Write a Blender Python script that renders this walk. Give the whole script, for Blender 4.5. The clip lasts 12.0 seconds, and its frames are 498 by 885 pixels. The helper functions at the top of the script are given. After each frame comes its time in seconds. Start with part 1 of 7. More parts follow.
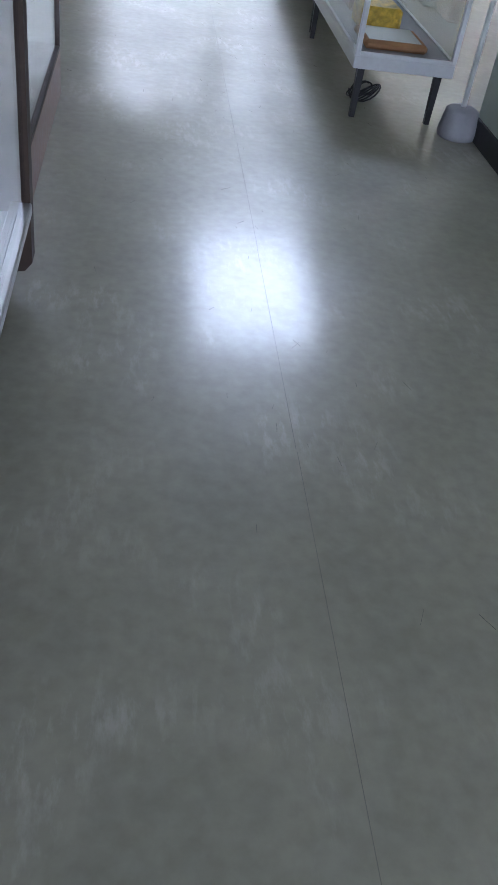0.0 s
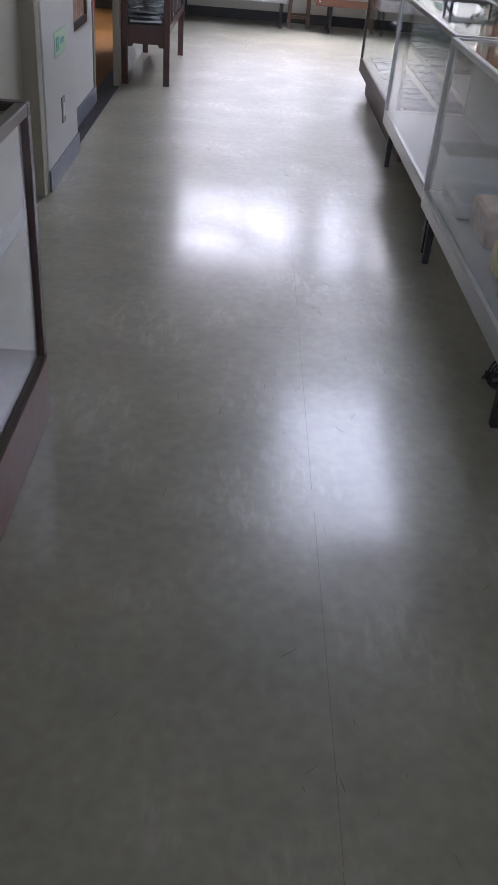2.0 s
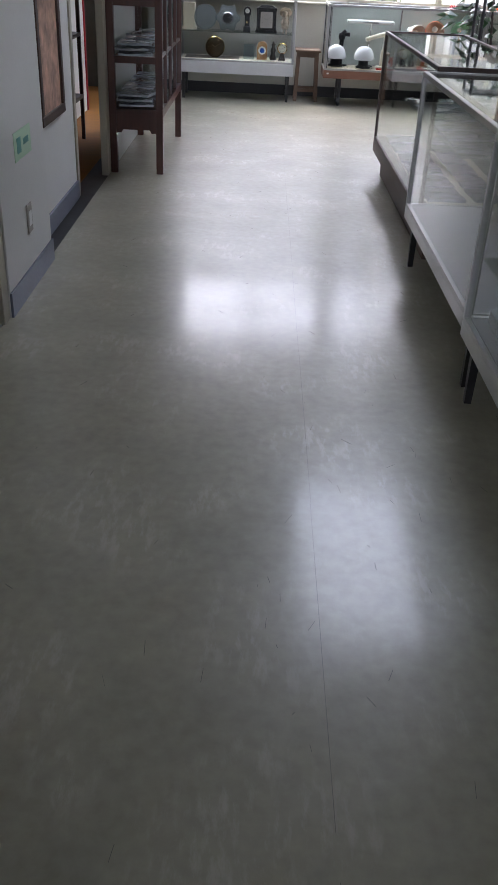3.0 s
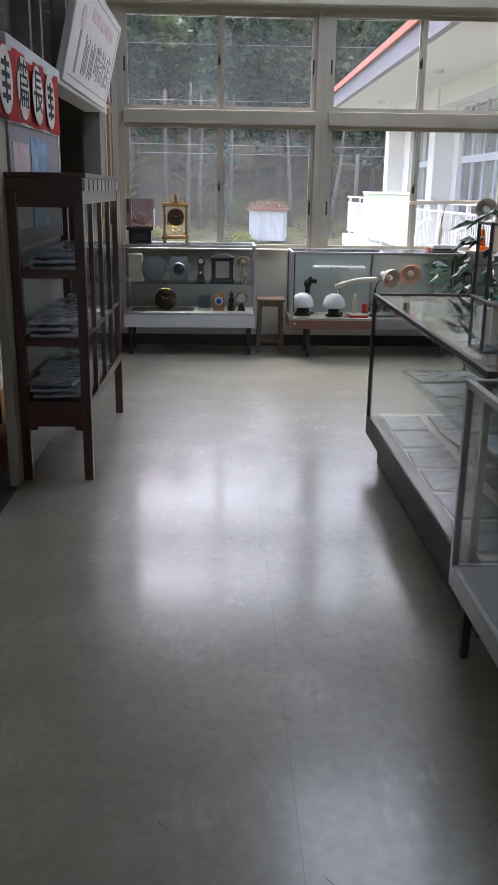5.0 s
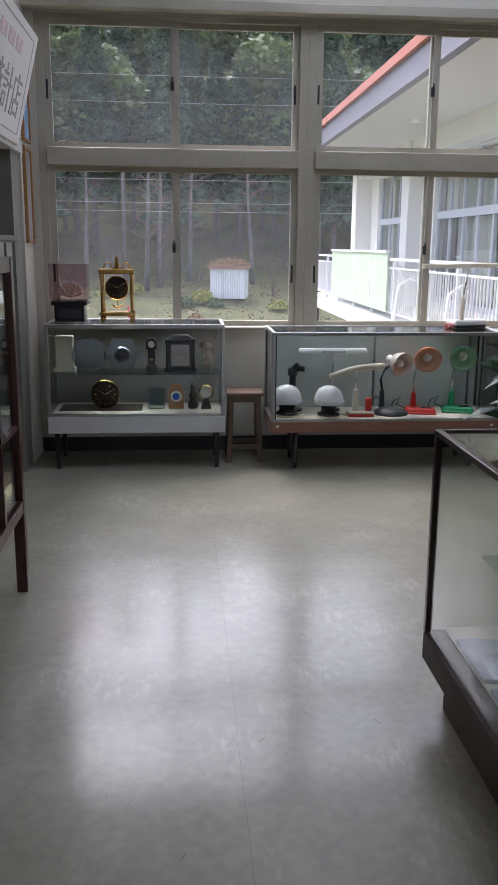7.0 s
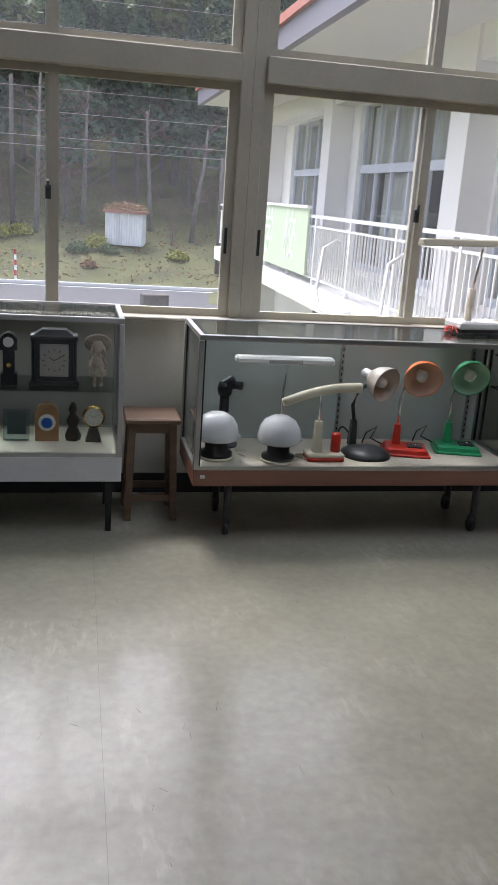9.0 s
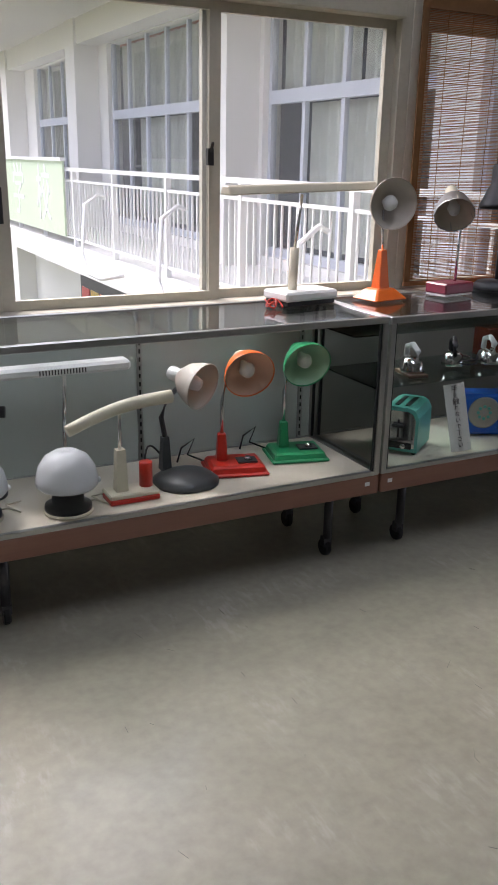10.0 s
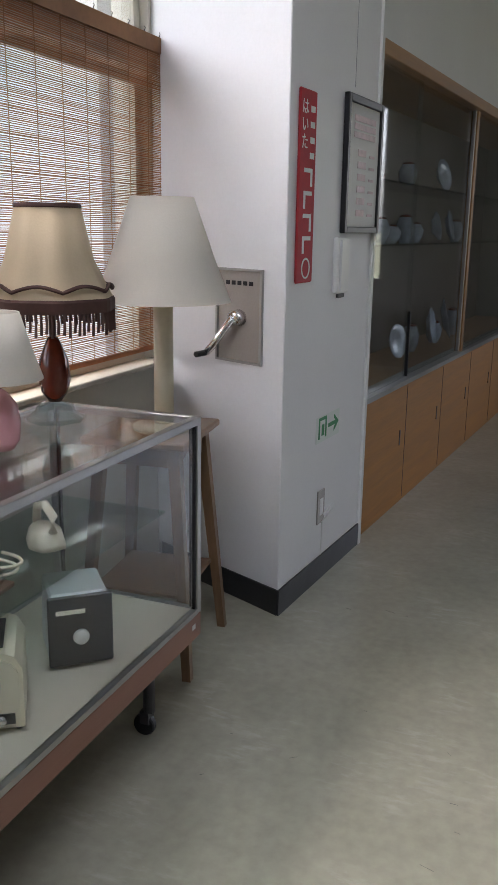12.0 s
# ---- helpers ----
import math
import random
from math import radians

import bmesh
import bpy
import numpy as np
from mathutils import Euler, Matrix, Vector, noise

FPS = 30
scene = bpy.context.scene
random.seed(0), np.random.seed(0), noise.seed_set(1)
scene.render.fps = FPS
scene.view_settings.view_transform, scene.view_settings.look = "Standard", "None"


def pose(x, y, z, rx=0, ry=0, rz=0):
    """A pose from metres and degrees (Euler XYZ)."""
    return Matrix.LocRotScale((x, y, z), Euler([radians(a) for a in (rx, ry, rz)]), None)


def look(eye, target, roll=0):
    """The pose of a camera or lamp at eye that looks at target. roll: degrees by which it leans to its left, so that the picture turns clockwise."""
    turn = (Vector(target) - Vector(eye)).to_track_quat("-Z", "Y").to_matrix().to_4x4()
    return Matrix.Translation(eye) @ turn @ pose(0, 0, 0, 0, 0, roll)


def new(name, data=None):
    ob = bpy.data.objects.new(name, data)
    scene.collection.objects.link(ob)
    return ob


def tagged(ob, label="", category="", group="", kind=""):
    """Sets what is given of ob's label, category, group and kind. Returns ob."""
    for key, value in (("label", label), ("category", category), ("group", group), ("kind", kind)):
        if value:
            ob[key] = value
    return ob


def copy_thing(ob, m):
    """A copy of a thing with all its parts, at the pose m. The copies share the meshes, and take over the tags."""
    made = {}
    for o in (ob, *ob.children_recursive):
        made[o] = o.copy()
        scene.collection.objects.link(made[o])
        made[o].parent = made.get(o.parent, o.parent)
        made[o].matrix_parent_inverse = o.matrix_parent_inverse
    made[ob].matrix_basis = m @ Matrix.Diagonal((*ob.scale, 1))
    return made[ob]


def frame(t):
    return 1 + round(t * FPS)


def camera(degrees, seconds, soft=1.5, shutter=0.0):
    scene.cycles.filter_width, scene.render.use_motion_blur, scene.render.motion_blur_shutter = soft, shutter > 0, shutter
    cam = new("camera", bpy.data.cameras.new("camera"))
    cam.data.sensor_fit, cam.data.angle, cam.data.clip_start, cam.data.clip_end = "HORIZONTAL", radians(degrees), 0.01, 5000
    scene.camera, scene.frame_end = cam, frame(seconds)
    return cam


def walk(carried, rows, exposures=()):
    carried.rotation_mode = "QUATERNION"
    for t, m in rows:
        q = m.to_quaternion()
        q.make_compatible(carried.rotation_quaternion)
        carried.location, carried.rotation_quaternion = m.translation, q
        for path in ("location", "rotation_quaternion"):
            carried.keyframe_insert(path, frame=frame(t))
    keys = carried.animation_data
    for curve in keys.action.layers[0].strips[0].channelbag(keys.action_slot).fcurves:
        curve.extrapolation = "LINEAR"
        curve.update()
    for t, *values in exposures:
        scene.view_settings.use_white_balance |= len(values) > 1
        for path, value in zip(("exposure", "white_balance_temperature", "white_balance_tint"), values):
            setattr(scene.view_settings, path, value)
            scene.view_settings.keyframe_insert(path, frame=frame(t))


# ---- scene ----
cam = camera(32.7, 12.0)
PATH = [
    (0, (0.098, -0.467, 1.26), (0.39, 1.058, -0.001), 9.5),
    (0.5, (0.133, -0.047, 1.258), (0.396, 1.492, 0.008), 10.0),
    (1, (0.176, 0.404, 1.253), (0.298, 2.024, 0.087), 7.1),
    (1.5, (0.253, 0.854, 1.296), (0.324, 2.503, 0.167), 5.7),
    (2, (0.263, 1.293, 1.322), (0.322, 2.958, 0.215), 4.9),
    (2.5, (0.313, 1.716, 1.321), (0.337, 3.42, 0.275), 3.4),
    (3, (0.312, 2.145, 1.317), (0.322, 3.875, 0.313), 2.8),
    (3.5, (0.336, 2.566, 1.312), (0.328, 4.347, 0.402), 0.8),
    (5.3, (0.301, 4.159, 1.409), (0.374, 6.083, 0.867), 0.9),
    (5.5, (0.288, 4.355, 1.408), (0.356, 6.281, 0.873), 0.8),
    (6, (0.309, 4.835, 1.409), (0.391, 6.763, 0.883), 0.6),
    (6.5, (0.332, 5.326, 1.412), (0.435, 7.263, 0.924), 0.2),
    (7, (0.345, 5.807, 1.427), (0.501, 7.75, 0.978), 0.5),
    (7.2, (0.364, 6.02, 1.429), (0.523, 7.962, 0.976), 0.4),
    (8.8, (0.428, 7.547, 1.488), (0.721, 9.447, 0.936), 3.0),
    (9, (0.417, 7.746, 1.448), (0.823, 9.625, 0.895), 3.9),
    (9.5, (0.498, 8.246, 1.351), (1.114, 10.062, 0.784), 1.7),
    (10, (0.67, 8.764, 1.408), (1.54, 10.45, 0.776), 1.1),
    (10.5, (0.904, 9.216, 1.394), (2.155, 10.648, 0.774), 2.5),
    (11, (1.231, 9.595, 1.379), (2.695, 10.836, 0.817), 2.1),
    (11.5, (1.545, 9.964, 1.383), (3.249, 10.88, 0.877), 2.5),
    (12, (1.995, 10.155, 1.399), (3.794, 10.878, 0.909), 0.9),
]
EXPOSURES = [(0, 3.85, 5550, 18), (0.6, 3.75, 5900, 25), (1.5, 3.5, 6000, 26), (3.7, 2.65, 6150, 20), (5.5, 2.1, 6100, 20), (7.2, 1.85, 6100, 21), (9, 1.75, 6250, 19), (10, 1.8, 6400, 22), (11, 2.45, 6550, 20), (12, 2.6, 6400, 18)]
walk(cam, [(t, look(eye, target, roll)) for t, eye, target, roll in PATH], EXPOSURES)

# ---- world, sun and lamps ----
world = bpy.data.worlds.new("overcast_sky")
scene.world = world
world.use_nodes = True
wn = world.node_tree.nodes
sky = wn.new("ShaderNodeTexSky")
sky.sky_type = "NISHITA"
sky.sun_disc = False
sky.sun_elevation, sky.sun_rotation = radians(48), radians(-20)
sky.dust_density, sky.air_density = 4.0, 1.0
sky_desat = wn.new("ShaderNodeHueSaturation")
sky_desat.inputs["Saturation"].default_value = 0.45
world.node_tree.links.new(sky.outputs[0], sky_desat.inputs["Color"])
world.node_tree.links.new(sky_desat.outputs[0], wn["Background"].inputs["Color"])
wn["Background"].inputs["Strength"].default_value = 0.15

sun = new("sun", bpy.data.lights.new("sun", "SUN"))
sun.data.energy, sun.data.angle, sun.data.color = 1.2, radians(25), (1.0, 0.97, 0.92)
sun.matrix_world = look((-8, 30, 40), (0, 12, 0))


def fill_light(name, place, towards, width, height, watts):
    """Fill light, added in the opening of an unseen window."""
    lamp = new(name, bpy.data.lights.new(name, "AREA"))
    lamp.data.shape, lamp.data.size, lamp.data.size_y, lamp.data.energy, lamp.data.color = "RECTANGLE", width, height, watts, (0.90, 0.95, 1.0)
    lamp.matrix_world = look(place, towards)


# added fill from the unseen east and south ends of the room
fill_light("window_light_east", (10.66, 6.5, 1.75), (0, 6.5, 1.6), 5.0, 1.7, 2)
fill_light("window_light_south", (0.75, -4.06, 1.75), (0.75, 5, 1.4), 2.4, 1.7, 4)


# ---- materials ----
def node_mat(name):
    m = bpy.data.materials.new(name)
    m.use_nodes = True
    return m, m.node_tree.nodes, m.node_tree.links, m.node_tree.nodes["Principled BSDF"]


def mat(name, color, rough=0.5, metal=0.0, var=0.12, scale=6.0, fine=60.0, bump=0.1, random_tint=0.0, spec=0.5, coat=0.0, stretch=None, island=False, transl=0.0):
    """A surface with stains at one scale and grain at a finer one."""
    m, n, l, p = node_mat(name)
    tc = n.new("ShaderNodeTexCoord")
    mp = n.new("ShaderNodeMapping")
    l.new(tc.outputs["Object"], mp.inputs["Vector"])
    if stretch:
        mp.inputs["Scale"].default_value = stretch
    a, b = n.new("ShaderNodeTexNoise"), n.new("ShaderNodeTexNoise")
    a.inputs["Scale"].default_value, b.inputs["Scale"].default_value = scale, fine
    a.inputs["Detail"].default_value, b.inputs["Detail"].default_value = 4, 3
    for t in (a, b):
        l.new(mp.outputs[0], t.inputs["Vector"])
    add = n.new("ShaderNodeMath")
    add.operation = "ADD"
    l.new(a.outputs["Fac"], add.inputs[0])
    half = n.new("ShaderNodeMath")
    half.operation = "MULTIPLY"
    half.inputs[1].default_value = 0.5
    l.new(b.outputs["Fac"], half.inputs[0])
    l.new(half.outputs[0], add.inputs[1])
    src = add.outputs[0]
    if random_tint:
        info = n.new("ShaderNodeNewGeometry" if island else "ShaderNodeObjectInfo")
        r = n.new("ShaderNodeMath")
        r.operation = "MULTIPLY_ADD"
        r.inputs[1].default_value = random_tint
        l.new(info.outputs["Random Per Island" if island else "Random"], r.inputs[0])
        l.new(src, r.inputs[2])
        src = r.outputs[0]
    ramp = n.new("ShaderNodeMapRange")
    ramp.inputs["From Min"].default_value, ramp.inputs["From Max"].default_value = 0.45, 1.05 + random_tint
    ramp.inputs["To Min"].default_value, ramp.inputs["To Max"].default_value = 1 - var, 1 + var
    l.new(src, ramp.inputs["Value"])
    mul = n.new("ShaderNodeVectorMath")
    mul.operation = "SCALE"
    mul.inputs[0].default_value = color
    l.new(ramp.outputs[0], mul.inputs["Scale"])
    l.new(mul.outputs[0], p.inputs["Base Color"])
    rr = n.new("ShaderNodeMapRange")
    rr.inputs["To Min"].default_value, rr.inputs["To Max"].default_value = max(rough - 0.08, 0.02), min(rough + 0.1, 1)
    l.new(a.outputs["Fac"], rr.inputs["Value"])
    l.new(rr.outputs[0], p.inputs["Roughness"])
    p.inputs["Metallic"].default_value = metal
    p.inputs["Specular IOR Level"].default_value = spec
    p.inputs["Coat Weight"].default_value = coat
    if transl:
        p.inputs["Transmission Weight"].default_value = 0
        p.inputs["Subsurface Weight"].default_value = 0
        tr = n.new("ShaderNodeBsdfTranslucent")
        l.new(mul.outputs[0], tr.inputs["Color"])
        mx = n.new("ShaderNodeMixShader")
        mx.inputs["Fac"].default_value = transl
        l.new(p.outputs[0], mx.inputs[1])
        l.new(tr.outputs[0], mx.inputs[2])
        l.new(mx.outputs[0], n["Material Output"].inputs["Surface"])
    if bump:
        bp = n.new("ShaderNodeBump")
        bp.inputs["Strength"].default_value, bp.inputs["Distance"].default_value = bump, 0.004
        l.new(b.outputs["Fac"], bp.inputs["Height"])
        l.new(bp.outputs[0], p.inputs["Normal"])
    return m


def wood(name, color, rough=0.4, axis=0, var=0.35, coat=0.1):
    s = [22.0, 22.0, 22.0]
    s[axis] = 1.6
    return mat(name, color, rough, var=var, scale=1.3, fine=5.0, bump=0.12, stretch=tuple(s), coat=coat, random_tint=0.15)


def glass(name, tint=(0.97, 0.985, 0.98), haze=0.0, power=4.5, base=0.006):
    """A thin pane: clear through it, with gloss on its faces."""
    m, n, l, p = node_mat(name)
    n.remove(p)
    tr, gl, mx, fr = n.new("ShaderNodeBsdfTransparent"), n.new("ShaderNodeBsdfGlossy"), n.new("ShaderNodeMixShader"), n.new("ShaderNodeLayerWeight")
    tr.inputs["Color"].default_value = (*tint, 1)
    gl.inputs["Roughness"].default_value = 0.03
    fr.inputs["Blend"].default_value = 0.5
    pw, ma = n.new("ShaderNodeMath"), n.new("ShaderNodeMath")
    pw.operation, ma.operation = "POWER", "MULTIPLY_ADD"
    pw.inputs[1].default_value, ma.inputs[1].default_value, ma.inputs[2].default_value = power, 0.95, base
    l.new(fr.outputs["Facing"], pw.inputs[0])
    l.new(pw.outputs[0], ma.inputs[0])
    l.new(ma.outputs[0], mx.inputs["Fac"])
    l.new(tr.outputs[0], mx.inputs[1])
    l.new(gl.outputs[0], mx.inputs[2])
    out = mx
    if haze:
        # bluish translucent film: dust, and the haze over the view outside
        df, m2 = n.new("ShaderNodeBsdfTranslucent"), n.new("ShaderNodeMixShader")
        df.inputs["Color"].default_value = (0.74, 0.80, 0.88, 1)
        tc, nz, mr = n.new("ShaderNodeTexCoord"), n.new("ShaderNodeTexNoise"), n.new("ShaderNodeMapRange")
        nz.inputs["Scale"].default_value, nz.inputs["Detail"].default_value = 2.2, 9
        mr.inputs["From Min"].default_value, mr.inputs["From Max"].default_value = 0.3, 0.75
        mr.inputs["To Min"].default_value, mr.inputs["To Max"].default_value = haze * 0.55, haze
        l.new(tc.outputs["Object"], nz.inputs["Vector"])
        l.new(nz.outputs["Fac"], mr.inputs["Value"])
        l.new(mr.outputs[0], m2.inputs["Fac"])
        l.new(mx.outputs[0], m2.inputs[1])
        l.new(df.outputs[0], m2.inputs[2])
        out = m2
    l.new(out.outputs[0], n["Material Output"].inputs["Surface"])
    return m


def glow(name, color, strength):
    m, n, l, p = node_mat(name)
    p.inputs["Base Color"].default_value = (0.8, 0.8, 0.8, 1)
    p.inputs["Emission Color"].default_value = (*color, 1)
    p.inputs["Emission Strength"].default_value = strength
    return m


def floor_mat():
    """Waxed pale vinyl: mottled, worn, with soft wavy gloss and fine scuffs."""
    m, n, l, p = node_mat("waxed_vinyl")
    coord = n.new("ShaderNodeTexCoord")
    tc = n.new("ShaderNodeMapping")
    tc.inputs["Location"].default_value = (3.17, 1.43, 0.377)
    l.new(coord.outputs["Object"], tc.inputs["Vector"])
    big, mid, fine = (n.new("ShaderNodeTexNoise") for _ in range(3))
    for t, s, d in ((big, 0.9, 3), (mid, 3.0, 6), (fine, 30.0, 5)):
        t.inputs["Scale"].default_value, t.inputs["Detail"].default_value = s, d
        l.new(tc.outputs["Vector"], t.inputs["Vector"])
    mixn = n.new("ShaderNodeMath")
    mixn.operation = "MULTIPLY_ADD"
    mixn.inputs[1].default_value = 0.55
    l.new(mid.outputs["Fac"], mixn.inputs[0])
    sc = n.new("ShaderNodeMath")
    sc.operation = "MULTIPLY"
    sc.inputs[1].default_value = 0.45
    l.new(big.outputs["Fac"], sc.inputs[0])
    l.new(sc.outputs[0], mixn.inputs[2])
    grain = n.new("ShaderNodeMath")
    grain.operation = "MULTIPLY_ADD"
    grain.inputs[1].default_value = 0.5
    shift = n.new("ShaderNodeMath")
    shift.operation = "SUBTRACT"
    shift.inputs[1].default_value = 0.5
    l.new(fine.outputs["Fac"], shift.inputs[0])
    l.new(shift.outputs[0], grain.inputs[0])
    l.new(mixn.outputs[0], grain.inputs[2])
    tone = n.new("ShaderNodeMapRange")
    tone.inputs["From Min"].default_value, tone.inputs["From Max"].default_value = 0.1, 0.9
    tone.inputs["To Min"].default_value, tone.inputs["To Max"].default_value = 0.66, 1.34
    l.new(grain.outputs[0], tone.inputs["Value"])
    paint = n.new("ShaderNodeVectorMath")
    paint.operation = "SCALE"
    paint.inputs[0].default_value = (0.335, 0.321, 0.246)
    l.new(tone.outputs[0], paint.inputs["Scale"])
    # patches of rubbed wax: pale hatched marks where two fields agree
    worn, hatch_at = n.new("ShaderNodeTexNoise"), n.new("ShaderNodeMapping")
    hatch_at.inputs["Rotation"].default_value, hatch_at.inputs["Scale"].default_value = (0, 0, 0.6), (34, 11, 1)
    worn.inputs["Scale"].default_value, worn.inputs["Detail"].default_value, worn.inputs["Roughness"].default_value = 1.0, 8, 0.65
    l.new(tc.outputs["Vector"], hatch_at.inputs["Vector"])
    l.new(hatch_at.outputs[0], worn.inputs["Vector"])
    where, marks, both = n.new("ShaderNodeMapRange"), n.new("ShaderNodeMapRange"), n.new("ShaderNodeMath")
    for r, src, lo, hi in ((where, mid, 0.50, 0.66), (marks, worn, 0.50, 0.64)):
        r.inputs["From Min"].default_value, r.inputs["From Max"].default_value = lo, hi
        l.new(src.outputs["Fac"], r.inputs["Value"])
    both.operation = "MULTIPLY"
    l.new(where.outputs[0], both.inputs[0])
    l.new(marks.outputs[0], both.inputs[1])
    pale = n.new("ShaderNodeMix")
    pale.data_type = "RGBA"
    pale.inputs["B"].default_value = (0.52, 0.50, 0.44, 1)
    half = n.new("ShaderNodeMath")
    half.operation = "MULTIPLY"
    half.inputs[1].default_value = 0.55
    l.new(both.outputs[0], half.inputs[0])
    l.new(half.outputs[0], pale.inputs["Factor"])
    l.new(paint.outputs[0], pale.inputs["A"])
    l.new(pale.outputs["Result"], p.inputs["Base Color"])
    p.inputs["Roughness"].default_value = 0.34
    p.inputs["Specular IOR Level"].default_value = 0.45
    p.inputs["Coat Weight"].default_value, p.inputs["Coat IOR"].default_value = 0.45, 1.5
    gloss = n.new("ShaderNodeMapRange")
    gloss.inputs["From Min"].default_value, gloss.inputs["From Max"].default_value = 0.3, 0.7
    gloss.inputs["To Min"].default_value, gloss.inputs["To Max"].default_value = 0.10, 0.20
    l.new(mid.outputs["Fac"], gloss.inputs["Value"])
    l.new(gloss.outputs[0], p.inputs["Coat Roughness"])

    # long scuffs along the walk, on a stretched field
    mp = n.new("ShaderNodeMapping")
    mp.inputs["Scale"].default_value = (40, 3, 1)
    scuff = n.new("ShaderNodeTexNoise")
    scuff.inputs["Scale"].default_value, scuff.inputs["Detail"].default_value = 1.0, 6
    l.new(tc.outputs["Vector"], mp.inputs["Vector"])
    l.new(mp.outputs[0], scuff.inputs["Vector"])
    wave = n.new("ShaderNodeTexNoise")
    wave.inputs["Scale"].default_value, wave.inputs["Detail"].default_value = 7.0, 2
    l.new(tc.outputs["Vector"], wave.inputs["Vector"])
    b1, b2, b3 = (n.new("ShaderNodeBump") for _ in range(3))
    l.new(b1.outputs[0], b2.inputs["Normal"])
    for b, t, s, d in ((b1, wave, 0.25, 0.012), (b2, fine, 0.10, 0.002), (b3, scuff, 0.12, 0.003)):
        b.inputs["Strength"].default_value, b.inputs["Distance"].default_value = s, d
        l.new(t.outputs["Fac"], b.inputs["Height"])
    l.new(b2.outputs[0], b3.inputs["Normal"])
    l.new(b3.outputs[0], p.inputs["Normal"])
    return m


M_FLOOR = floor_mat()
M_WALL = mat("white_wall_paint", (0.74, 0.74, 0.72), 0.6, var=0.05, scale=2, fine=90, bump=0.08)
# for the unseen end walls: darkened to hold down fill and reflections
M_SHADEDWALL = mat("low_bounce_wall_tone", (0.27, 0.26, 0.23), 0.7, var=0.1, scale=2, fine=90)
M_PILLAR = mat("white_pillar_paint", (0.80, 0.80, 0.80), 0.55, var=0.04, scale=2, fine=90, bump=0.08)
M_GREENWALL = mat("pale_green_paint", (0.50, 0.56, 0.50), 0.6, var=0.06, scale=2, fine=90)
# ceiling colour lowered as well, so it throws back less light
M_CEIL = mat("ceiling_board", (0.50, 0.50, 0.48), 0.8, var=0.06, scale=3, fine=120, bump=0.2)
M_BASE = mat("black_vinyl_skirting", (0.018, 0.018, 0.02), 0.45, var=0.2)
M_GREYBASE = mat("blue_grey_skirting", (0.16, 0.18, 0.24), 0.35, var=0.2)
M_SASH = mat("cream_sash_paint", (0.44, 0.41, 0.33), 0.45, var=0.1, scale=4, fine=50)
M_DARKSASH = mat("grey_green_sash", (0.20, 0.20, 0.18), 0.5, var=0.15)
M_CREAM = mat("cream_wall_paint", (0.55, 0.53, 0.46), 0.6, var=0.07, scale=2)
M_GLASS = glass("clear_glass")
M_WINGLASS = glass("dusty_hazed_window_glass", (0.96, 0.98, 0.99), 0.025, 5.0, 0.008)
M_SHELFGLASS = glass("green_edge_glass", (0.86, 0.94, 0.91))
M_ALU = mat("brushed_aluminium", (0.42, 0.42, 0.41), 0.32, 0.9, var=0.1, fine=150, bump=0.05)
M_WHITEMETAL = mat("white_enamel_metal", (0.66, 0.67, 0.68), 0.35, var=0.08)
M_DARKMETAL = mat("dark_steel", (0.03, 0.03, 0.032), 0.4, 0.3, var=0.2)
M_LEG = mat("grey_steel", (0.10, 0.10, 0.11), 0.35, 0.6, var=0.15)
M_BAND = wood("reddish_laminate", (0.25, 0.115, 0.075), 0.4, 0, 0.12)
M_BEIGE = mat("beige_lining_board", (0.62, 0.56, 0.46), 0.6, var=0.06)
M_BACK = mat("pale_green_back_board", (0.50, 0.55, 0.51), 0.55, var=0.06)
M_DWOOD = wood("red_brown_lacquer", (0.085, 0.028, 0.018), 0.3, 2, 0.3, 0.3)
M_DWOODX = wood("dark_frame_wood", (0.055, 0.028, 0.02), 0.35, 1, 0.3, 0.2)
M_COUNTER = wood("grey_brown_wood", (0.062, 0.038, 0.026), 0.6, 1, 0.25, 0.0)
M_STOOL = wood("worn_stool_wood", (0.15, 0.09, 0.055), 0.5, 0, 0.35)
M_TSTOOL = wood("walnut_stool_wood", (0.20, 0.115, 0.06), 0.4, 2, 0.35)
M_ORANGEWOOD = wood("orange_pine_ply", (0.42, 0.19, 0.045), 0.6, 0, 0.2, 0.0)
M_CABBACK = wood("dark_cabinet_lining", (0.075, 0.052, 0.034), 0.5, 0, 0.25, 0.1)
M_FRAMEWOOD = wood("oak_trim", (0.35, 0.18, 0.07), 0.4, 0, 0.2)
M_WHITEPL = mat("white_plastic", (0.78, 0.78, 0.76), 0.3, var=0.04, bump=0.02)
M_MILK = mat("opal_dome_plastic", (0.80, 0.81, 0.83), 0.25, var=0.03, bump=0.0, transl=0.25)
M_CREAMPL = mat("cream_plastic", (0.68, 0.62, 0.48), 0.4, var=0.06, bump=0.02)
M_BLACKPL = mat("black_plastic", (0.014, 0.014, 0.016), 0.35, var=0.2, bump=0.03)
M_GREYPL = mat("charcoal_enamel", (0.045, 0.048, 0.052), 0.4, var=0.15, bump=0.02)
M_ORANGE = mat("orange_enamel", (0.85, 0.16, 0.02), 0.3, var=0.06, bump=0.0)
M_RED = mat("red_plastic", (0.62, 0.03, 0.015), 0.3, var=0.08, bump=0.0)
M_GREEN = mat("green_enamel", (0.02, 0.36, 0.14), 0.3, var=0.08, bump=0.0)
M_INNERG = mat("pale_green_inner", (0.42, 0.68, 0.48), 0.4, var=0.05, bump=0.0)
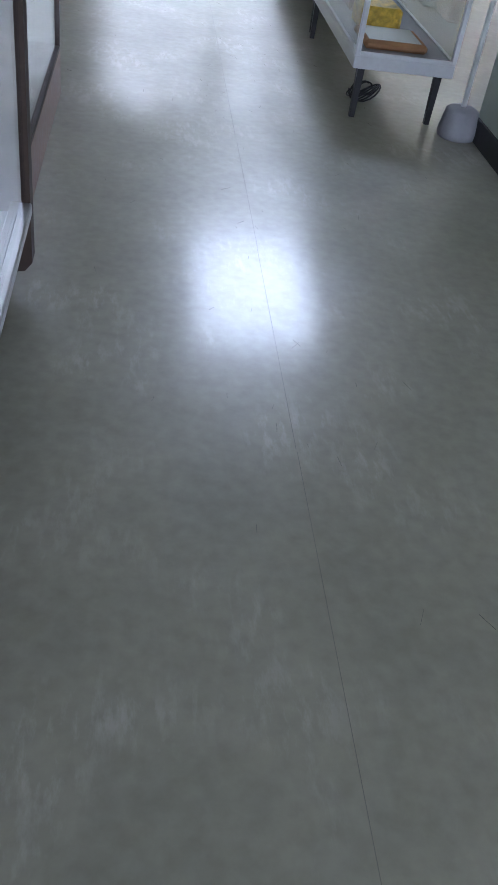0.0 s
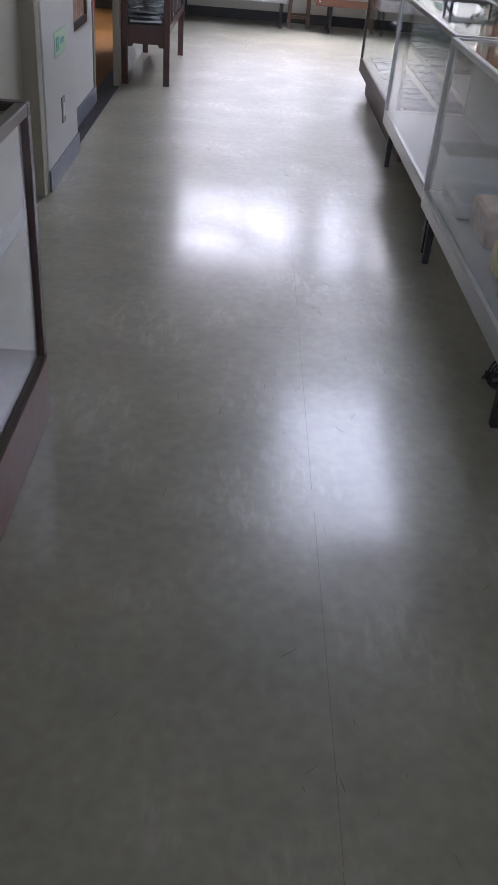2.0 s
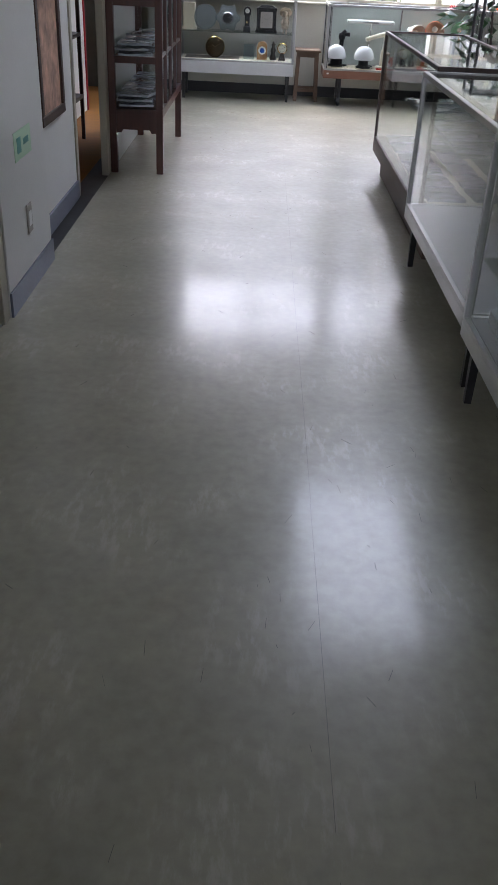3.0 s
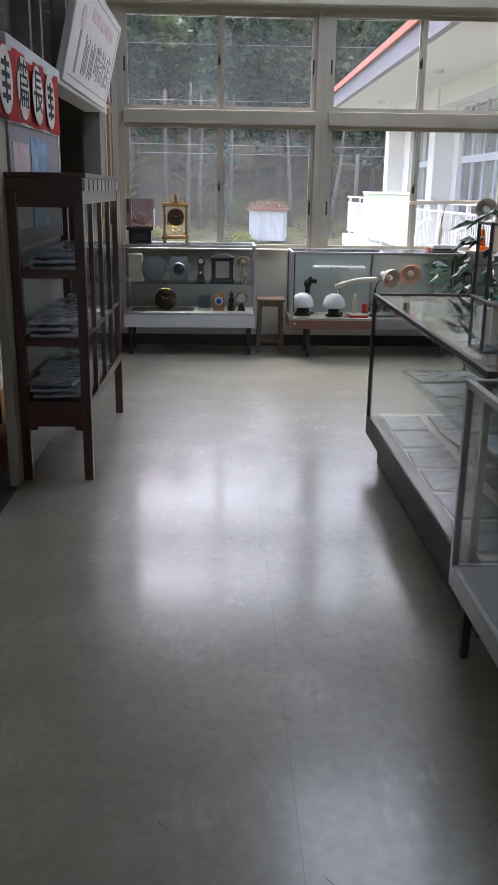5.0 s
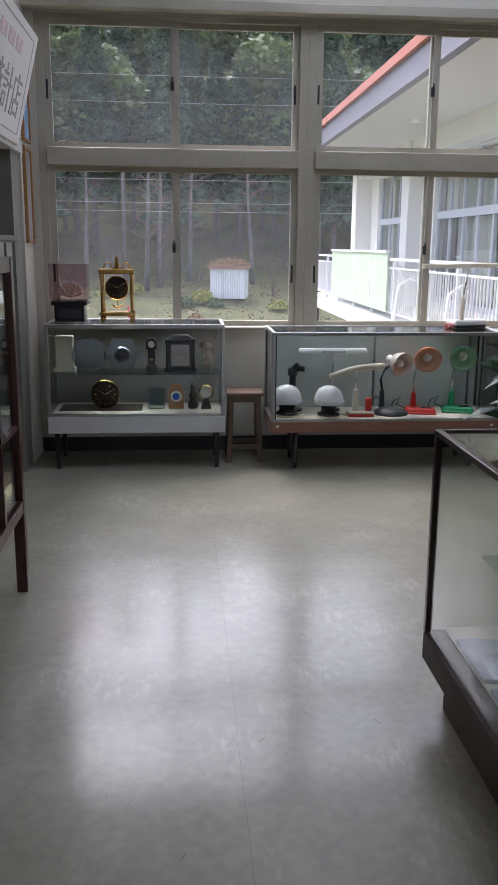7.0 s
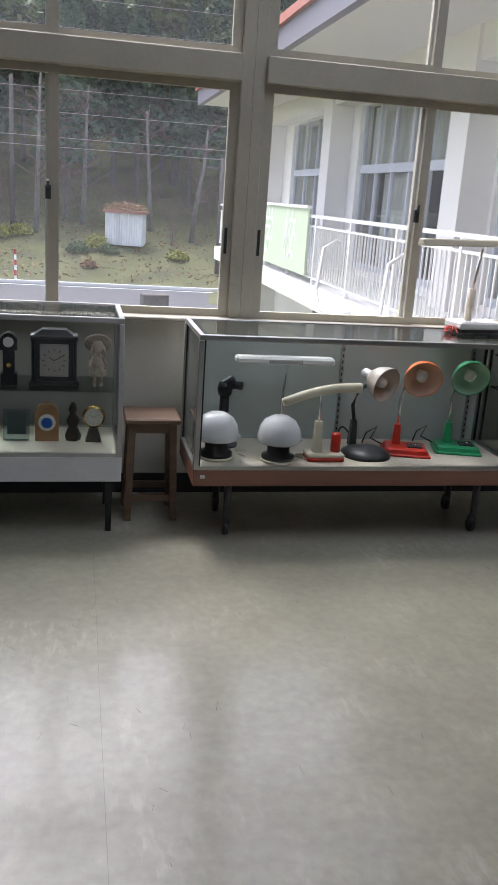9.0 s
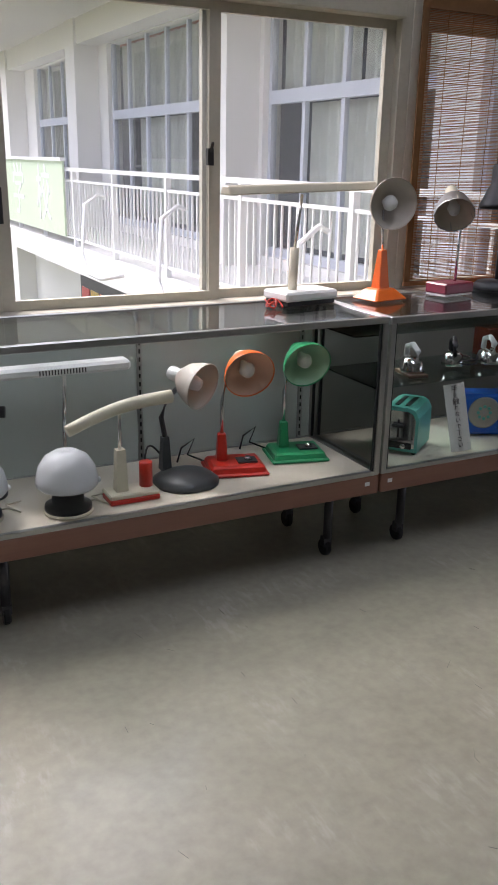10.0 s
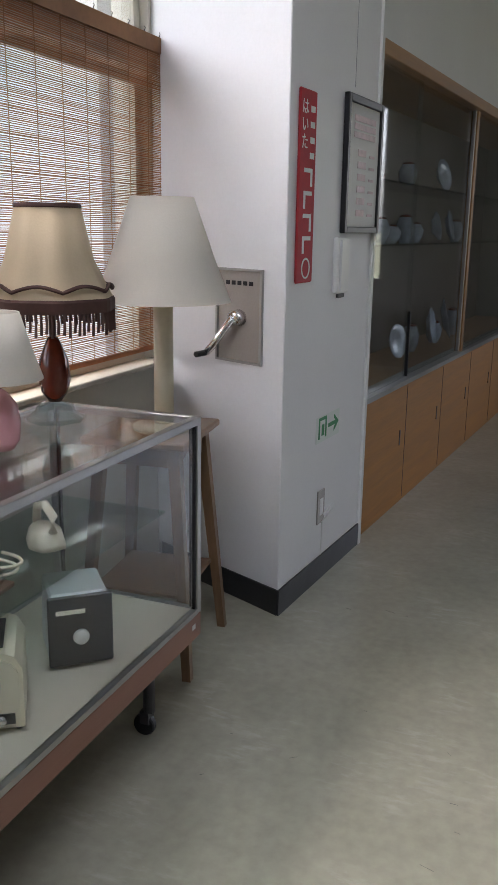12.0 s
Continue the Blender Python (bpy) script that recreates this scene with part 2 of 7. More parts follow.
M_INNERO = mat("pale_orange_inner", (0.80, 0.52, 0.38), 0.4, var=0.05, bump=0.0)
M_INNERW = mat("warm_white_inner", (0.62, 0.57, 0.50), 0.4, var=0.05, bump=0.0)
M_BEIGELAMP = mat("grey_beige_enamel", (0.50, 0.45, 0.39), 0.35, var=0.06, bump=0.0)
M_MAGENTA = mat("wine_red_plastic", (0.22, 0.02, 0.05), 0.3, var=0.1, bump=0.0)
M_PINK = mat("pink_ceramic", (0.68, 0.33, 0.36), 0.2, var=0.05, bump=0.0)
M_SHADE = mat("cream_lamp_fabric", (0.60, 0.49, 0.33), 0.8, var=0.06, fine=200, bump=0.15, transl=0.35)
M_WSHADE = mat("white_lamp_fabric", (0.70, 0.66, 0.58), 0.8, var=0.05, fine=200, bump=0.15, transl=0.35)
M_FRINGE = mat("brown_fringe_thread", (0.06, 0.025, 0.018), 0.8, var=0.3)
M_AMBER = mat("amber_glass_body", (0.13, 0.022, 0.010), 0.12, var=0.3, bump=0.0, coat=0.6)
M_CHROME = mat("chrome", (0.75, 0.75, 0.76), 0.1, 1.0, var=0.03, bump=0.0)
M_GOLD = mat("polished_brass", (0.62, 0.40, 0.13), 0.22, 1.0, var=0.15, bump=0.0)
M_DIALW = mat("white_dial", (0.72, 0.70, 0.64), 0.5, var=0.05, bump=0.0)
M_DIALD = mat("dark_bronze_dial", (0.05, 0.038, 0.03), 0.35, 0.4, var=0.3)
M_DOLL = mat("faded_doll_cloth", (0.52, 0.43, 0.34), 0.8, var=0.45, scale=30, fine=120, bump=0.1)
M_CRYSTAL = glass("cut_crystal", (0.78, 0.85, 0.86), 0.035)
M_SMOKE = glass("smoky_pink_acrylic", (0.80, 0.68, 0.72), 0.0)
M_BLUE = mat("blue_enamel", (0.012, 0.10, 0.48), 0.3, var=0.08, bump=0.0)
M_TEAL = mat("turquoise_enamel", (0.10, 0.42, 0.36), 0.3, var=0.08, bump=0.0)
M_PAPER = mat("white_paper", (0.76, 0.75, 0.72), 0.7, var=0.04, fine=150)
M_PLASTICBAG = mat("printed_cover_in_film", (0.42, 0.45, 0.50), 0.16, var=0.45, scale=7, fine=20, bump=0.5, random_tint=0.6, coat=0.6)
M_INK = mat("black_ink", (0.012, 0.012, 0.014), 0.6, var=0.1, bump=0)
M_SIGNRED = mat("red_enamel_sign", (0.42, 0.02, 0.03), 0.65, var=0.2, scale=12)
M_BANNER = mat("red_banner_cloth", (0.52, 0.035, 0.03), 0.75, var=0.15, fine=150, bump=0.2)
M_LEDGREEN = mat("green_sign_ink", (0.03, 0.24, 0.09), 0.5, var=0.1, bump=0)
M_PALEGREEN = mat("pale_green_film", (0.55, 0.76, 0.56), 0.5, var=0.05, bump=0)
M_CLEARFILM = mat("pale_sticker_film", (0.70, 0.76, 0.71), 0.4, var=0.04, bump=0)
M_STEELPLATE = mat("dull_steel_plate", (0.38, 0.35, 0.32), 0.4, 0.6, var=0.1, fine=150)
M_REED = mat("bamboo_reed", (0.37, 0.17, 0.075), 0.6, var=0.35, scale=3, fine=40, random_tint=0.5, island=True, transl=0.35)
M_BLINDEDGE = mat("blind_edge_cloth", (0.24, 0.115, 0.045), 0.7, var=0.2, transl=0.25)
M_PORCELAIN = mat("blue_white_porcelain", (0.38, 0.45, 0.55), 0.15, var=0.5, scale=14, fine=50, bump=0.0, random_tint=0.5)
M_BOXRED = mat("red_printed_box", (0.50, 0.04, 0.06), 0.4, var=0.5, scale=14)
M_BOXYEL = mat("yellow_printed_bag", (0.65, 0.42, 0.05), 0.35, var=0.6, scale=20)
M_BOXBRN = mat("kraft_board", (0.36, 0.18, 0.08), 0.7, var=0.2)
M_POSTER = mat("faded_poster", (0.50, 0.30, 0.22), 0.5, var=0.7, scale=7, fine=25)
M_POSTERP = mat("pale_pink_chart", (0.66, 0.52, 0.53), 0.5, var=0.25, scale=10, fine=40)
M_POSTERB = mat("blue_sky_poster", (0.25, 0.42, 0.62), 0.5, var=0.6, scale=8, fine=25)
M_NOTICE = mat("grey_notice_board", (0.34, 0.34, 0.36), 0.7, var=0.1)
M_YDOOR = mat("ochre_door", (0.22, 0.13, 0.045), 0.5, var=0.2)
# dark base colour carries the side room's dimness
M_DIMWALL = mat("shade_toned_room_wall", (0.20, 0.20, 0.17), 0.7, var=0.15)
M_LEAF = mat("conifer_leaf", (0.075, 0.118, 0.066), 0.7, var=0.75, scale=0.25, fine=2, bump=0, random_tint=0.8, island=True, transl=0.2)
M_LEAF2 = mat("broad_leaf", (0.112, 0.148, 0.060), 0.6, var=0.75, scale=0.3, fine=2, bump=0, random_tint=0.8, island=True, transl=0.2)
M_PLANT = mat("glossy_plant_leaf", (0.02, 0.07, 0.02), 0.3, var=0.4, bump=0, random_tint=0.4, island=True)
M_BARK = mat("grey_bark", (0.11, 0.095, 0.085), 0.9, var=0.3, scale=2, fine=15, bump=0.4)
M_TWIG = mat("bare_twig", (0.14, 0.10, 0.078), 0.9, var=0.3)
M_DRYLEAF = mat("dry_leaf", (0.26, 0.16, 0.08), 0.8, var=0.6, random_tint=0.6, island=True, bump=0)
M_GRASS = mat("autumn_grass", (0.095, 0.098, 0.034), 0.9, var=0.5, scale=0.6, fine=9, bump=0.5)
M_ASPHALT = mat("asphalt", (0.06, 0.06, 0.065), 0.8, var=0.15, scale=0.5, fine=20)
M_STUCCO = mat("white_stucco", (0.74, 0.73, 0.71), 0.8, var=0.05, scale=1, fine=40)
M_SOFFIT = mat("soffit_board", (0.62, 0.61, 0.60), 0.8, var=0.05, scale=1)
M_FASCIA = mat("purple_grey_fascia", (0.17, 0.16, 0.20), 0.6, var=0.08)
M_ROOFRED = mat("red_roof_edge", (0.42, 0.13, 0.09), 0.6, var=0.12)
M_RAIL = mat("white_rail_paint", (0.78, 0.78, 0.78), 0.5, var=0.05)
M_CURTAIN = mat("pale_curtain", (0.62, 0.62, 0.58), 0.85, var=0.1, transl=0.2)
# dark colour in place of the shade inside the wing's rooms
M_ROOMSHADE = mat("shade_toned_window_room", (0.10, 0.115, 0.135), 0.6, var=0.2)
M_WFRAME = mat("blue_grey_window_frame", (0.50, 0.53, 0.60), 0.5, var=0.05)
M_SHED = mat("white_corrugated_sheet", (0.66, 0.67, 0.68), 0.6, var=0.15, scale=2)
M_TERRA = mat("brown_roof_tile", (0.24, 0.11, 0.07), 0.7, var=0.3, scale=5)
M_TUBE = glow("fluorescent_diffuser", (0.82, 0.90, 1.0), 1.3)


# ---- mesh helpers ----
def root(name, x, y, z=0.0, rz=0.0, label="", category="", group="", kind=""):
    e = new(name)
    e.empty_display_size = 0.05
    e.matrix_basis = pose(x, y, z, 0, 0, rz)
    return tagged(e, label, category, group, kind)


def part(name, bm, material, parent=None, label="", smooth=False, bevel=0.0):
    if bevel:
        bmesh.ops.bevel(bm, geom=bm.edges[:], offset=bevel, segments=1, affect="EDGES", clamp_overlap=True)
    me = bpy.data.meshes.new(name)
    bm.to_mesh(me)
    bm.free()
    if smooth:
        for p in me.polygons:
            p.use_smooth = True
    me.materials.append(material)
    ob = new(name, me)
    if parent is not None:
        ob.parent = parent
    if label:
        ob["label"] = label
    return ob


def solid(name, bm, material, label, category, kind="", group="", bevel=0.0, smooth=False):
    return tagged(part(name, bm, material, None, "", smooth, bevel), label, category, group, kind)


def box(x0, x1, y0, y1, z0, z1, bm=None):
    bm = bm or bmesh.new()
    m = Matrix.Translation(((x0 + x1) / 2, (y0 + y1) / 2, (z0 + z1) / 2)) @ Matrix.Diagonal((abs(x1 - x0), abs(y1 - y0), abs(z1 - z0), 1))
    bmesh.ops.create_cube(bm, size=1, matrix=m)
    return bm


def rings(loops, bm=None, cap=True):
    """Skin a row of closed loops of points."""
    bm = bm or bmesh.new()
    vs = [[bm.verts.new(p) for p in loop] for loop in loops]
    k = len(vs[0])
    for a, b in zip(vs, vs[1:]):
        for i in range(k):
            bm.faces.new((a[i], a[(i + 1) % k], b[(i + 1) % k], b[i]))
    if cap:
        bm.faces.new(vs[0][::-1])
        bm.faces.new(vs[-1])
    return bm


def lathe(profile, seg=28, m=None, bm=None, cap=True, flute=0.0, lobes=0):
    """Turn (radius, height) pairs about z, then pose by m."""
    m = m or Matrix.Identity(4)
    loops = []
    for r, z in profile:
        loops.append([m @ Vector((r * (1 + flute * math.cos(lobes * a)) * math.cos(a), r * (1 + flute * math.cos(lobes * a)) * math.sin(a), z)) for a in (2 * math.pi * i / seg for i in range(seg))])
    return rings(loops, bm, cap)


def tube(points, r, seg=8, bm=None, r1=None):
    pts = [Vector(p) for p in points]
    loops = []
    for i, p in enumerate(pts):
        d = (pts[min(i + 1, len(pts) - 1)] - pts[max(i - 1, 0)]).normalized()
        s = d.cross(Vector((0, 0, 1)) if abs(d.z) < 0.95 else Vector((1, 0, 0))).normalized()
        t = s.cross(d)
        rad = r if r1 is None else r + (r1 - r) * i / (len(pts) - 1)
        loops.append([p + rad * (math.cos(a) * s + math.sin(a) * t) for a in (2 * math.pi * k / seg for k in range(seg))])
    return rings(loops, bm)


def arc(p0, p1, bulge, k=10):
    """Points from p0 to p1, bowed by the vector bulge."""
    p0, p1, b = Vector(p0), Vector(p1), Vector(bulge)
    return [p0.lerp(p1, i / k) + b * math.sin(math.pi * i / k) for i in range(k + 1)]


def frustum(x0, x1, y0, y1, z0, x2, x3, y2, y3, z1, bm=None):
    return rings([[(x0, y0, z0), (x1, y0, z0), (x1, y1, z0), (x0, y1, z0)], [(x2, y2, z1), (x3, y2, z1), (x3, y3, z1), (x2, y3, z1)]], bm)


def prism(outline, depth, m=None):
    """An outline in x and z, given depth along y."""
    m = m or Matrix.Identity(4)
    return rings([[m @ Vector((x, 0, z)) for x, z in outline], [m @ Vector((x, depth, z)) for x, z in outline]])


def text_part(name, words, size, m, material, parent, depth=0.0006):
    cu = bpy.data.curves.new(name, "FONT")
    cu.body, cu.size, cu.extrude, cu.align_x, cu.align_y = words, size, depth, "CENTER", "CENTER"
    tmp = bpy.data.objects.new(name, cu)
    scene.collection.objects.link(tmp)
    me = bpy.data.meshes.new_from_object(tmp.evaluated_get(bpy.context.evaluated_depsgraph_get()))
    bpy.data.objects.remove(tmp)
    me.materials.clear()
    me.materials.append(material)
    ob = new(name, me)
    ob.parent = parent
    ob.matrix_basis = m
    return ob


# ---- the room ----
RX1, RY0, WY, CZ = 10.6, -4.0, 11.78, 4.6
solid("floor", box(-0.66, RX1, RY0, WY, -0.12, 0.0), M_FLOOR, "waxed pale grey-green vinyl floor, scuffed and mottled", "floor", "structure")
M_SEAM = mat("seam_grime", (0.21, 0.20, 0.165), 0.4, var=0.2)
M_SCUFF = mat("scuff_grime", (0.13, 0.125, 0.105), 0.5, var=0.2)
seam = bmesh.new()
for k in range(12):
    box(0.50 + 0.0015 * (k % 2), 0.5013 + 0.0015 * (k % 2), -1.0 + k * 1.02, -1.0 + k * 1.02 + (1.01 if k % 3 else 0.93), -0.001, 0.0006, seam)
solid("floor_seam", seam, M_SEAM, "thin dark welded seam along the vinyl floor", "seam", "structure")
rnd = random.Random(3)
scuffs = bmesh.new()
for k in range(260):
    a, ln, wd = rnd.gauss(1.57, 0.45), rnd.uniform(0.008, 0.045), rnd.uniform(0.0006, 0.0014)
    sx, sy = (rnd.gauss(0.5, 0.38), rnd.uniform(0.5, 10.8)) if k < 190 else (rnd.uniform(0, 5), rnd.uniform(9.5, 11.0))
    bmesh.ops.create_cube(scuffs, size=1, matrix=Matrix.Translation((sx, sy, 0.0)) @ pose(0, 0, 0, 0, 0, math.degrees(a)) @ Matrix.Diagonal((ln, wd, 0.0012, 1)))
solid("floor_scuffs", scuffs, M_SCUFF, "short dark scuff marks on the waxed floor", "scuffs", "stuff")
solid("ceiling", box(-3.6, RX1 + 0.2, RY0 - 0.2, WY + 0.2, CZ, CZ + 0.15), M_CEIL, "ceiling boards over the exhibition room, greyed to cut bounced light", "ceiling", "structure")
bm = box(-3.6, -0.45, RY0 - 0.2, RY0, -0.12, CZ)
box(1.95, RX1 + 0.2, RY0 - 0.2, RY0, -0.12, CZ, bm)
box(-0.45, 1.95, RY0 - 0.2, RY0, -0.12, 0.9, bm)
box(-0.45, 1.95, RY0 - 0.2, RY0, 2.6, CZ, bm)
solid("wall_south", bm, M_SHADEDWALL, "unseen wall behind the start, coloured dark to cut bounced light", "wall", "structure")
bm = box(RX1, RX1 + 0.2, RY0, 4.0, -0.12, CZ)
box(RX1, RX1 + 0.2, 9.0, WY + 0.2, -0.12, CZ, bm)
box(RX1, RX1 + 0.2, 4.0, 9.0, -0.12, 0.9, bm)
box(RX1, RX1 + 0.2, 4.0, 9.0, 2.6, CZ, bm)
solid("wall_east", bm, M_SHADEDWALL, "unseen wall at the far end, coloured dark to cut bounced light", "wall", "structure")

# window wall
SILL, Z1, Z2, Z3 = 0.885, 1.91, 2.10, 2.82
bm = box(-0.80, 5.3, WY, WY + 0.2, -0.12, SILL - 0.02)
box(-0.80, 5.3, WY, WY + 0.2, Z3 + 0.06, CZ, bm)
box(-0.80, -0.585, WY, WY + 0.2, SILL - 0.02, Z3 + 0.06, bm)
box(5.06, 5.3, WY, WY + 0.2, SILL - 0.02, Z3 + 0.06, bm)
solid("wall_north", bm, M_CREAM, "cream painted wall under and over a band of windows", "wall", "structure")
solid("wall_northeast", box(5.3, RX1, WY, WY + 0.2, -0.12, CZ), M_WALL, "white wall behind the built-in cabinet", "wall", "structure")
solid("window_ledge", box(-0.58, 5.05, WY - 0.06, WY + 0.12, SILL - 0.018, SILL), M_SASH, "cream painted window ledge above the showcases", "window ledge", "structure", bevel=0.004)
solid("curtain_box", box(-0.64, 5.05, WY - 0.10, WY - 0.004, Z3 + 0.07, Z3 + 0.13), M_SASH, "cream painted lintel board over the windows", "trim", "structure", bevel=0.004)
solid("baseboard_north", box(-0.64, 4.75, WY - 0.012, WY - 0.001, 0.0, 0.10), M_BASE, "black skirting below the window wall", "baseboard", "structure")

BAYS = [(-0.585, 1.20, 0.315), (1.20, 2.93, 2.06), (2.93, 5.06, 3.95)]


def window(bay, number):
    x0, x1, xm = bay
    w = root("window_%d" % number, 0, 0, 0, 0, "cream-framed sliding window with an upper and a lower row of panes", "window", "", "structure")
    y0, y1 = WY + 0.01, WY + 0.075
    part("jamb", box(x0, x0 + 0.055, y0, y1 + 0.05, SILL, Z3 + 0.06), M_SASH, w, bevel=0.003)
    part("jamb", box(x1 - 0.055, x1, y0, y1 + 0.05, SILL, Z3 + 0.06), M_SASH, w, bevel=0.003)
    part("transom", box(x0 + 0.055, x1 - 0.055, y0 - 0.035, y1 + 0.05, Z1 + 0.035, Z2 - 0.04), M_SASH, w, bevel=0.004)
    part("head", box(x0 + 0.055, x1 - 0.055, y0, y1 + 0.05, Z3 + 0.025, Z3 + 0.06), M_SASH, w, bevel=0.003)
    for lo, hi in ((SILL, Z1 + 0.035), (Z2 - 0.04, Z3 + 0.025)):
        for k, (a, b) in enumerate(((x0 + 0.055, xm + 0.03), (xm - 0.03, x1 - 0.055))):
            ya = y0 + 0.006 + 0.03 * k
            s = part("sash", box(a, a + 0.045, ya, ya + 0.026, lo, hi), M_SASH, w)
            part("stile", box(b - 0.045, b, ya, ya + 0.026, lo, hi), M_SASH, s)
            part("rail", box(a + 0.045, b - 0.045, ya, ya + 0.026, lo, lo + 0.035), M_SASH, s)
            part("rail", box(a + 0.045, b - 0.045, ya, ya + 0.026, hi - 0.035, hi), M_SASH, s)
            pane = part("pane", box(a + 0.045, b - 0.045, ya + 0.011, ya + 0.014, lo + 0.035, hi - 0.035), M_WINGLASS, s, "dusty clear glass with a bluish haze film")
            pane.visible_shadow = False
            grip = b - 0.028 if k == 1 else a + 0.016
            part("finger_pull", box(grip - 0.007, grip + 0.007, ya - 0.003, ya - 0.0005, lo + 0.30, lo + 0.42), M_DARKMETAL, s, "black finger pull")
        latch = box(xm - 0.028, xm - 0.004, y0 - 0.012, y0 + 0.005, (lo + hi) / 2 - 0.03, (lo + hi) / 2 + 0.03)
        tube([(xm - 0.016, y0 - 0.014, (lo + hi) / 2 + 0.02), (xm - 0.016, y0 - 0.03, (lo + hi) / 2 + 0.05)], 0.006, 6, latch)
        part("latch", latch, M_DARKMETAL, w, "dark metal crescent latch")


for i, bay in enumerate(BAYS):
    window(bay, i + 1)

# left side wall, with door openings
LX = -0.66
bm = box(LX - 0.14, LX, RY0, 4.25, -0.12, CZ)
box(LX - 0.14, LX, 4.25, 5.30, 2.05, CZ, bm)
solid("wall_west", bm, M_CREAM, "cream painted side wall along the walk", "wall", "structure")
solid("floor_threshold", box(LX - 0.14, LX, 4.25, 9.3, -0.12, -0.004), M_DARKMETAL, "dark metal sliding door track in the floor", "threshold", "structure")
d = root("door_1", 0, 0, 0, 0, "cream sliding door, shut, beside the pilaster", "door", "", "structure")
part("door_leaf", box(LX - 0.085, LX - 0.055, 4.27, 5.24, 0.005, 2.03), M_CREAM, d, bevel=0.003)
part("jamb", box(LX - 0.14, LX + 0.012, 5.24, 5.32, 0.0, 2.05), M_SASH, d, bevel=0.003)
part("jamb", box(LX - 0.14, LX + 0.012, 4.25, 4.268, 0.0, 2.05), M_SASH, d)
part("door_track", box(LX - 0.10, LX - 0.002, 4.27, 5.24, -0.003, 0.004), M_ALU, d, "aluminium floor track")
p1 = root("wall_pilaster", 0, 0, 0, 0, "off-white pilaster between two doors", "pilaster", "", "structure")
part("pilaster_body", box(LX - 0.14, -0.642, 5.325, 6.07, -0.12, CZ), M_WALL, p1, bevel=0.004)
part("skirting", box(-0.644, -0.634, 5.325, 6.074, 0.0, 0.10), M_GREYBASE, p1, "blue-grey skirting")
solid("wall_west_recess", box(-0.90, -0.745, 6.074, 7.22, -0.12, CZ), M_WALL, "off-white recessed wall with a framed poster", "wall", "structure")
solid("baseboard_west", box(-0.745, -0.733, 6.075, 7.22, 0.0, 0.10), M_GREYBASE, "blue-grey skirting on the recessed wall", "baseboard", "structure")
ex = root("evacuation_sign", -0.6415, 5.70, 0.0, 0, "small pale green evacuation sign on the pilaster", "sign")
part("plate", box(0, 0.002, -0.13, 0.13, 0.55, 0.66), M_PALEGREEN, ex)
part("pictogram", box(0.002, 0.003, -0.09, -0.03, 0.575, 0.635), M_TEAL, ex)
part("pictogram", box(0.002, 0.003, 0.01, 0.09, 0.595, 0.62), M_TEAL, ex)
so = root("wall_socket", -0.6415, 5.70, 0.0, 0, "grey wall socket low on the pilaster", "socket")
part("cover", box(0, 0.007, -0.035, 0.035, 0.24, 0.36), M_STEELPLATE, so, bevel=0.002)
part("outlet", box(0.007, 0.009, -0.02, 0.02, 0.27, 0.33), M_WHITEPL, so)

# doorway and the dim room beyond
dw = root("door_2", 0, 0, 0, 0, "open doorway with a cream timber frame", "door", "", "structure")
part("jamb", box(-0.90, -0.735, 7.22, 7.27, 0.0, 2.05), M_SASH, dw, bevel=0.003)
part("jamb", box(-0.70, -0.655, 7.80, 7.98, 0.0, CZ), M_SASH, dw, bevel=0.004)
part("lintel", box(-0.86, -0.66, 7.27, 7.80, 2.0, 2.08), M_SASH, dw, bevel=0.003)
part("transom_panel", box(-0.80, -0.74, 7.27, 7.80, 2.08, CZ), M_DARKSASH, dw)
# side room walls: the shade in there is put into their colour
solid("wall_room_back", box(-3.6, -3.4, RY0, 12.0, -0.12, CZ), M_DIMWALL, "side room wall, its dimness put into the colour", "wall", "structure")
solid("wall_room_south", box(-3.4, -0.90, 6.6, 6.74, -0.12, CZ), M_DIMWALL, "side room partition in a dark colour for shade", "wall", "structure")
solid("wall_room_north", box(-3.4, -0.80, WY, WY + 0.2, -0.12, CZ), M_DIMWALL, "side room end wall in a dark colour for shade", "wall", "structure")
solid("floor_side_room", box(-3.4, -0.80, 6.74, WY, -0.12, -0.006), M_ORANGEWOOD, "orange-brown boarded floor of the side room", "floor", "structure")
solid("wall_west_low", box(-0.70, LX, 7.98, 9.30, -0.12, 1.12), M_WALL, "off-white partition behind the wooden cabinet", "wall", "structure")
solid("wall_west_top", box(-0.80, LX - 0.01, 7.98, 9.30, 1.70, 1.98), M_DARKSASH, "dark partition behind the banner", "wall", "structure")
tr = root("transom_partition", 0, 0, 0, 0, "grey timber transom with dark glazed panes above the opening", "partition", "", "structure")
part("rail", box(-0.78, -0.63, 7.98, 11.45, 1.98, 2.05), M_WHITEMETAL, tr, "off-white rail", bevel=0.003)
for y in (7.98, 8.75, 9.05, 9.9, 10.7, 11.41):
    part("post", box(-0.76, -0.68, y, y + 0.05, 2.05, CZ), M_DARKSASH, tr)
for y in (8.03, 9.10, 9.95, 10.75):
    part("pane", box(-0.735, -0.73, y, y + 0.66, 2.05, CZ), M_GLASS, tr)
part("post", box(-0.80, -0.66, 11.2, 11.45, 0.0, 1.98), M_DARKSASH, tr, "grey-green door post")
part("post", box(-0.80, -0.66, 9.30, 9.36, 0.0, 1.98), M_DARKSASH, tr)
solid("wall_west_end", box(-0.80, -0.645, 11.45, WY, -0.12, CZ), M_CREAM, "cream wall end beside the window", "wall", "structure")
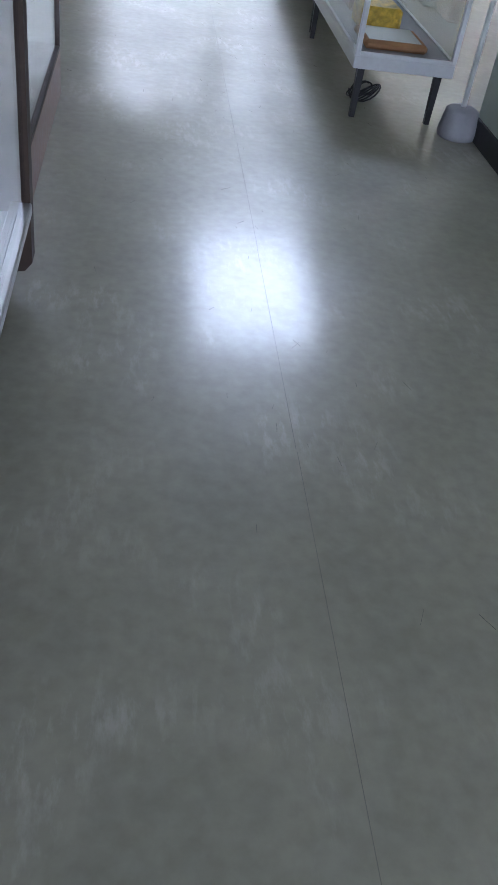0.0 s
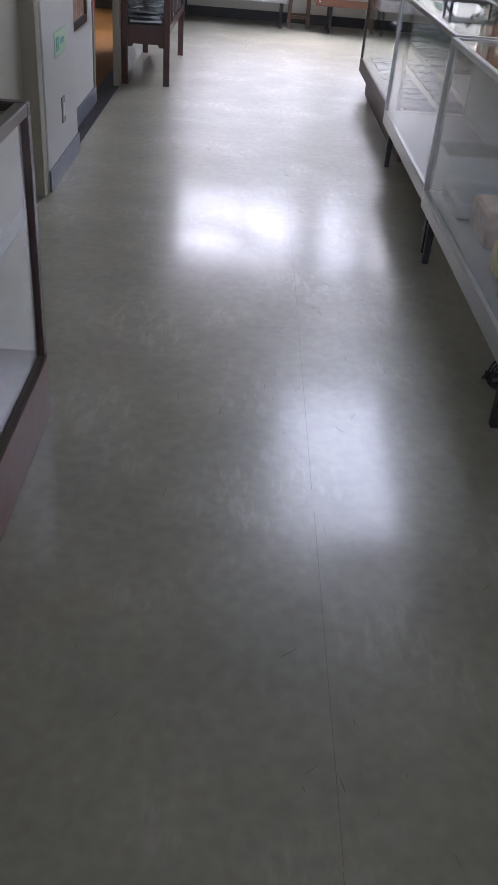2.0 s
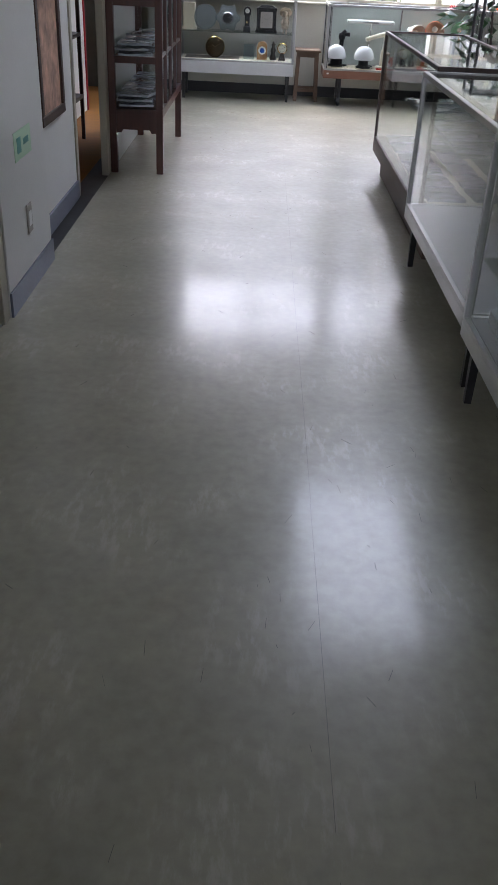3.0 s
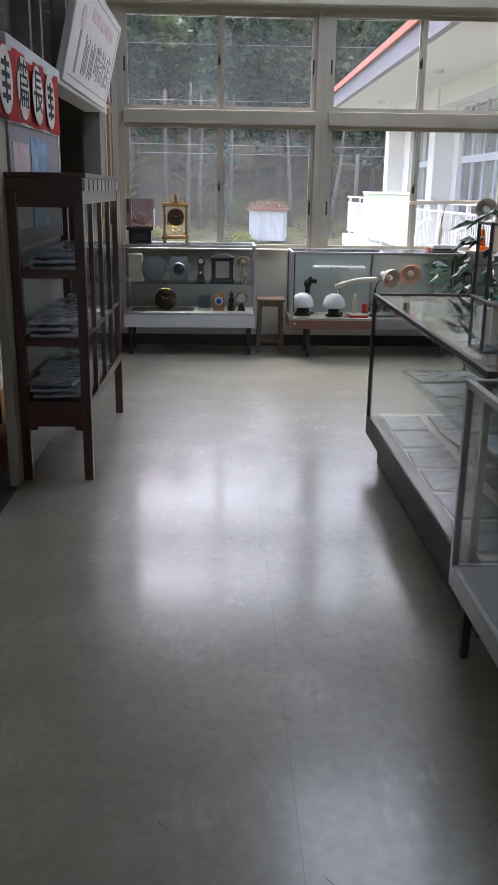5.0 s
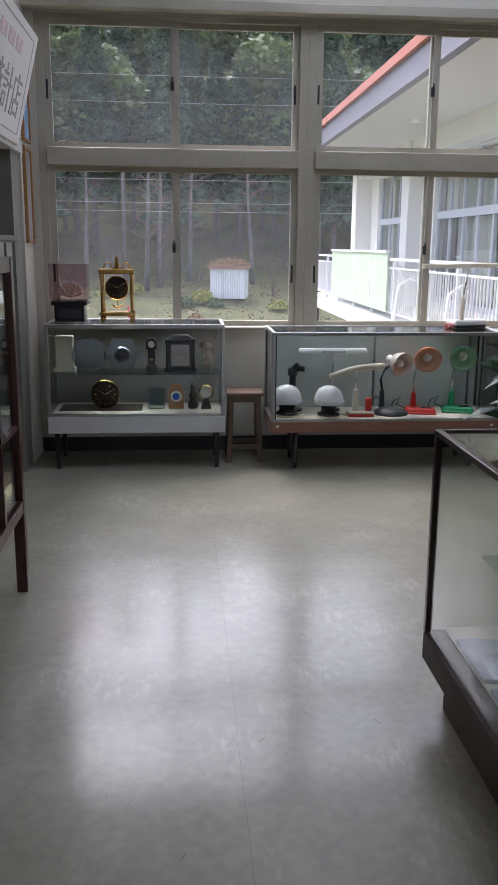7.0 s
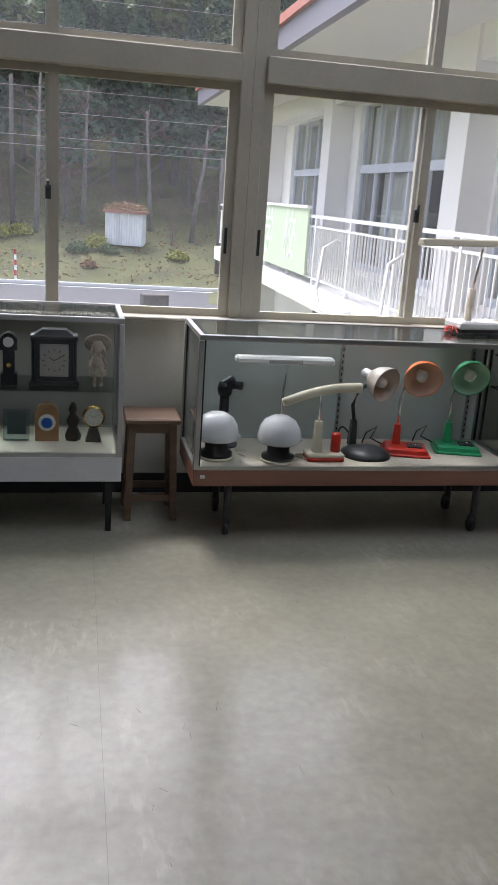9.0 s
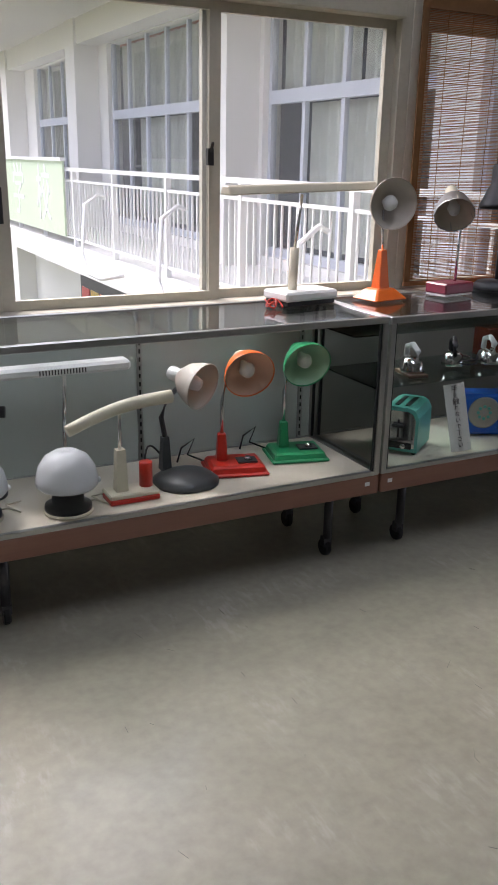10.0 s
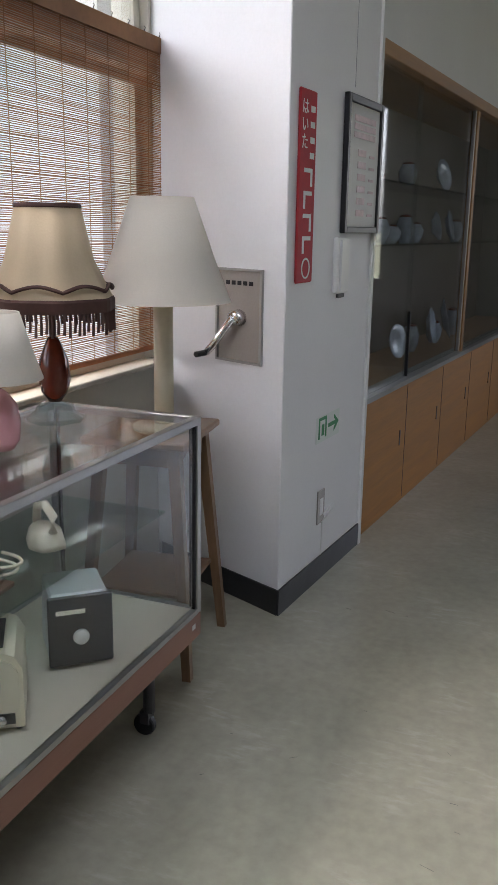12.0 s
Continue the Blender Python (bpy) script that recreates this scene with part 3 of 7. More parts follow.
yd = root("ochre_door", -1.9, 11.2, 0, 12, "ochre door standing in the dim side room", "door")
part("leaf", box(-0.45, 0.45, 0, 0.04, 0.0, 1.95), M_YDOOR, yd)
rf = root("red_framed_notice", -1.25, 9.98, 0, 0, "white notice in a red frame in the side room", "picture")
part("backing", box(-0.02, 0.0, -0.3, 0.3, 0.0, 1.75), M_PAPER, rf)
for a, b, c, e in ((-0.34, -0.3, 0.0, 1.79), (0.3, 0.34, 0.0, 1.79), (-0.3, 0.3, 1.75, 1.79)):
    part("border", box(-0.025, 0.01, a, b, c, e), M_SIGNRED, rf)
# folding chair and stored things glimpsed through the doorway
fc = root("folding_chair", -1.15, 7.55, 0, 0, "folded white tubular chair leaning in the dim doorway", "chair")
part("tube_frame", tube([(-0.1, 0.12, 0.02), (-0.12, 0.12, 0.5), (-0.16, 0.10, 0.92), (-0.16, -0.25, 0.92), (-0.12, -0.27, 0.5), (-0.1, -0.27, 0.02)], 0.012), M_WHITEPL, fc)
part("seat_panel", box(-0.14, -0.11, -0.24, 0.1, 0.15, 0.5), M_CREAMPL, fc, bevel=0.01)
cab = root("storage_rack", -1.22, 8.62, 0, 0, "dark rack full of stored things in the side room", "rack")
for z in (0.3, 0.72, 1.14, 1.56):
    part("shelf", box(-0.2, 0.2, -0.35, 0.35, z, z + 0.025), M_DWOODX, cab)
for x in (-0.2, 0.175):
    for y in (-0.35, 0.325):
        part("upright", box(x, x + 0.025, y, y + 0.025, 0, 1.62), M_DWOODX, cab)
for k, z in enumerate((0.326, 0.746, 1.166)):
    y = 8.32
    while y < 8.88:
        w, h = 0.04 + 0.03 * ((k + int(y * 50)) % 3), 0.2 + 0.04 * (int(y * 70) % 3)
        b = solid("stored_book", box(-0.15, 0.13, 0, w - 0.004, 0, h), (M_BOXBRN, M_CREAMPL, M_DIALD, M_LEDGREEN, M_YDOOR)[(k + int(y * 90)) % 5], "worn book standing on the dark rack", "book", "", "books on the rack", bevel=0.003)
        b.matrix_basis = pose(-1.22, y, z)
        y += w


def framed(name, x, y0, y1, z0, z1, m_frame, m_pic, label, t=0.03):
    r = root(name, x, (y0 + y1) / 2, 0, 0, label, "picture")
    h = (y1 - y0) / 2
    part("picture_sheet", box(0.004, 0.010, -h + t, h - t, z0 + t, z1 - t), m_pic, r)
    for a, b, c, e in ((-h, h, z0, z0 + t), (-h, h, z1 - t, z1), (-h, -h + t, z0 + t, z1 - t), (h - t, h, z0 + t, z1 - t)):
        part("border", box(0.0, 0.022, a, b, c, e), m_frame, r, bevel=0.003)
    return r


framed("framed_poster", -0.744, 6.42, 6.93, 0.53, 1.55, M_DWOODX, M_POSTER, "faded warm poster in a dark wooden frame", 0.045)
framed("hanging_clock_panel", -0.644, 11.50, 11.75, 2.07, 2.60, M_FRAMEWOOD, M_POSTERB, "tall landscape panel clock in an oak frame", 0.02)
framed("hanging_picture", -0.644, 11.50, 11.74, 1.44, 2.04, M_FRAMEWOOD, M_NOTICE, "narrow picture in a pale wood frame", 0.025)
ck = root("clock_face", -0.63, 11.63, 2.46, 0, "small brass clock ring on the landscape panel", "clock")
part("ring", lathe([(0.045, 0), (0.06, 0), (0.06, 0.006), (0.045, 0.006), (0.045, 0)], 24, pose(0, 0, 0, 0, 90, 0), cap=False), M_GOLD, ck)

# notice board, banner and shop board on the left partition
nb = root("notice_board", -0.655, 8.6, 0, 0, "grey notice board with a white edge and two posters", "notice board")
part("panel", box(0, 0.012, -0.62, 0.58, 1.12, 1.68), M_NOTICE, nb)
part("edge", box(0, 0.018, -0.62, 0.60, 1.68, 1.70), M_WHITEPL, nb)
part("edge", box(0, 0.018, 0.58, 0.60, 1.12, 1.68), M_WHITEPL, nb)
for y0, y1, z1, m in ((-0.56, -0.22, 1.60, M_POSTERP), (-0.17, 0.24, 1.64, M_POSTERB)):
    c = root("poster", -0.642, 8.6, 0, 0, "colourful paper poster pinned to the grey board", "poster")
    part("sheet", box(0, 0.002, y0, y1, 1.2, z1), m, c)
bn = root("cloth_banner", -0.632, 8.3, 0, 0, "red cloth banner with white ovals and black lettering", "banner")
loops = []
for i in range(25):
    y = -1.2 + 2.05 * i / 24
    x = 0.006 * math.sin(i * 1.1) + 0.004 * math.sin(i * 2.7)
    loops.append([(x, y, 1.69 + 0.006 * math.sin(i)), (x + 0.003, y, 1.69 + 0.006 * math.sin(i)), (x + 0.003, y, 2.0), (x, y, 2.0)])
part("cloth", rings(loops), M_BANNER, bn)
turn = Matrix(((0, 0, 1), (1, 0, 0), (0, 1, 0))).to_4x4()
for y, word in ((-0.76, ""), (-0.41, ""), (-0.06, "篇"), (0.27, "長"), (0.60, "")):
    o = part("oval", lathe([(0.148, 0), (0.148, 0.002)], 28, Matrix.Translation((0.012, y, 1.845)) @ turn @ Matrix.Diagonal((0.85, 0.95, 1, 1))), M_DIALW, bn, "off-white oval")
    if word:
        text_part("lettering", word, 0.23, Matrix.Translation((0.0155, y, 1.845)) @ turn, M_INK, o)
    else:
        for k in range(4):
            part("letter_bar", box(0.0142, 0.016, y - 0.07, y + 0.07, 1.765 + 0.045 * k, 1.787 + 0.045 * k), M_INK, o)
        part("letter_bar", box(0.0142, 0.0165, y - 0.012, y + 0.012, 1.75, 1.94), M_INK, o)
sb = root("shop_signboard", -0.615, 9.28, 2.0, 0, "weathered white shop signboard leaning out above the opening", "sign")
sb.matrix_basis = pose(-0.615, 9.28, 2.0, 0, 14, 0)
part("board", box(-0.05, 0.0, 0.0, 1.93, 0.0, 0.62), M_PAPER, sb, bevel=0.006)
part("border_line", box(0.0, 0.002, 0.10, 1.83, 0.05, 0.056), M_NOTICE, sb)
part("border_line", box(0.0, 0.002, 0.10, 1.83, 0.565, 0.571), M_NOTICE, sb)
part("border_line", box(0.0, 0.002, 1.824, 1.83, 0.056, 0.565), M_NOTICE, sb)
for k, word in ((2, "時"), (3, "計"), (4, "店")):
    text_part("lettering", word, 0.25, Matrix.Translation((0.001, 0.62 + k * 0.25, 0.22)) @ turn, M_NOTICE, sb, 0.002)
for k in range(2):
    y = 0.52 + k * 0.25
    for q in range(4):
        part("letter_bar", box(0.0, 0.003, y + q * 0.05, y + q * 0.05 + 0.018, 0.10 + 0.02 * (q % 2), 0.34 - 0.025 * ((q + k) % 3)), M_NOTICE, sb)
    part("letter_bar", box(0.0, 0.0025, y, y + 0.18, 0.25, 0.268), M_NOTICE, sb)
part("emblem", lathe([(0.075, 0), (0.075, 0.003)], 20, Matrix.Translation((0, 0.30, 0.40)) @ turn), M_POSTERP, sb)
part("emblem", box(0.0, 0.003, 0.27, 0.33, 0.08, 0.34), M_NOTICE, sb)
for k in range(5):
    part("letter_bar", box(0.0, 0.003, 0.6 + 0.2 * k, 0.74 + 0.2 * k, 0.44, 0.51), M_POSTERP, sb)


# ---- showcases ----
def showcase(name, x, y, w, d, z0, z1, band, label, m_band, m_frame, legs, back=None, shelf=None, post=0.022, group="", tags=False, m_top=None, lining=None):
    """A glazed case w by d: a banded base, a metal frame, panes, shelves and legs."""
    r = root(name, x, y, 0, 0, label, "showcase", group)
    part("base_band", box(0, w, 0, d, z0, z0 + band), m_band, r, bevel=0.003)
    zb = z0 + band
    part("lining", box(post, w - post, post, d - post, zb, zb + 0.012), lining or M_BEIGE, r, "lining board, toned down for shade in the aisle cases")
    t = post
    for px in (0, w - t):
        for py in (0, d - t):
            part("post", box(px, px + t, py, py + t, zb, z1 - t), m_frame, r, bevel=0.002)
    for py in (0, d - t):
        part("rail", box(0, w, py, py + t, z1 - t, z1), m_frame, r, bevel=0.002)
        part("rail", box(t, w - t, py, py + t * 0.8, zb, zb + t * 0.7), m_frame, r)
    for px in (0, w - t):
        part("rail", box(px, px + t, t, d - t, z1 - t, z1), m_frame, r, bevel=0.002)
        part("rail", box(px, px + t * 0.8, t, d - t, zb, zb + t * 0.7), m_frame, r)
    zl, zh, q = zb + t * 0.7, z1 - t, t / 2
    part("pane", box(t, w - t, t, d - t, z1 - 0.010, z1 - 0.004), m_top or M_GLASS, r, "glass top")
    sides = {"y0": (t, w - t, q - 0.002, q + 0.002), "y1": (t, w - t, d - q - 0.002, d - q + 0.002), "x0": (q - 0.002, q + 0.002, t, d - t), "x1": (w - q - 0.002, w - q + 0.002, t, d - t)}
    for k, (a, b, c, e) in sides.items():
        if k == back:
            part("back_panel", box(a, b, c, e, zl, zh), M_BACK, r, "pale green back board")
        else:
            part("pane", box(a, b, c, e, zl, zh), M_GLASS, r)
    for zs, depth in shelf or ():
        s = part("shelf", box(t + 0.004, w - t - 0.004, d - t - depth, d - t - 0.004, zs - 0.006, zs), M_SHELFGLASS, r, "glass shelf")
    if back in ("y1",):
        for px in ([0.06, w / 2, w - 0.08]):
            strip = part("bracket_strip", box(px, px + 0.018, d - q - 0.012, d - q - 0.0025, zl, zh), M_ALU, r, "slotted metal strip")
            for j in range(int((zh - zl) / 0.03)):
                part("slot", box(px + 0.006, px + 0.012, d - q - 0.0128, d - q - 0.0120, zl + 0.01 + j * 0.03, zl + 0.026 + j * 0.03), M_BLACKPL, strip)
    for px in (0.17, w - 0.15) if legs != "thin" else (0.05, w - 0.05):
        for py in (0.09, d - 0.10) if legs != "thin" else (0.06, d - 0.06):
            if legs == "caster":
                leg = part("leg", tube([(px, py, 0.075), (px, py, z0)], 0.017, 10), M_LEG, r, smooth=True)
                part("caster_fork", box(px - 0.016, px + 0.016, py - 0.006, py + 0.022, 0.04, 0.078), M_LEG, leg)
                part("caster_wheel", lathe([(0.012, -0.011), (0.030, -0.011), (0.033, -0.006), (0.033, 0.006), (0.030, 0.011), (0.012, 0.011)], 18, pose(px, py + 0.014, 0.033, 0, 90, 0)), M_BLACKPL, leg, "black rubber wheel")
            elif legs == "thin":
                leg = frustum(px - 0.012, px + 0.012, py - 0.012, py + 0.012, 0.0, px - 0.016, px + 0.016, py - 0.016, py + 0.016, z0)
                part("leg", leg, M_DARKMETAL, r)
    if legs == "caster":
        for px in (t, w - t - 0.007):
            part("gasket", box(px, px + 0.007, q - 0.005, q + 0.005, zl, zh), M_BLACKPL, r, "black rubber gasket")
        for px in (q - 0.005, w - q - 0.005):
            part("gasket", box(px, px + 0.010, t, t + 0.007, zl, zh), M_BLACKPL, r)
            part("gasket", box(px, px + 0.010, d - t - 0.007, d - t, zl, zh), M_BLACKPL, r)
    if tags:
        for px in (0.03, w - 0.06):
            part("number_tag", box(px, px + 0.020, -0.002, -0.0005, z0 + 0.036, z0 + 0.050), M_PAPER, r, "small white number label")
    return r


CASE_A = showcase("showcase", -0.515, 11.22, 1.135, 0.46, 0.245, 0.945, 0.11, "white-based glass showcase of clocks below the window", M_WHITEMETAL, M_ALU, "thin", None, [(0.61, 0.30)], group="window showcases")
CASE_B = showcase("showcase", 0.913, 11.11, 1.50, 0.48, 0.262, 0.908, 0.072, "aluminium glass showcase of old desk lamps on casters", M_BAND, M_ALU, "caster", "y1", group="window showcases", tags=True)
CASE_C = showcase("showcase", 2.423, 11.11, 1.60, 0.48, 0.262, 0.905, 0.072, "aluminium glass showcase of old toasters on casters", M_BAND, M_ALU, "caster", None, [(0.63, 0.36), (0.79, 0.20)], group="window showcases", tags=True)
# cases D and E: darker lining stands for their shaded insides
CASE_D = showcase("showcase", 1.02, 3.40, 0.46, 1.42, 0.225, 0.875, 0.055, "white metal glass showcase on thin dark legs", M_WHITEMETAL, M_WHITEMETAL, "thin", None, [(0.50, 0.2)], group="aisle showcases", lining=M_NOTICE)
CASE_E = showcase("showcase", 1.035, 4.83, 0.46, 1.45, 0.225, 0.880, 0.055, "grey metal glass showcase on thin dark legs", M_ALU, M_ALU, "thin", "x1", None, group="aisle showcases", lining=M_NOTICE)

# dark wood framed counter at the end of the aisle
wc = root("wooden_display_counter", 1.10, 6.29, 0, 0, "glass-topped display counter with a worn wooden plinth", "counter", "aisle showcases")
part("plinth", box(0.06, 0.48, 0.04, 1.90, 0.0, 0.16), M_COUNTER, wc, bevel=0.004)
part("base_band", box(0.0, 0.52, 0.0, 1.955, 0.155, 0.25), M_COUNTER, wc, "worn grey-brown board", bevel=0.004)
for px in (0.0, 0.50):
    for py in (0.0, 1.935):
        part("post", box(px, px + 0.02, py, py + 0.02, 0.25, 0.88), M_DWOODX, wc)
for py in (0.0, 1.935):
    part("rail", box(0, 0.52, py, py + 0.02, 0.88, 0.90), M_DWOODX, wc, bevel=0.002)
for px in (0.0, 0.50):
    part("rail", box(px, px + 0.02, 0.02, 1.935, 0.88, 0.90), M_DWOODX, wc, bevel=0.002)
part("pane", box(0.008, 0.012, 0.02, 1.935, 0.25, 0.88), M_GLASS, wc)
part("pane", box(0.02, 0.50, 1.942, 1.946, 0.25, 0.88), M_GLASS, wc)
part("pane", box(0.02, 0.50, 0.02, 1.935, 0.888, 0.894), M_GLASS, wc, "glass top")
part("back_panel", box(0.505, 0.511, 0.02, 1.935, 0.25, 0.88), M_BACK, wc)
part("shelf", box(0.06, 0.505, 0.06, 1.925, 0.262, 0.27), M_BEIGE, wc)
part("shelf", box(0.16, 0.505, 0.04, 1.925, 0.50, 0.506), M_SHELFGLASS, wc, "glass shelf")
part("shelf", box(0.25, 0.505, 0.04, 1.925, 0.70, 0.706), M_SHELFGLASS, wc, "glass shelf")


def magazine(x, y, z, w, d, rz, group="wrapped magazines"):
    bm = bmesh.new()
    n = 6
    vs = [[bm.verts.new((w * (i / n - 0.5), d * (j / n - 0.5), 0.004 + 0.004 * noise.noise((x * 9 + i, y * 9 + j, z)))) for j in range(n + 1)] for i in range(n + 1)]
    for i in range(n):
        for j in range(n):
            bm.faces.new((vs[i][j], vs[i + 1][j], vs[i + 1][j + 1], vs[i][j + 1]))
    g = bmesh.ops.extrude_face_region(bm, geom=bm.faces[:])
    for v in g["geom"]:
        if isinstance(v, bmesh.types.BMVert):
            v.co.z = 0.018 + 0.006 * noise.noise((x * 5 + v.co.x * 30, y * 5 + v.co.y * 30, z))
    ob = solid("magazine", bm, M_PLASTICBAG, "old magazine wrapped in shiny clear film", "magazine", "", group)
    ob.matrix_basis = pose(x, y, z, 0, 0, rz)
    return ob


for zs, xs in ((0.27, (1.25, 1.47)), (0.507, (1.37, 1.52)), (0.707, (1.46,))):
    for q, xx in enumerate(xs):
        for k in range(6):
            magazine(xx, 6.52 + k * 0.29 + 0.02 * q, zs, 0.19 if q == 0 else 0.14, 0.24, random.uniform(-6, 6))

# red-brown glazed cabinet by the left wall
kc = root("glazed_cabinet", -0.655, 7.90, 0, 0, "tall red-brown lacquered cabinet with glass sides, holding wrapped papers", "cabinet")
W, D = 0.345, 1.36
for px in (0.0, W - 0.045):
    for py in (0.0, D - 0.045):
        part("leg", box(px, px + 0.045, py, py + 0.045, 0.0, 1.38), M_DWOOD, kc, bevel=0.003)
part("cornice", box(-0.0, W + 0.02, -0.02, D + 0.02, 1.44, 1.462), M_DWOOD, kc, bevel=0.004)
part("frieze", box(0.0, W, 0.0, D, 1.38, 1.44), M_DWOOD, kc)
for k in range(9):
    part("frieze_block", box(W, W + 0.008, 0.03 + k * 0.147, 0.03 + k * 0.147 + 0.105, 1.385, 1.435), M_STEELPLATE, kc, "pale grey inlay block")
part("top_rail", box(0.045, W - 0.045, 0.004, 0.04, 1.31, 1.38), M_DWOOD, kc)
part("top_rail", box(W - 0.04, W - 0.004, 0.045, D - 0.045, 1.325, 1.38), M_DWOOD, kc)
apron = [(0.045, 0.255), (0.075, 0.255), (0.085, 0.275), (0.26, 0.275), (0.27, 0.255), (0.30, 0.255), (0.30, 0.40), (0.045, 0.40)]
part("apron", prism(apron, 0.03, Matrix.Translation((0, 0.006, 0))), M_DWOOD, kc)
part("apron", box(W - 0.045, W - 0.002, 0.045, D - 0.045, 0.35, 0.40), M_DWOOD, kc)
part("apron", box(0.006, 0.036, 0.045, D - 0.045, 0.27, 0.40), M_DWOOD, kc)
part("bottom_board", box(0.01, W - 0.01, 0.01, D - 0.01, 0.385, 0.40), M_DWOOD, kc)
for z in (0.70, 1.02):
    part("shelf", box(0.02, W - 0.03, 0.03, D - 0.03, z - 0.015, z), M_DWOOD, kc)
    part("cross_rail", box(0.045, W - 0.045, 0.006, 0.036, z - 0.03, z + 0.01), M_DWOOD, kc)
for py in (0.32, 0.655, 0.985):
    part("mullion", box(W - 0.03, W - 0.006, py, py + 0.03, 0.40, 1.325), M_DWOOD, kc)
for py, pe in ((0.045, 0.32), (0.35, 0.655), (0.685, 0.985), (1.015, D - 0.045)):
    part("glazing_bar", box(W - 0.028, W - 0.008, py, pe, 0.70, 0.718), M_DWOOD, kc)
    part("pane", box(W - 0.020, W - 0.017, py, pe, 0.40, 1.325), M_GLASS, kc)
part("pane", box(0.045, W - 0.045, 0.018, 0.021, 0.40, 1.31), M_GLASS, kc)
part("pane", box(0.045, W - 0.045, D - 0.021, D - 0.018, 0.40, 1.38), M_GLASS, kc)
for z in (0.402, 0.702, 1.022):
    for k in range(4):
        for q in range(3):
            magazine(-0.50 + random.uniform(-0.02, 0.02), 8.10 + k * 0.31, z + 0.03 * q, 0.22, 0.27, random.uniform(-8, 8), "papers in the cabinet")

# low wooden glass case and the sliding-door case at the start
lc = root("low_wooden_case", -0.62, 1.78, 0, 0, "low glass case with a dark wooden frame and pinkish plinth", "showcase")
W, D = 0.382, 1.585
part("plinth", box(0, W, 0, D, 0.0, 0.185), M_BAND, lc, "reddish-brown plinth", bevel=0.004)
part("sill", box(0, W, 0, D, 0.185, 0.20), M_COUNTER, lc)
for px in (0.0, W - 0.025):
    for py in (0.0, D - 0.03):
        part("post", box(px, px + 0.025, py, py + 0.03, 0.20, 0.825), M_DWOODX, lc, bevel=0.002)
for py in (0.0, D - 0.03):
    part("rail", box(0, W, py, py + 0.03, 0.825, 0.855), M_DWOODX, lc, bevel=0.003)
for px in (0.0, W - 0.03):
    part("rail", box(px, px + 0.03, 0.03, D - 0.03, 0.825, 0.855), M_DWOODX, lc, bevel=0.003)
part("pane", box(W - 0.014, W - 0.010, 0.03, D - 0.03, 0.20, 0.825), M_GLASS, lc)
part("pane", box(0.025, W - 0.025, D - 0.016, D - 0.012, 0.20, 0.825), M_GLASS, lc)
part("pane", box(0.03, W - 0.03, 0.03, D - 0.03, 0.838, 0.844), M_GLASS, lc, "glass top")
part("back_panel", box(0.004, 0.012, 0.03, D - 0.03, 0.20, 0.825), M_BACK, lc)
sc = root("sliding_door_showcase", -0.64, -1.6, 0, 0, "brown-ended showcase with aluminium-railed sliding glass doors", "showcase")
W, D = 0.47, 3.32
end = [(0.0, 0.0), (W - 0.05, 0.07), (W - 0.02, 0.075), (W, 0.10), (W, 1.95), (0.0, 1.95)]
part("end_panel", prism(end, 0.06, Matrix.Translation((0, D - 0.06, 0))), M_COUNTER, sc, "brown end panel with rounded corner")
part("end_panel", prism(end, 0.06), M_COUNTER, sc)
part("deck", box(0, W - 0.02, 0.06, D - 0.06, 0.20, 0.245), M_WHITEMETAL, sc)
part("door_rail", box(W - 0.05, W + 0.005, 0.06, D - 0.06, 0.245, 0.275), M_ALU, sc, "aluminium sliding rail", bevel=0.004)
part("top_board", box(0, W, 0.06, D - 0.06, 1.90, 1.95), M_COUNTER, sc)
part("back_panel", box(0.0, 0.01, 0.06, D - 0.06, 0.245, 1.90), M_BACK, sc)
part("pane", box(W - 0.03, W - 0.026, 0.06, D / 2 + 0.05, 0.275, 1.90), M_GLASS, sc)
part("pane", box(W - 0.015, W - 0.011, D / 2, D - 0.06, 0.275, 1.90), M_GLASS, sc)
part("plinth", box(0.02, W - 0.12, 0.06, D - 0.06, 0.0, 0.20), M_DARKMETAL, sc)

# contents of the white case
for nm, x0, x1, y0, y1, z0, z1, m, lb, ct in (("board_game", 1.07, 1.36, 3.47, 3.74, 0.293, 0.33, M_BOXBRN, "flat brown board game with a printed top", "game"), ("snack_bag", 1.10, 1.30, 3.78, 3.98, 0.293, 0.40, M_BOXYEL, "crinkled yellow and red printed bag", "bag"), ("red_package", 1.28, 1.44, 3.70, 4.05, 0.501, 0.60, M_BOXRED, "red printed package on the glass shelf", "package"), ("printed_tin", 1.12, 1.30, 4.15, 4.40, 0.293, 0.42, M_POSTER, "worn printed tin inside the white case", "tin"), ("paper_pile", 1.08, 1.36, 4.45, 4.74, 0.293, 0.36, M_PLASTICBAG, "pile of wrapped papers in the white case", "papers")):
    solid(nm, box(x0, x1, y0, y1, z0, z1), m, lb, ct, bevel=0.012)
solid("printed_sheet", box(1.09, 1.33, 3.49, 3.72, 0.331, 0.333), M_PAPER, "printed paper sheet lying on the board game", "paper")

# pillar at the start, pole in a grey foot, cables
sp = root("wall_pier", 0, 0, 0, 0, "pale green wall pier with black skirting", "pier", "", "structure")
part("pier_body", box(1.62, 2.3, 2.35, 3.33, -0.1, CZ), M_GREENWALL, sp, bevel=0.004)
part("skirting", box(1.608, 2.3, 2.335, 3.342, 0.0, 0.10), M_BASE, sp)
po = root("pole_stand", 1.54, 3.33, 0, 0, "white pole standing in a grey rounded foot", "pole stand")
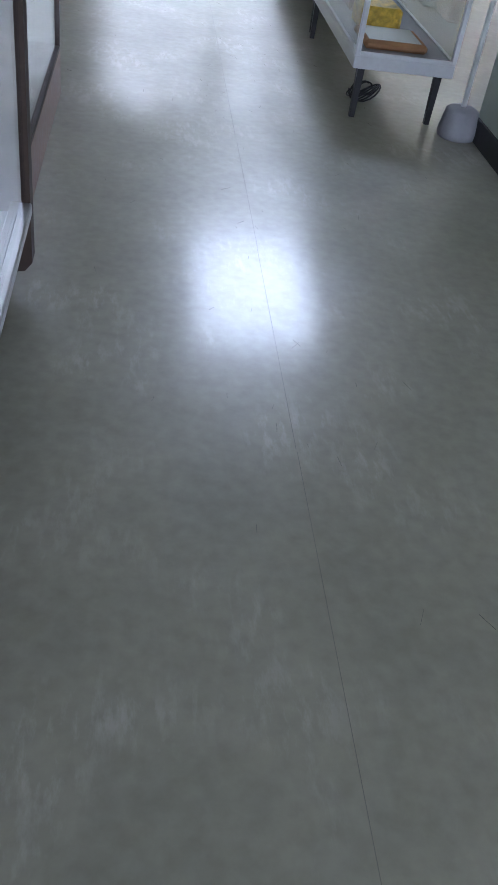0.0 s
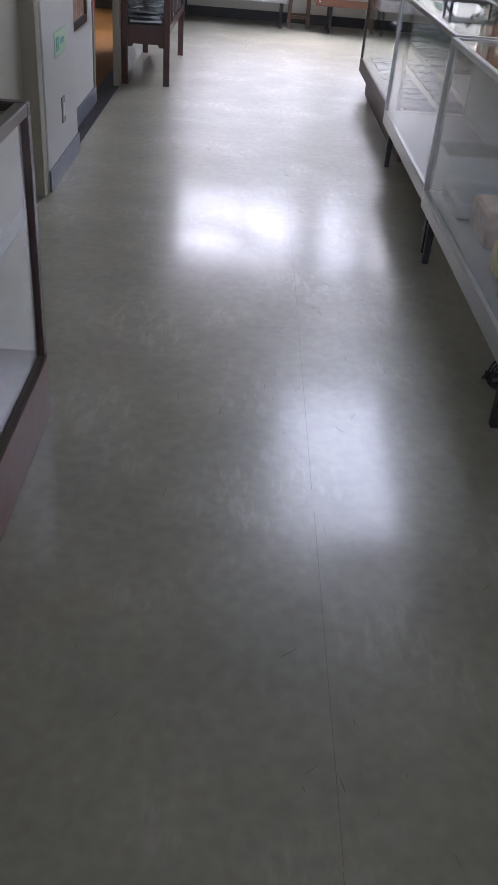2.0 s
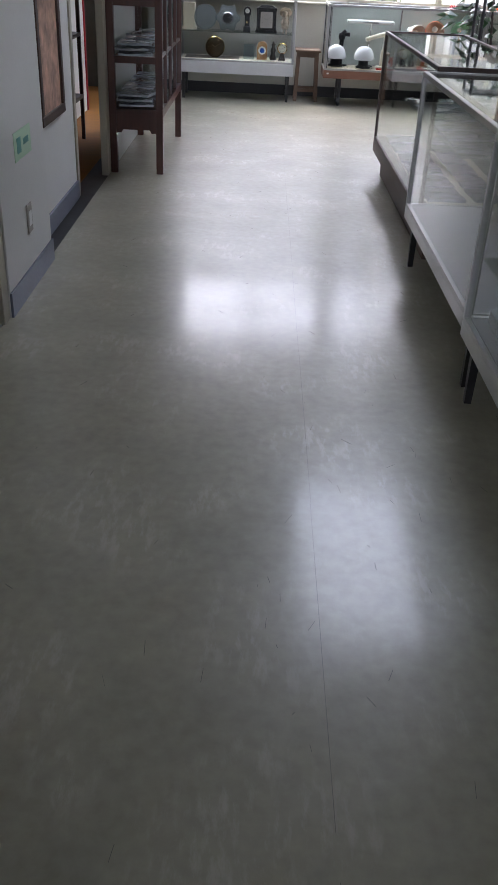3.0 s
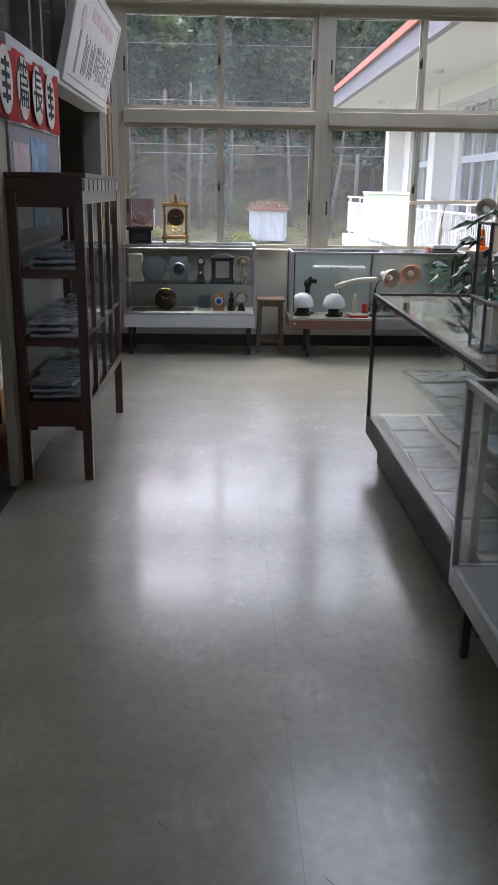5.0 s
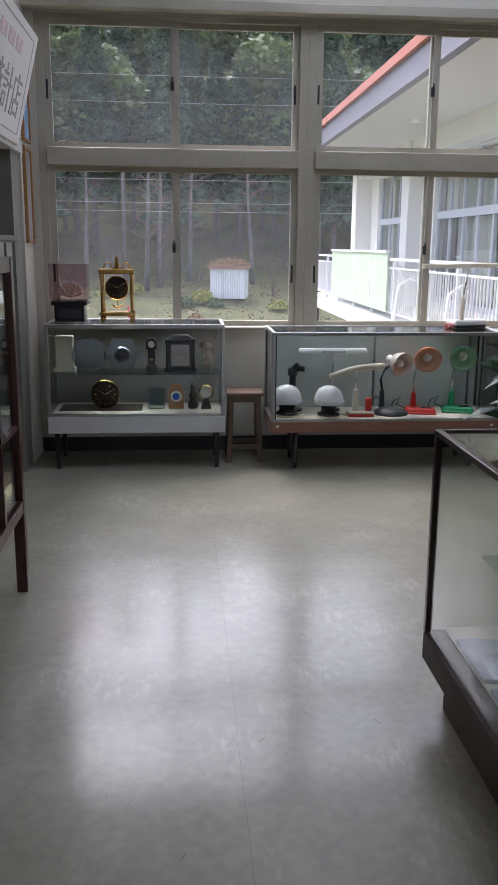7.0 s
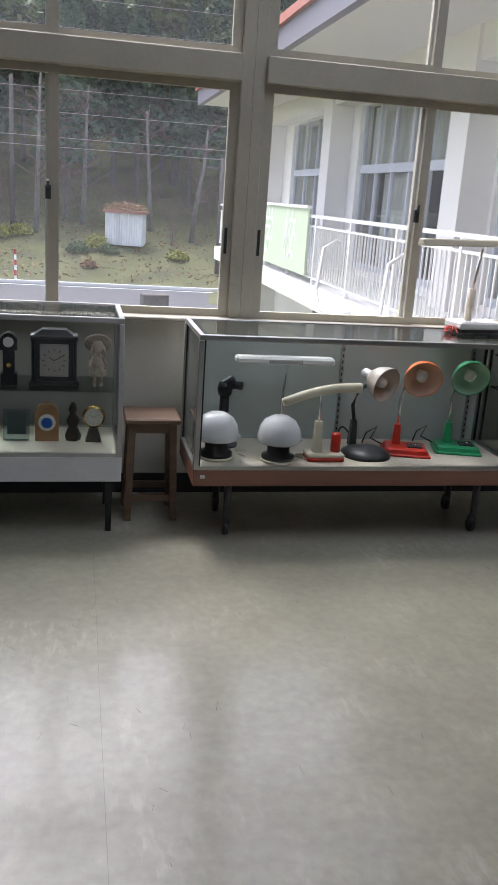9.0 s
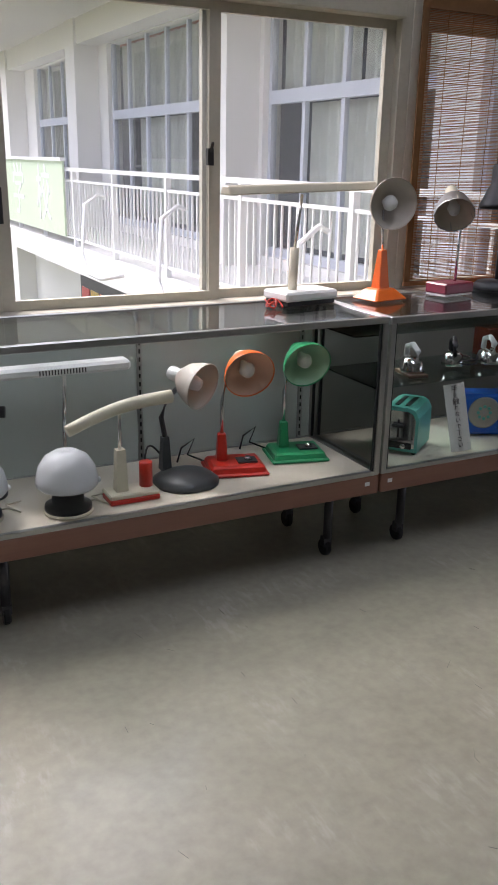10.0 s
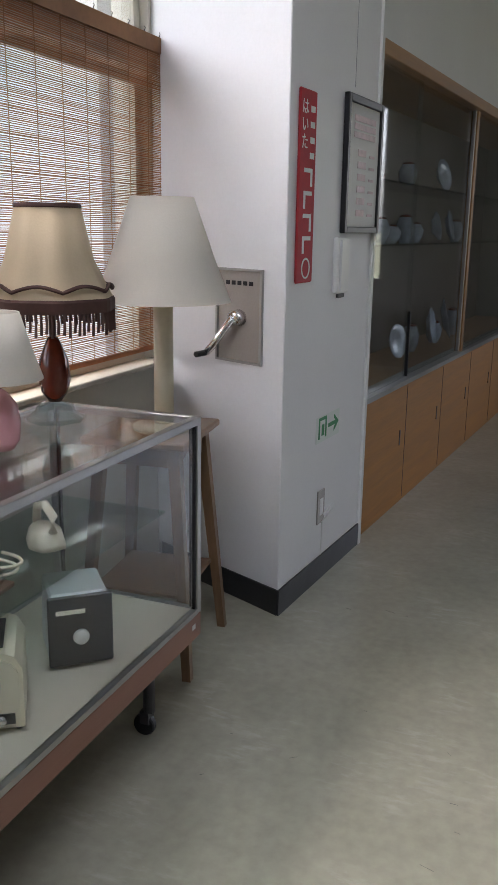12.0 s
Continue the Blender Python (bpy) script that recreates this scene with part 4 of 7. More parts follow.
part("foot", lathe([(0.085, 0), (0.09, 0.03), (0.075, 0.12), (0.06, 0.13), (0.03, 0.135)], 20), M_NOTICE, po, smooth=True)
part("pole", tube([(0, 0, 0.13), (0.01, 0.03, 1.4)], 0.012, 10), M_WHITEPL, po, smooth=True)
cb = bmesh.new()
for k in range(5):
    pts = [(1.17 + 0.05 * math.cos(a + k) * (1 + 0.15 * k), 3.72 + 0.045 * math.sin(a * 1.0 + k), 0.04 + 0.035 * math.sin(a * 1.5 + k)) for a in np.linspace(0, 6.2, 18)]
    tube(pts, 0.004, 5, cb)
solid("cable_bundle", cb, M_BLACKPL, "coiled black cable lying under the white showcase", "cable")

# potted plant and dark stand beyond the counter
pp = root("potted_plant", 2.0, 9.15, 0, 0, "leafy green plant in a dark pot behind the counter", "plant")
part("pot", lathe([(0.11, 0), (0.16, 0.28), (0.165, 0.30), (0.15, 0.30), (0.14, 0.27)], 24), M_GREYPL, pp, smooth=True)
part("stem", tube([(0, 0, 0.27), (0.02, 0.01, 0.7), (-0.02, 0.03, 1.1)], 0.014, 7, None, 0.006), M_BARK, pp)
lf = bmesh.new()
for k in range(130):
    a, h = random.uniform(0, 6.28), random.uniform(0.45, 1.30)
    rad = random.uniform(0.08, 0.33) * (1.1 - abs(h - 0.85) * 0.9)
    c, dirn = Vector((rad * math.cos(a), rad * math.sin(a), h)), Vector((math.cos(a), math.sin(a), random.uniform(-0.5, 0.5))).normalized()
    sd = dirn.cross(Vector((0, 0, 1))).normalized() * 0.035
    ln = random.uniform(0.10, 0.18)
    up = Vector((0, 0, 0.012))
    vv = [lf.verts.new(p) for p in (c, c + dirn * ln * 0.45 + sd - up, c + dirn * ln - up * 3, c + dirn * ln * 0.45 - sd - up, c + dirn * ln * 0.5 + up)]
    for tri in ((0, 1, 4), (1, 2, 4), (2, 3, 4), (3, 0, 4)):
        lf.faces.new([vv[t] for t in tri])
part("foliage", lf, M_PLANT, pp)
ds = root("dark_stand", 1.95, 8.62, 0, 0, "dark tubular steel stand beside the plant", "stand")
for x, y in ((-0.18, -0.12), (0.18, -0.12), (-0.18, 0.12), (0.18, 0.12)):
    part("leg", tube([(x, y, 0), (x, y, 1.25)], 0.011, 8), M_LEG, ds)
for z in (0.4, 0.8, 1.24):
    part("shelf", box(-0.19, 0.19, -0.13, 0.13, z - 0.006, z + 0.006), M_LEG, ds)

# low stool between the showcases
st = root("wooden_stool", 0.765, 11.50, 0, 0, "worn square wooden stool between two showcases", "stool")
part("seat", box(-0.125, 0.125, -0.12, 0.12, 0.455, 0.48), M_STOOL, st, bevel=0.006)
for sx in (-1, 1):
    for sy in (-1, 1):
        part("leg", frustum(sx * 0.105 - 0.016, sx * 0.105 + 0.016, sy * 0.10 - 0.016, sy * 0.10 + 0.016, 0, sx * 0.09 - 0.016, sx * 0.09 + 0.016, sy * 0.085 - 0.016, sy * 0.085 + 0.016, 0.455), M_STOOL, st)
for sy in (-1, 1):
    part("stretcher", box(-0.09, 0.09, sy * 0.096 - 0.009, sy * 0.096 + 0.009, 0.09, 0.12), M_STOOL, st)
    part("apron", box(-0.08, 0.08, sy * 0.088 - 0.008, sy * 0.088 + 0.008, 0.41, 0.455), M_STOOL, st)
for sx in (-1, 1):
    part("stretcher", box(sx * 0.10 - 0.009, sx * 0.10 + 0.009, -0.085, 0.085, 0.14, 0.17), M_STOOL, st)

# tall stool by the pillar
ts = root("tall_stool", 4.36, 11.44, 0, 8, "tall walnut stool with splayed legs and a low shelf", "stool")
part("seat", box(-0.19, 0.19, -0.17, 0.17, 0.745, 0.77), M_TSTOOL, ts, bevel=0.006)
for sx in (-1, 1):
    for sy in (-1, 1):
        part("leg", frustum(sx * 0.20 - 0.014, sx * 0.20 + 0.014, sy * 0.18 - 0.014, sy * 0.18 + 0.014, 0, sx * 0.135 - 0.019, sx * 0.135 + 0.019, sy * 0.12 - 0.019, sy * 0.12 + 0.019, 0.745), M_TSTOOL, ts)
ap = [(-0.115, 0.745), (-0.115, 0.66), (-0.09, 0.69), (-0.05, 0.705), (0.05, 0.705), (0.09, 0.69), (0.115, 0.66), (0.115, 0.745)]
for sy in (-0.13, 0.115):
    part("apron", prism(ap, 0.016, Matrix.Translation((0, sy, 0))), M_TSTOOL, ts)
for sx in (-1, 1):
    part("apron", box(sx * 0.137 - 0.008, sx * 0.137 + 0.008, -0.10, 0.10, 0.68, 0.745), M_TSTOOL, ts)
part("shelf", box(-0.165, 0.165, -0.15, 0.15, 0.255, 0.27), M_TSTOOL, ts, bevel=0.003)

# ---- pillar, its fittings and the built-in cabinet ----
PIL = (4.742, 11.135)
pl = root("wall_pillar", *PIL, 0, -5, "white pillar with black skirting beside the windows", "pillar", "", "structure")
part("pillar_body", rings([[(0, 0, z), (0.87, 0, z), (0.87, 0.85, z), (0.236, 0.70, z)] for z in (-0.1, CZ)]), M_PILLAR, pl, bevel=0.004)
part("corner_trim", box(0.845, 0.872, -0.012, -0.0005, 0.0, CZ), M_WALL, pl)
part("skirting", box(-0.008, 0.845, -0.008, -0.0005, 0.0, 0.10), M_BASE, pl)
sk = part("skirting", box(-0.008, -0.0005, 0.0, 0.68, 0.0, 0.10), M_BASE, pl)
sk.matrix_basis = pose(0, 0, 0, 0, 0, -19.14)
part("joint_line", box(0.585, 0.588, -0.0015, -0.0002, 1.92, CZ), M_NOTICE, pl, "fine panel joint")


def on_pillar(name, label, category):
    return root(name, *PIL, 0, -5, label, category)


hp = root("crank_plate", *PIL, 0, -24.14, "dull steel plate with a crank handle, set in the pillar", "fitting")
part("plate", box(-0.007, -0.0005, 0.06, 0.235, 0.935, 1.255), M_STEELPLATE, hp, bevel=0.002)
for y0, y1, z0, z1 in ((0.052, 0.06, 0.927, 1.263), (0.235, 0.243, 0.927, 1.263), (0.06, 0.235, 0.927, 0.935), (0.06, 0.235, 1.255, 1.263)):
    part("rim", box(-0.012, -0.0005, y0, y1, z0, z1), M_ALU, hp)
part("hub", lathe([(0.03, 0), (0.026, 0.03), (0.016, 0.035)], 18, Matrix.Translation((-0.007, 0.145, 1.09)) @ pose(0, 0, 0, 0, -90, 0)), M_CHROME, hp, smooth=True)
part("crank_arm", tube([(-0.04, 0.145, 1.09), (-0.05, 0.22, 0.985), (-0.055, 0.245, 0.955)], 0.013, 10), M_CHROME, hp, "chrome crank arm", smooth=True)
part("crank_knob", tube([(-0.05, 0.245, 0.955), (-0.10, 0.25, 0.95)], 0.011, 10), M_BLACKPL, hp, "black knob")
for k in range(5):
    part("letter_bar", box(-0.0085, -0.007, 0.09 + 0.024 * k, 0.105 + 0.024 * k, 1.205, 1.22), M_INK, hp)
hp.matrix_basis = pose(*PIL, 0, 0, 0, -24.14) @ Matrix.Translation((0, 0.037, -0.005)) @ Matrix.Diagonal((1, 1.256, 1.001, 1))
rs = on_pillar("enamel_sign", "narrow red enamel sign with white lettering, hung on the pillar", "sign")
part("plate", box(0.06, 0.20, -0.012, -0.002, 1.215, 1.85), M_SIGNRED, rs, bevel=0.008)
fl = Matrix(((1, 0, 0), (0, 0, -1), (0, 1, 0))).to_4x4()
for j, ch in enumerate("はいた"):
    text_part("lettering", ch, 0.055, Matrix.Translation((0.10, -0.0125, 1.79 - 0.055 * j)) @ fl, M_PAPER, rs)
for j in range(4):
    part("letter_bar", box(0.145, 0.18, -0.0135, -0.012, 1.78 - 0.05 * j, 1.80 - 0.05 * j), M_PAPER, rs)
for j in range(4):
    z = 1.585 - 0.075 * j
    part("letter_bar", box(0.10, 0.17, -0.0135, -0.012, z, z + 0.014), M_PAPER, rs)
    part("letter_bar", box(0.10 if j % 2 else 0.155, 0.115 if j % 2 else 0.17, -0.0137, -0.012, z - 0.045, z), M_PAPER, rs)
part("emblem", lathe([(0.030, 0), (0.036, 0), (0.036, 0.002), (0.030, 0.002), (0.030, 0)], 24, Matrix.Translation((0.135, -0.012, 1.265)) @ pose(0, 0, 0, 90, 0, 0), cap=False), M_PAPER, rs)
ch = on_pillar("framed_chart", "pale pink printed chart in a black frame on the pillar", "picture")
part("sheet", box(0.50, 0.845, -0.014, -0.004, 1.41, 1.86), M_PAPER, ch)
for k in range(3):
    part("print_block", box(0.56 + 0.0 * k, 0.80, -0.0155, -0.014, 1.80 - 0.03 * k, 1.822 - 0.03 * k), M_POSTERP, ch)
for k in range(6):
    part("print_block", box(0.61, 0.70, -0.0155, -0.014, 1.45 + 0.045 * k, 1.475 + 0.045 * k), M_POSTERP, ch)
    part("print_block", box(0.74, 0.80, -0.0155, -0.014, 1.45 + 0.045 * k, 1.46 + 0.045 * k), M_POSTERP, ch)
for a, b, c, e in ((0.475, 0.50, 1.385, 1.89), (0.845, 0.872, 1.385, 1.89), (0.50, 0.845, 1.385, 1.41), (0.50, 0.845, 1.86, 1.89)):
    part("border", box(a, b, -0.024, -0.002, c, e), M_BLACKPL, ch, bevel=0.003)
th = on_pillar("wall_thermometer", "white plastic wall holder with a black clip", "thermometer")
part("holder", box(0.42, 0.55, -0.02, -0.001, 1.16, 1.37), M_WHITEPL, th, bevel=0.005)
part("tube", tube([(0.45, -0.022, 1.17), (0.45, -0.022, 1.36)], 0.006, 8), M_WHITEMETAL, th)
part("clip", box(0.42, 0.48, -0.03, -0.02, 1.145, 1.16), M_BLACKPL, th)
xs = on_pillar("exit_sticker", "pale green exit sticker with a dark green arrow", "sign")
part("film", box(0.315, 0.56, -0.0015, -0.0003, 0.585, 0.69), M_CLEARFILM, xs)
for a, b, c, e in ((0.34, 0.352, 0.60, 0.685), (0.352, 0.42, 0.673, 0.685), (0.408, 0.42, 0.60, 0.673), (0.372, 0.395, 0.61, 0.655), (0.44, 0.53, 0.632, 0.648)):
    part("pictogram", box(a, b, -0.003, -0.0015, c, e), M_LEDGREEN, xs)
part("arrowhead", prism([(0.50, 0.605), (0.55, 0.64), (0.50, 0.675), (0.50, 0.66), (0.525, 0.64), (0.50, 0.62)], 0.0015, Matrix.Translation((0, -0.003, 0))), M_LEDGREEN, xs)
wo = on_pillar("wall_socket", "brushed metal wall socket with a short looped lead", "socket")
part("cover", box(0.35, 0.42, -0.007, -0.0005, 0.245, 0.385), M_STEELPLATE, wo, bevel=0.002)
part("outlet", box(0.37, 0.40, -0.009, -0.007, 0.28, 0.35), M_WHITEPL, wo)
part("lead", tube([(0.39, -0.01, 0.29)] + arc((0.40, -0.012, 0.28), (0.46, -0.012, 0.27), (0.06, 0, 0.02), 8) + [(0.39, -0.01, 0.25), (0.385, -0.01, 0.11)], 0.0035, 6), M_WHITEPL, wo)

bc = root("built_in_cabinet", *PIL, 0, -5, "built-in pine cabinet with sliding glass doors and crockery", "cabinet", "", "structure")
B0, B1 = 0.875, 5.2
part("lower_panel", box(B0, B1, 0.02, 0.04, 0.0, 0.64), M_ORANGEWOOD, bc, "orange pine plywood doors")
for k in range(1, 6):
    part("panel_joint", box(B0 + k * 0.72, B0 + k * 0.72 + 0.004, 0.018, 0.0198, 0.02, 0.62), M_DWOODX, bc)
    part("finger_pull", box(B0 + k * 0.72 - 0.10, B0 + k * 0.72 - 0.085, 0.017, 0.0198, 0.32, 0.40), M_DWOODX, bc)
part("ledge", box(B0, B1, 0.0, 0.10, 0.64, 0.665), M_ALU, bc, "aluminium sliding rail")
part("head_trim", box(B0, B1, -0.01, 0.06, 2.09, 2.15), M_FRAMEWOOD, bc, bevel=0.004)
part("upper_panel", box(B0, B1, 0.0, 0.04, 2.15, CZ), M_WALL, bc, "white wall panel above")
for k, px in enumerate((2.72, 4.4)):
    part("mullion", box(px, px + 0.05, 0.02, 0.06, 0.665, 2.09), M_FRAMEWOOD, bc)
    part("door_edge", box(px - 0.03, px - 0.002, 0.028, 0.045, 0.665, 2.09), M_ALU, bc)
for a, b, yy in ((B0, 1.62, 0.035), (1.58, 2.72, 0.048), (2.77, 4.4, 0.035), (4.45, B1, 0.048)):
    part("pane", box(a, b, yy, yy + 0.004, 0.665, 2.09), M_GLASS, bc)
part("door_edge", box(1.60, 1.612, 0.030, 0.046, 0.665, 1.0), M_BLACKPL, bc)
part("back_panel", box(B0, B1, 0.48, 0.50, 0.0, 2.15), M_CABBACK, bc, "dark brown back board")
part("side_board", box(B0, B0 + 0.015, 0.06, 0.48, 0.665, 2.09), M_ORANGEWOOD, bc)
part("deck", box(B0, B1, 0.05, 0.48, 0.64, 0.66), M_FRAMEWOOD, bc)
part("shelf", box(B0, B1, 0.16, 0.48, 1.32, 1.33), M_SHELFGLASS, bc, "glass shelf")
part("shelf", box(B0, B1, 0.16, 0.48, 1.63, 1.64), M_SHELFGLASS, bc, "glass shelf")
part("ceiling_board", box(B0, B1, 0.06, 0.48, 2.09, 2.11), M_FRAMEWOOD, bc)


def plate(u, v, z, r, lean, turn_z):
    o = root("porcelain_plate", 0, 0, 0, 0, "blue and white porcelain plate leaning on the shelf", "plate", "plates in the cabinet")
    o.matrix_basis = pose(*PIL, 0, 0, 0, -5) @ Matrix.Translation((u, v, z + r * math.cos(radians(lean)) + 0.004)) @ pose(0, 0, 0, 90 - lean, 0, turn_z)
    part("dish", lathe([(0.0001, 0), (r * 0.55, 0), (r * 0.62, 0.012), (r, 0.03), (r * 0.99, 0.034), (r * 0.6, 0.018), (0.0001, 0.008)], 30), M_PORCELAIN, o, smooth=True)
    return o


for z, row in ((0.66, ((0.98, 0.17, 12), (1.10, 0.20, 20), (1.32, 0.17, 14), (2.2, 0.10, 8), (2.95, 0.12, 10), (3.3, 0.14, 12))), (1.33, ((1.05, 0.14, 15), (1.22, 0.15, 22), (2.9, 0.09, 10), (3.25, 0.10, 12))), (1.64, ((1.04, 0.13, 14), (1.26, 0.13, 16), (3.0, 0.10, 12)))):
    for u, r, le in row:
        plate(u, 0.30, z, r, le, random.uniform(-14, 30))
for u, z, h in ((1.85, 1.33, 0.14), (2.05, 1.33, 0.10), (2.3, 1.33, 0.16), (2.5, 1.33, 0.12), (2.3, 1.64, 0.14), (2.55, 0.66, 0.18), (3.1, 0.66, 0.15), (3.6, 0.66, 0.20), (3.5, 1.33, 0.15)):
    o = root("lidded_jar", 0, 0, 0, 0, "small glazed jar on a cabinet shelf", "jar", "jars in the cabinet")
    o.matrix_basis = pose(*PIL, 0, 0, 0, -5) @ Matrix.Translation((u, 0.3, z))
    part("body", lathe([(0.03, 0), (0.05, h * 0.3), (0.055, h * 0.6), (0.035, h * 0.9)], 18), M_PORCELAIN, o, smooth=True)
    part("lid", lathe([(0.037, h * 0.9), (0.03, h * 0.97), (0.008, h)], 18), M_AMBER, o, smooth=True)

# one broad luminous panel in the ceiling before the windows
def ceiling_light(x, y, w, d):
    c = root("ceiling_light", x, y, CZ, 0, "broad flush ceiling light with white diffusers", "ceiling light")
    part("housing", box(-w / 2, w / 2, -d / 2, d / 2, -0.05, 0.0), M_WHITEMETAL, c, bevel=0.004)
    for k in range(3):
        y0 = -d / 2 + 0.03 + k * (d - 0.06) / 3
        part("diffuser", box(-w / 2 + 0.03, w / 2 - 0.03, y0 + 0.01, y0 + (d - 0.06) / 3 - 0.01, -0.062, -0.051), M_TUBE, c, "glowing white diffuser")
    return c


ceiling_light(1.75, 9.9, 1.6, 2.9)


# ---- outside: ground, road, wing, trees ----
def ground_z(x, y):
    pts = [(-60, -3.5), (54, -3.5), (54.6, -3.35), (60.5, -1.7), (67, -0.6), (80, 5.0), (110, 20.0), (150, 34.0), (400, 40.0), (1600, 40.0)]
    z = float(np.interp(y, [p[0] for p in pts], [p[1] for p in pts]))
    return z + (0.25 * noise.noise((x * 0.2, y * 0.2, 0)) if 50 < y < 300 else 0)


bm = bmesh.new()
gx = [-1500, -300, -100] + list(range(-60, 61, 3)) + [100, 300, 1500]
gy = [-1200, -60, 10, 30, 40, 46, 54] + [54.6 + 0.9 * k for k in range(16)] + [70, 75, 80, 90, 100, 110, 130, 150, 400, 1600]
gv = [[bm.verts.new((x, y, ground_z(x, y))) for y in gy] for x in gx]
for i in range(len(gx) - 1):
    for j in range(len(gy) - 1):
        bm.faces.new((gv[i][j], gv[i + 1][j], gv[i + 1][j + 1], gv[i][j + 1]))
solid("ground", bm, M_GRASS, "autumn grass bank rising to a wooded hill", "ground", "structure", smooth=True)
solid("road", box(-200, 200, 40, 53.2, -3.6, -3.49), M_ASPHALT, "grey asphalt road below the window", "road", "structure")
solid("kerb", box(-200, 200, 53.2, 53.45, -3.6, -3.36), M_STUCCO, "pale concrete kerb along the road", "kerb", "structure")
solid("road_line", box(-200, 200, 52.4, 52.55, -3.489, -3.484), M_PAPER, "white painted line at the road's edge", "road marking", "structure")
mk = root("roadside_marker", -2.6, 54.2, -3.5, 0, "red and white banded marker post by the road", "marker post")
for k in range(6):
    part("band", lathe([(0.06, 0.27 * k), (0.06, 0.27 * k + 0.27)], 12), M_SIGNRED if k % 2 else M_RAIL, mk)
gs = root("stone_gatepost", 3.7, 43.5, -3.5, 10, "weathered grey stone post beside the road", "gatepost")
part("block", box(-0.55, 0.55, -0.3, 0.3, 0, 0.85), M_BARK, gs, bevel=0.04)

# shed
sh = root("garden_shed", 3.4, 60.5, -1.75, -12, "white corrugated shed with dry vines on its roof", "shed")
bm = bmesh.new()
n = 30
lp = [[bm.verts.new((-1.1 + 2.2 * i / n, -0.8 + (0.03 if i % 2 else 0), z)) for i in range(n + 1)] for z in (0, 1.85)]
for i in range(n):
    bm.faces.new((lp[0][i], lp[0][i + 1], lp[1][i + 1], lp[1][i]))
part("front_sheet", bm, M_SHED, sh)
part("body", box(-1.1, 1.1, -0.76, 0.9, 0, 1.85), M_SHED, sh)
part("door_edge", box(-0.35, -0.29, -0.84, -0.80, 0, 1.8), M_SOFFIT, sh)
part("roof", frustum(-1.25, 1.25, -1.0, 1.0, 1.85, -1.2, 1.2, -0.95, 0.95, 2.0), M_TERRA, sh)


def leaf_cloud(count, place, size, flat=0.5, seed=0):
    """Many small leaf clumps, each a bent pair of triangles."""
    rnd = random.Random(seed)
    vs, fs = [], []
    for _ in range(count):
        c = Vector(place(rnd))
        a = Vector((rnd.uniform(-1, 1), rnd.uniform(-1, 1), rnd.uniform(-flat, flat))).normalized()
        b = a.cross(Vector((rnd.uniform(-1, 1), rnd.uniform(-1, 1), rnd.uniform(-1, 1)))).normalized()
        s = size * rnd.uniform(0.5, 1.3)
        k = len(vs)
        vs += [c - a * s, c + b * s * 0.7, c + a * s, c - b * s * 0.7 + Vector((0, 0, -0.2 * s))]
        fs += [(k, k + 1, k + 2), (k, k + 2, k + 3)]
    me = bpy.data.meshes.new("crown")
    me.from_pydata(vs, [], fs)
    return me


def conifer_place(h, r):
    def f(rnd):
        t = rnd.random() ** 0.75
        z = h * (0.28 + 0.72 * t)
        tier = 0.75 + 0.25 * math.sin(z * 3.1)
        q = r * (1 - t) ** 0.7 * tier * rnd.uniform(0.35, 1.0) + 0.15
        a = rnd.uniform(0, 6.283)
        return q * math.cos(a), q * math.sin(a), z - 0.35 * q
    return f


def broad_place(h, r, seed):
    rnd0 = random.Random(seed)
    blobs = [(rnd0.uniform(-r, r) * 0.7, rnd0.uniform(-r, r) * 0.7, h * rnd0.uniform(0.45, 0.95), r * rnd0.uniform(0.25, 0.5)) for _ in range(16)]

    def f(rnd):
        x, y, z, q = rnd.choice(blobs)
        v = Vector((rnd.gauss(0, 1), rnd.gauss(0, 1), rnd.gauss(0, 1))).normalized() * q * rnd.uniform(0.75, 1.05)
        return x + v.x, y + v.y, z + v.z * 0.8
    return f


def tree(kind, seed):
    conifer = kind == "conifer_tree"
    h, r = (15.0, 2.6) if conifer else (10.5, 3.6)
    t = root(kind, 0, 0, 0, 0, "tall dark evergreen conifer on the hillside" if conifer else "dense evergreen broadleaf tree on the hillside", "tree", "hillside trees")
    bm = tube([(0, 0, -1.0), (0.08, 0.05, h * 0.3), (0, 0.1, h * 0.6), (0.02, 0, h * 0.93)], 0.24, 9, None, 0.03)
    rnd = random.Random(seed + 50)
    for k in range(14):
        a, z = rnd.uniform(0, 6.28), h * rnd.uniform(0.25, 0.85)
        ln = r * (1 - z / h) * 1.1 + 0.6
        tube([(0, 0, z), (ln * 0.5 * math.cos(a), ln * 0.5 * math.sin(a), z + 0.25), (ln * math.cos(a), ln * math.sin(a), z + (0.1 if conifer else 0.9))], 0.06, 5, bm, 0.012)
    part("trunk", bm, M_BARK, t, "grey-brown trunk and limbs")
    me = leaf_cloud(5200 if conifer else 5600, conifer_place(h, r) if conifer else broad_place(h, r, seed), 0.30 if conifer else 0.27, 0.5, seed)
    me.materials.append(M_LEAF if conifer else M_LEAF2)
    new("crown", me).parent = t
    return t


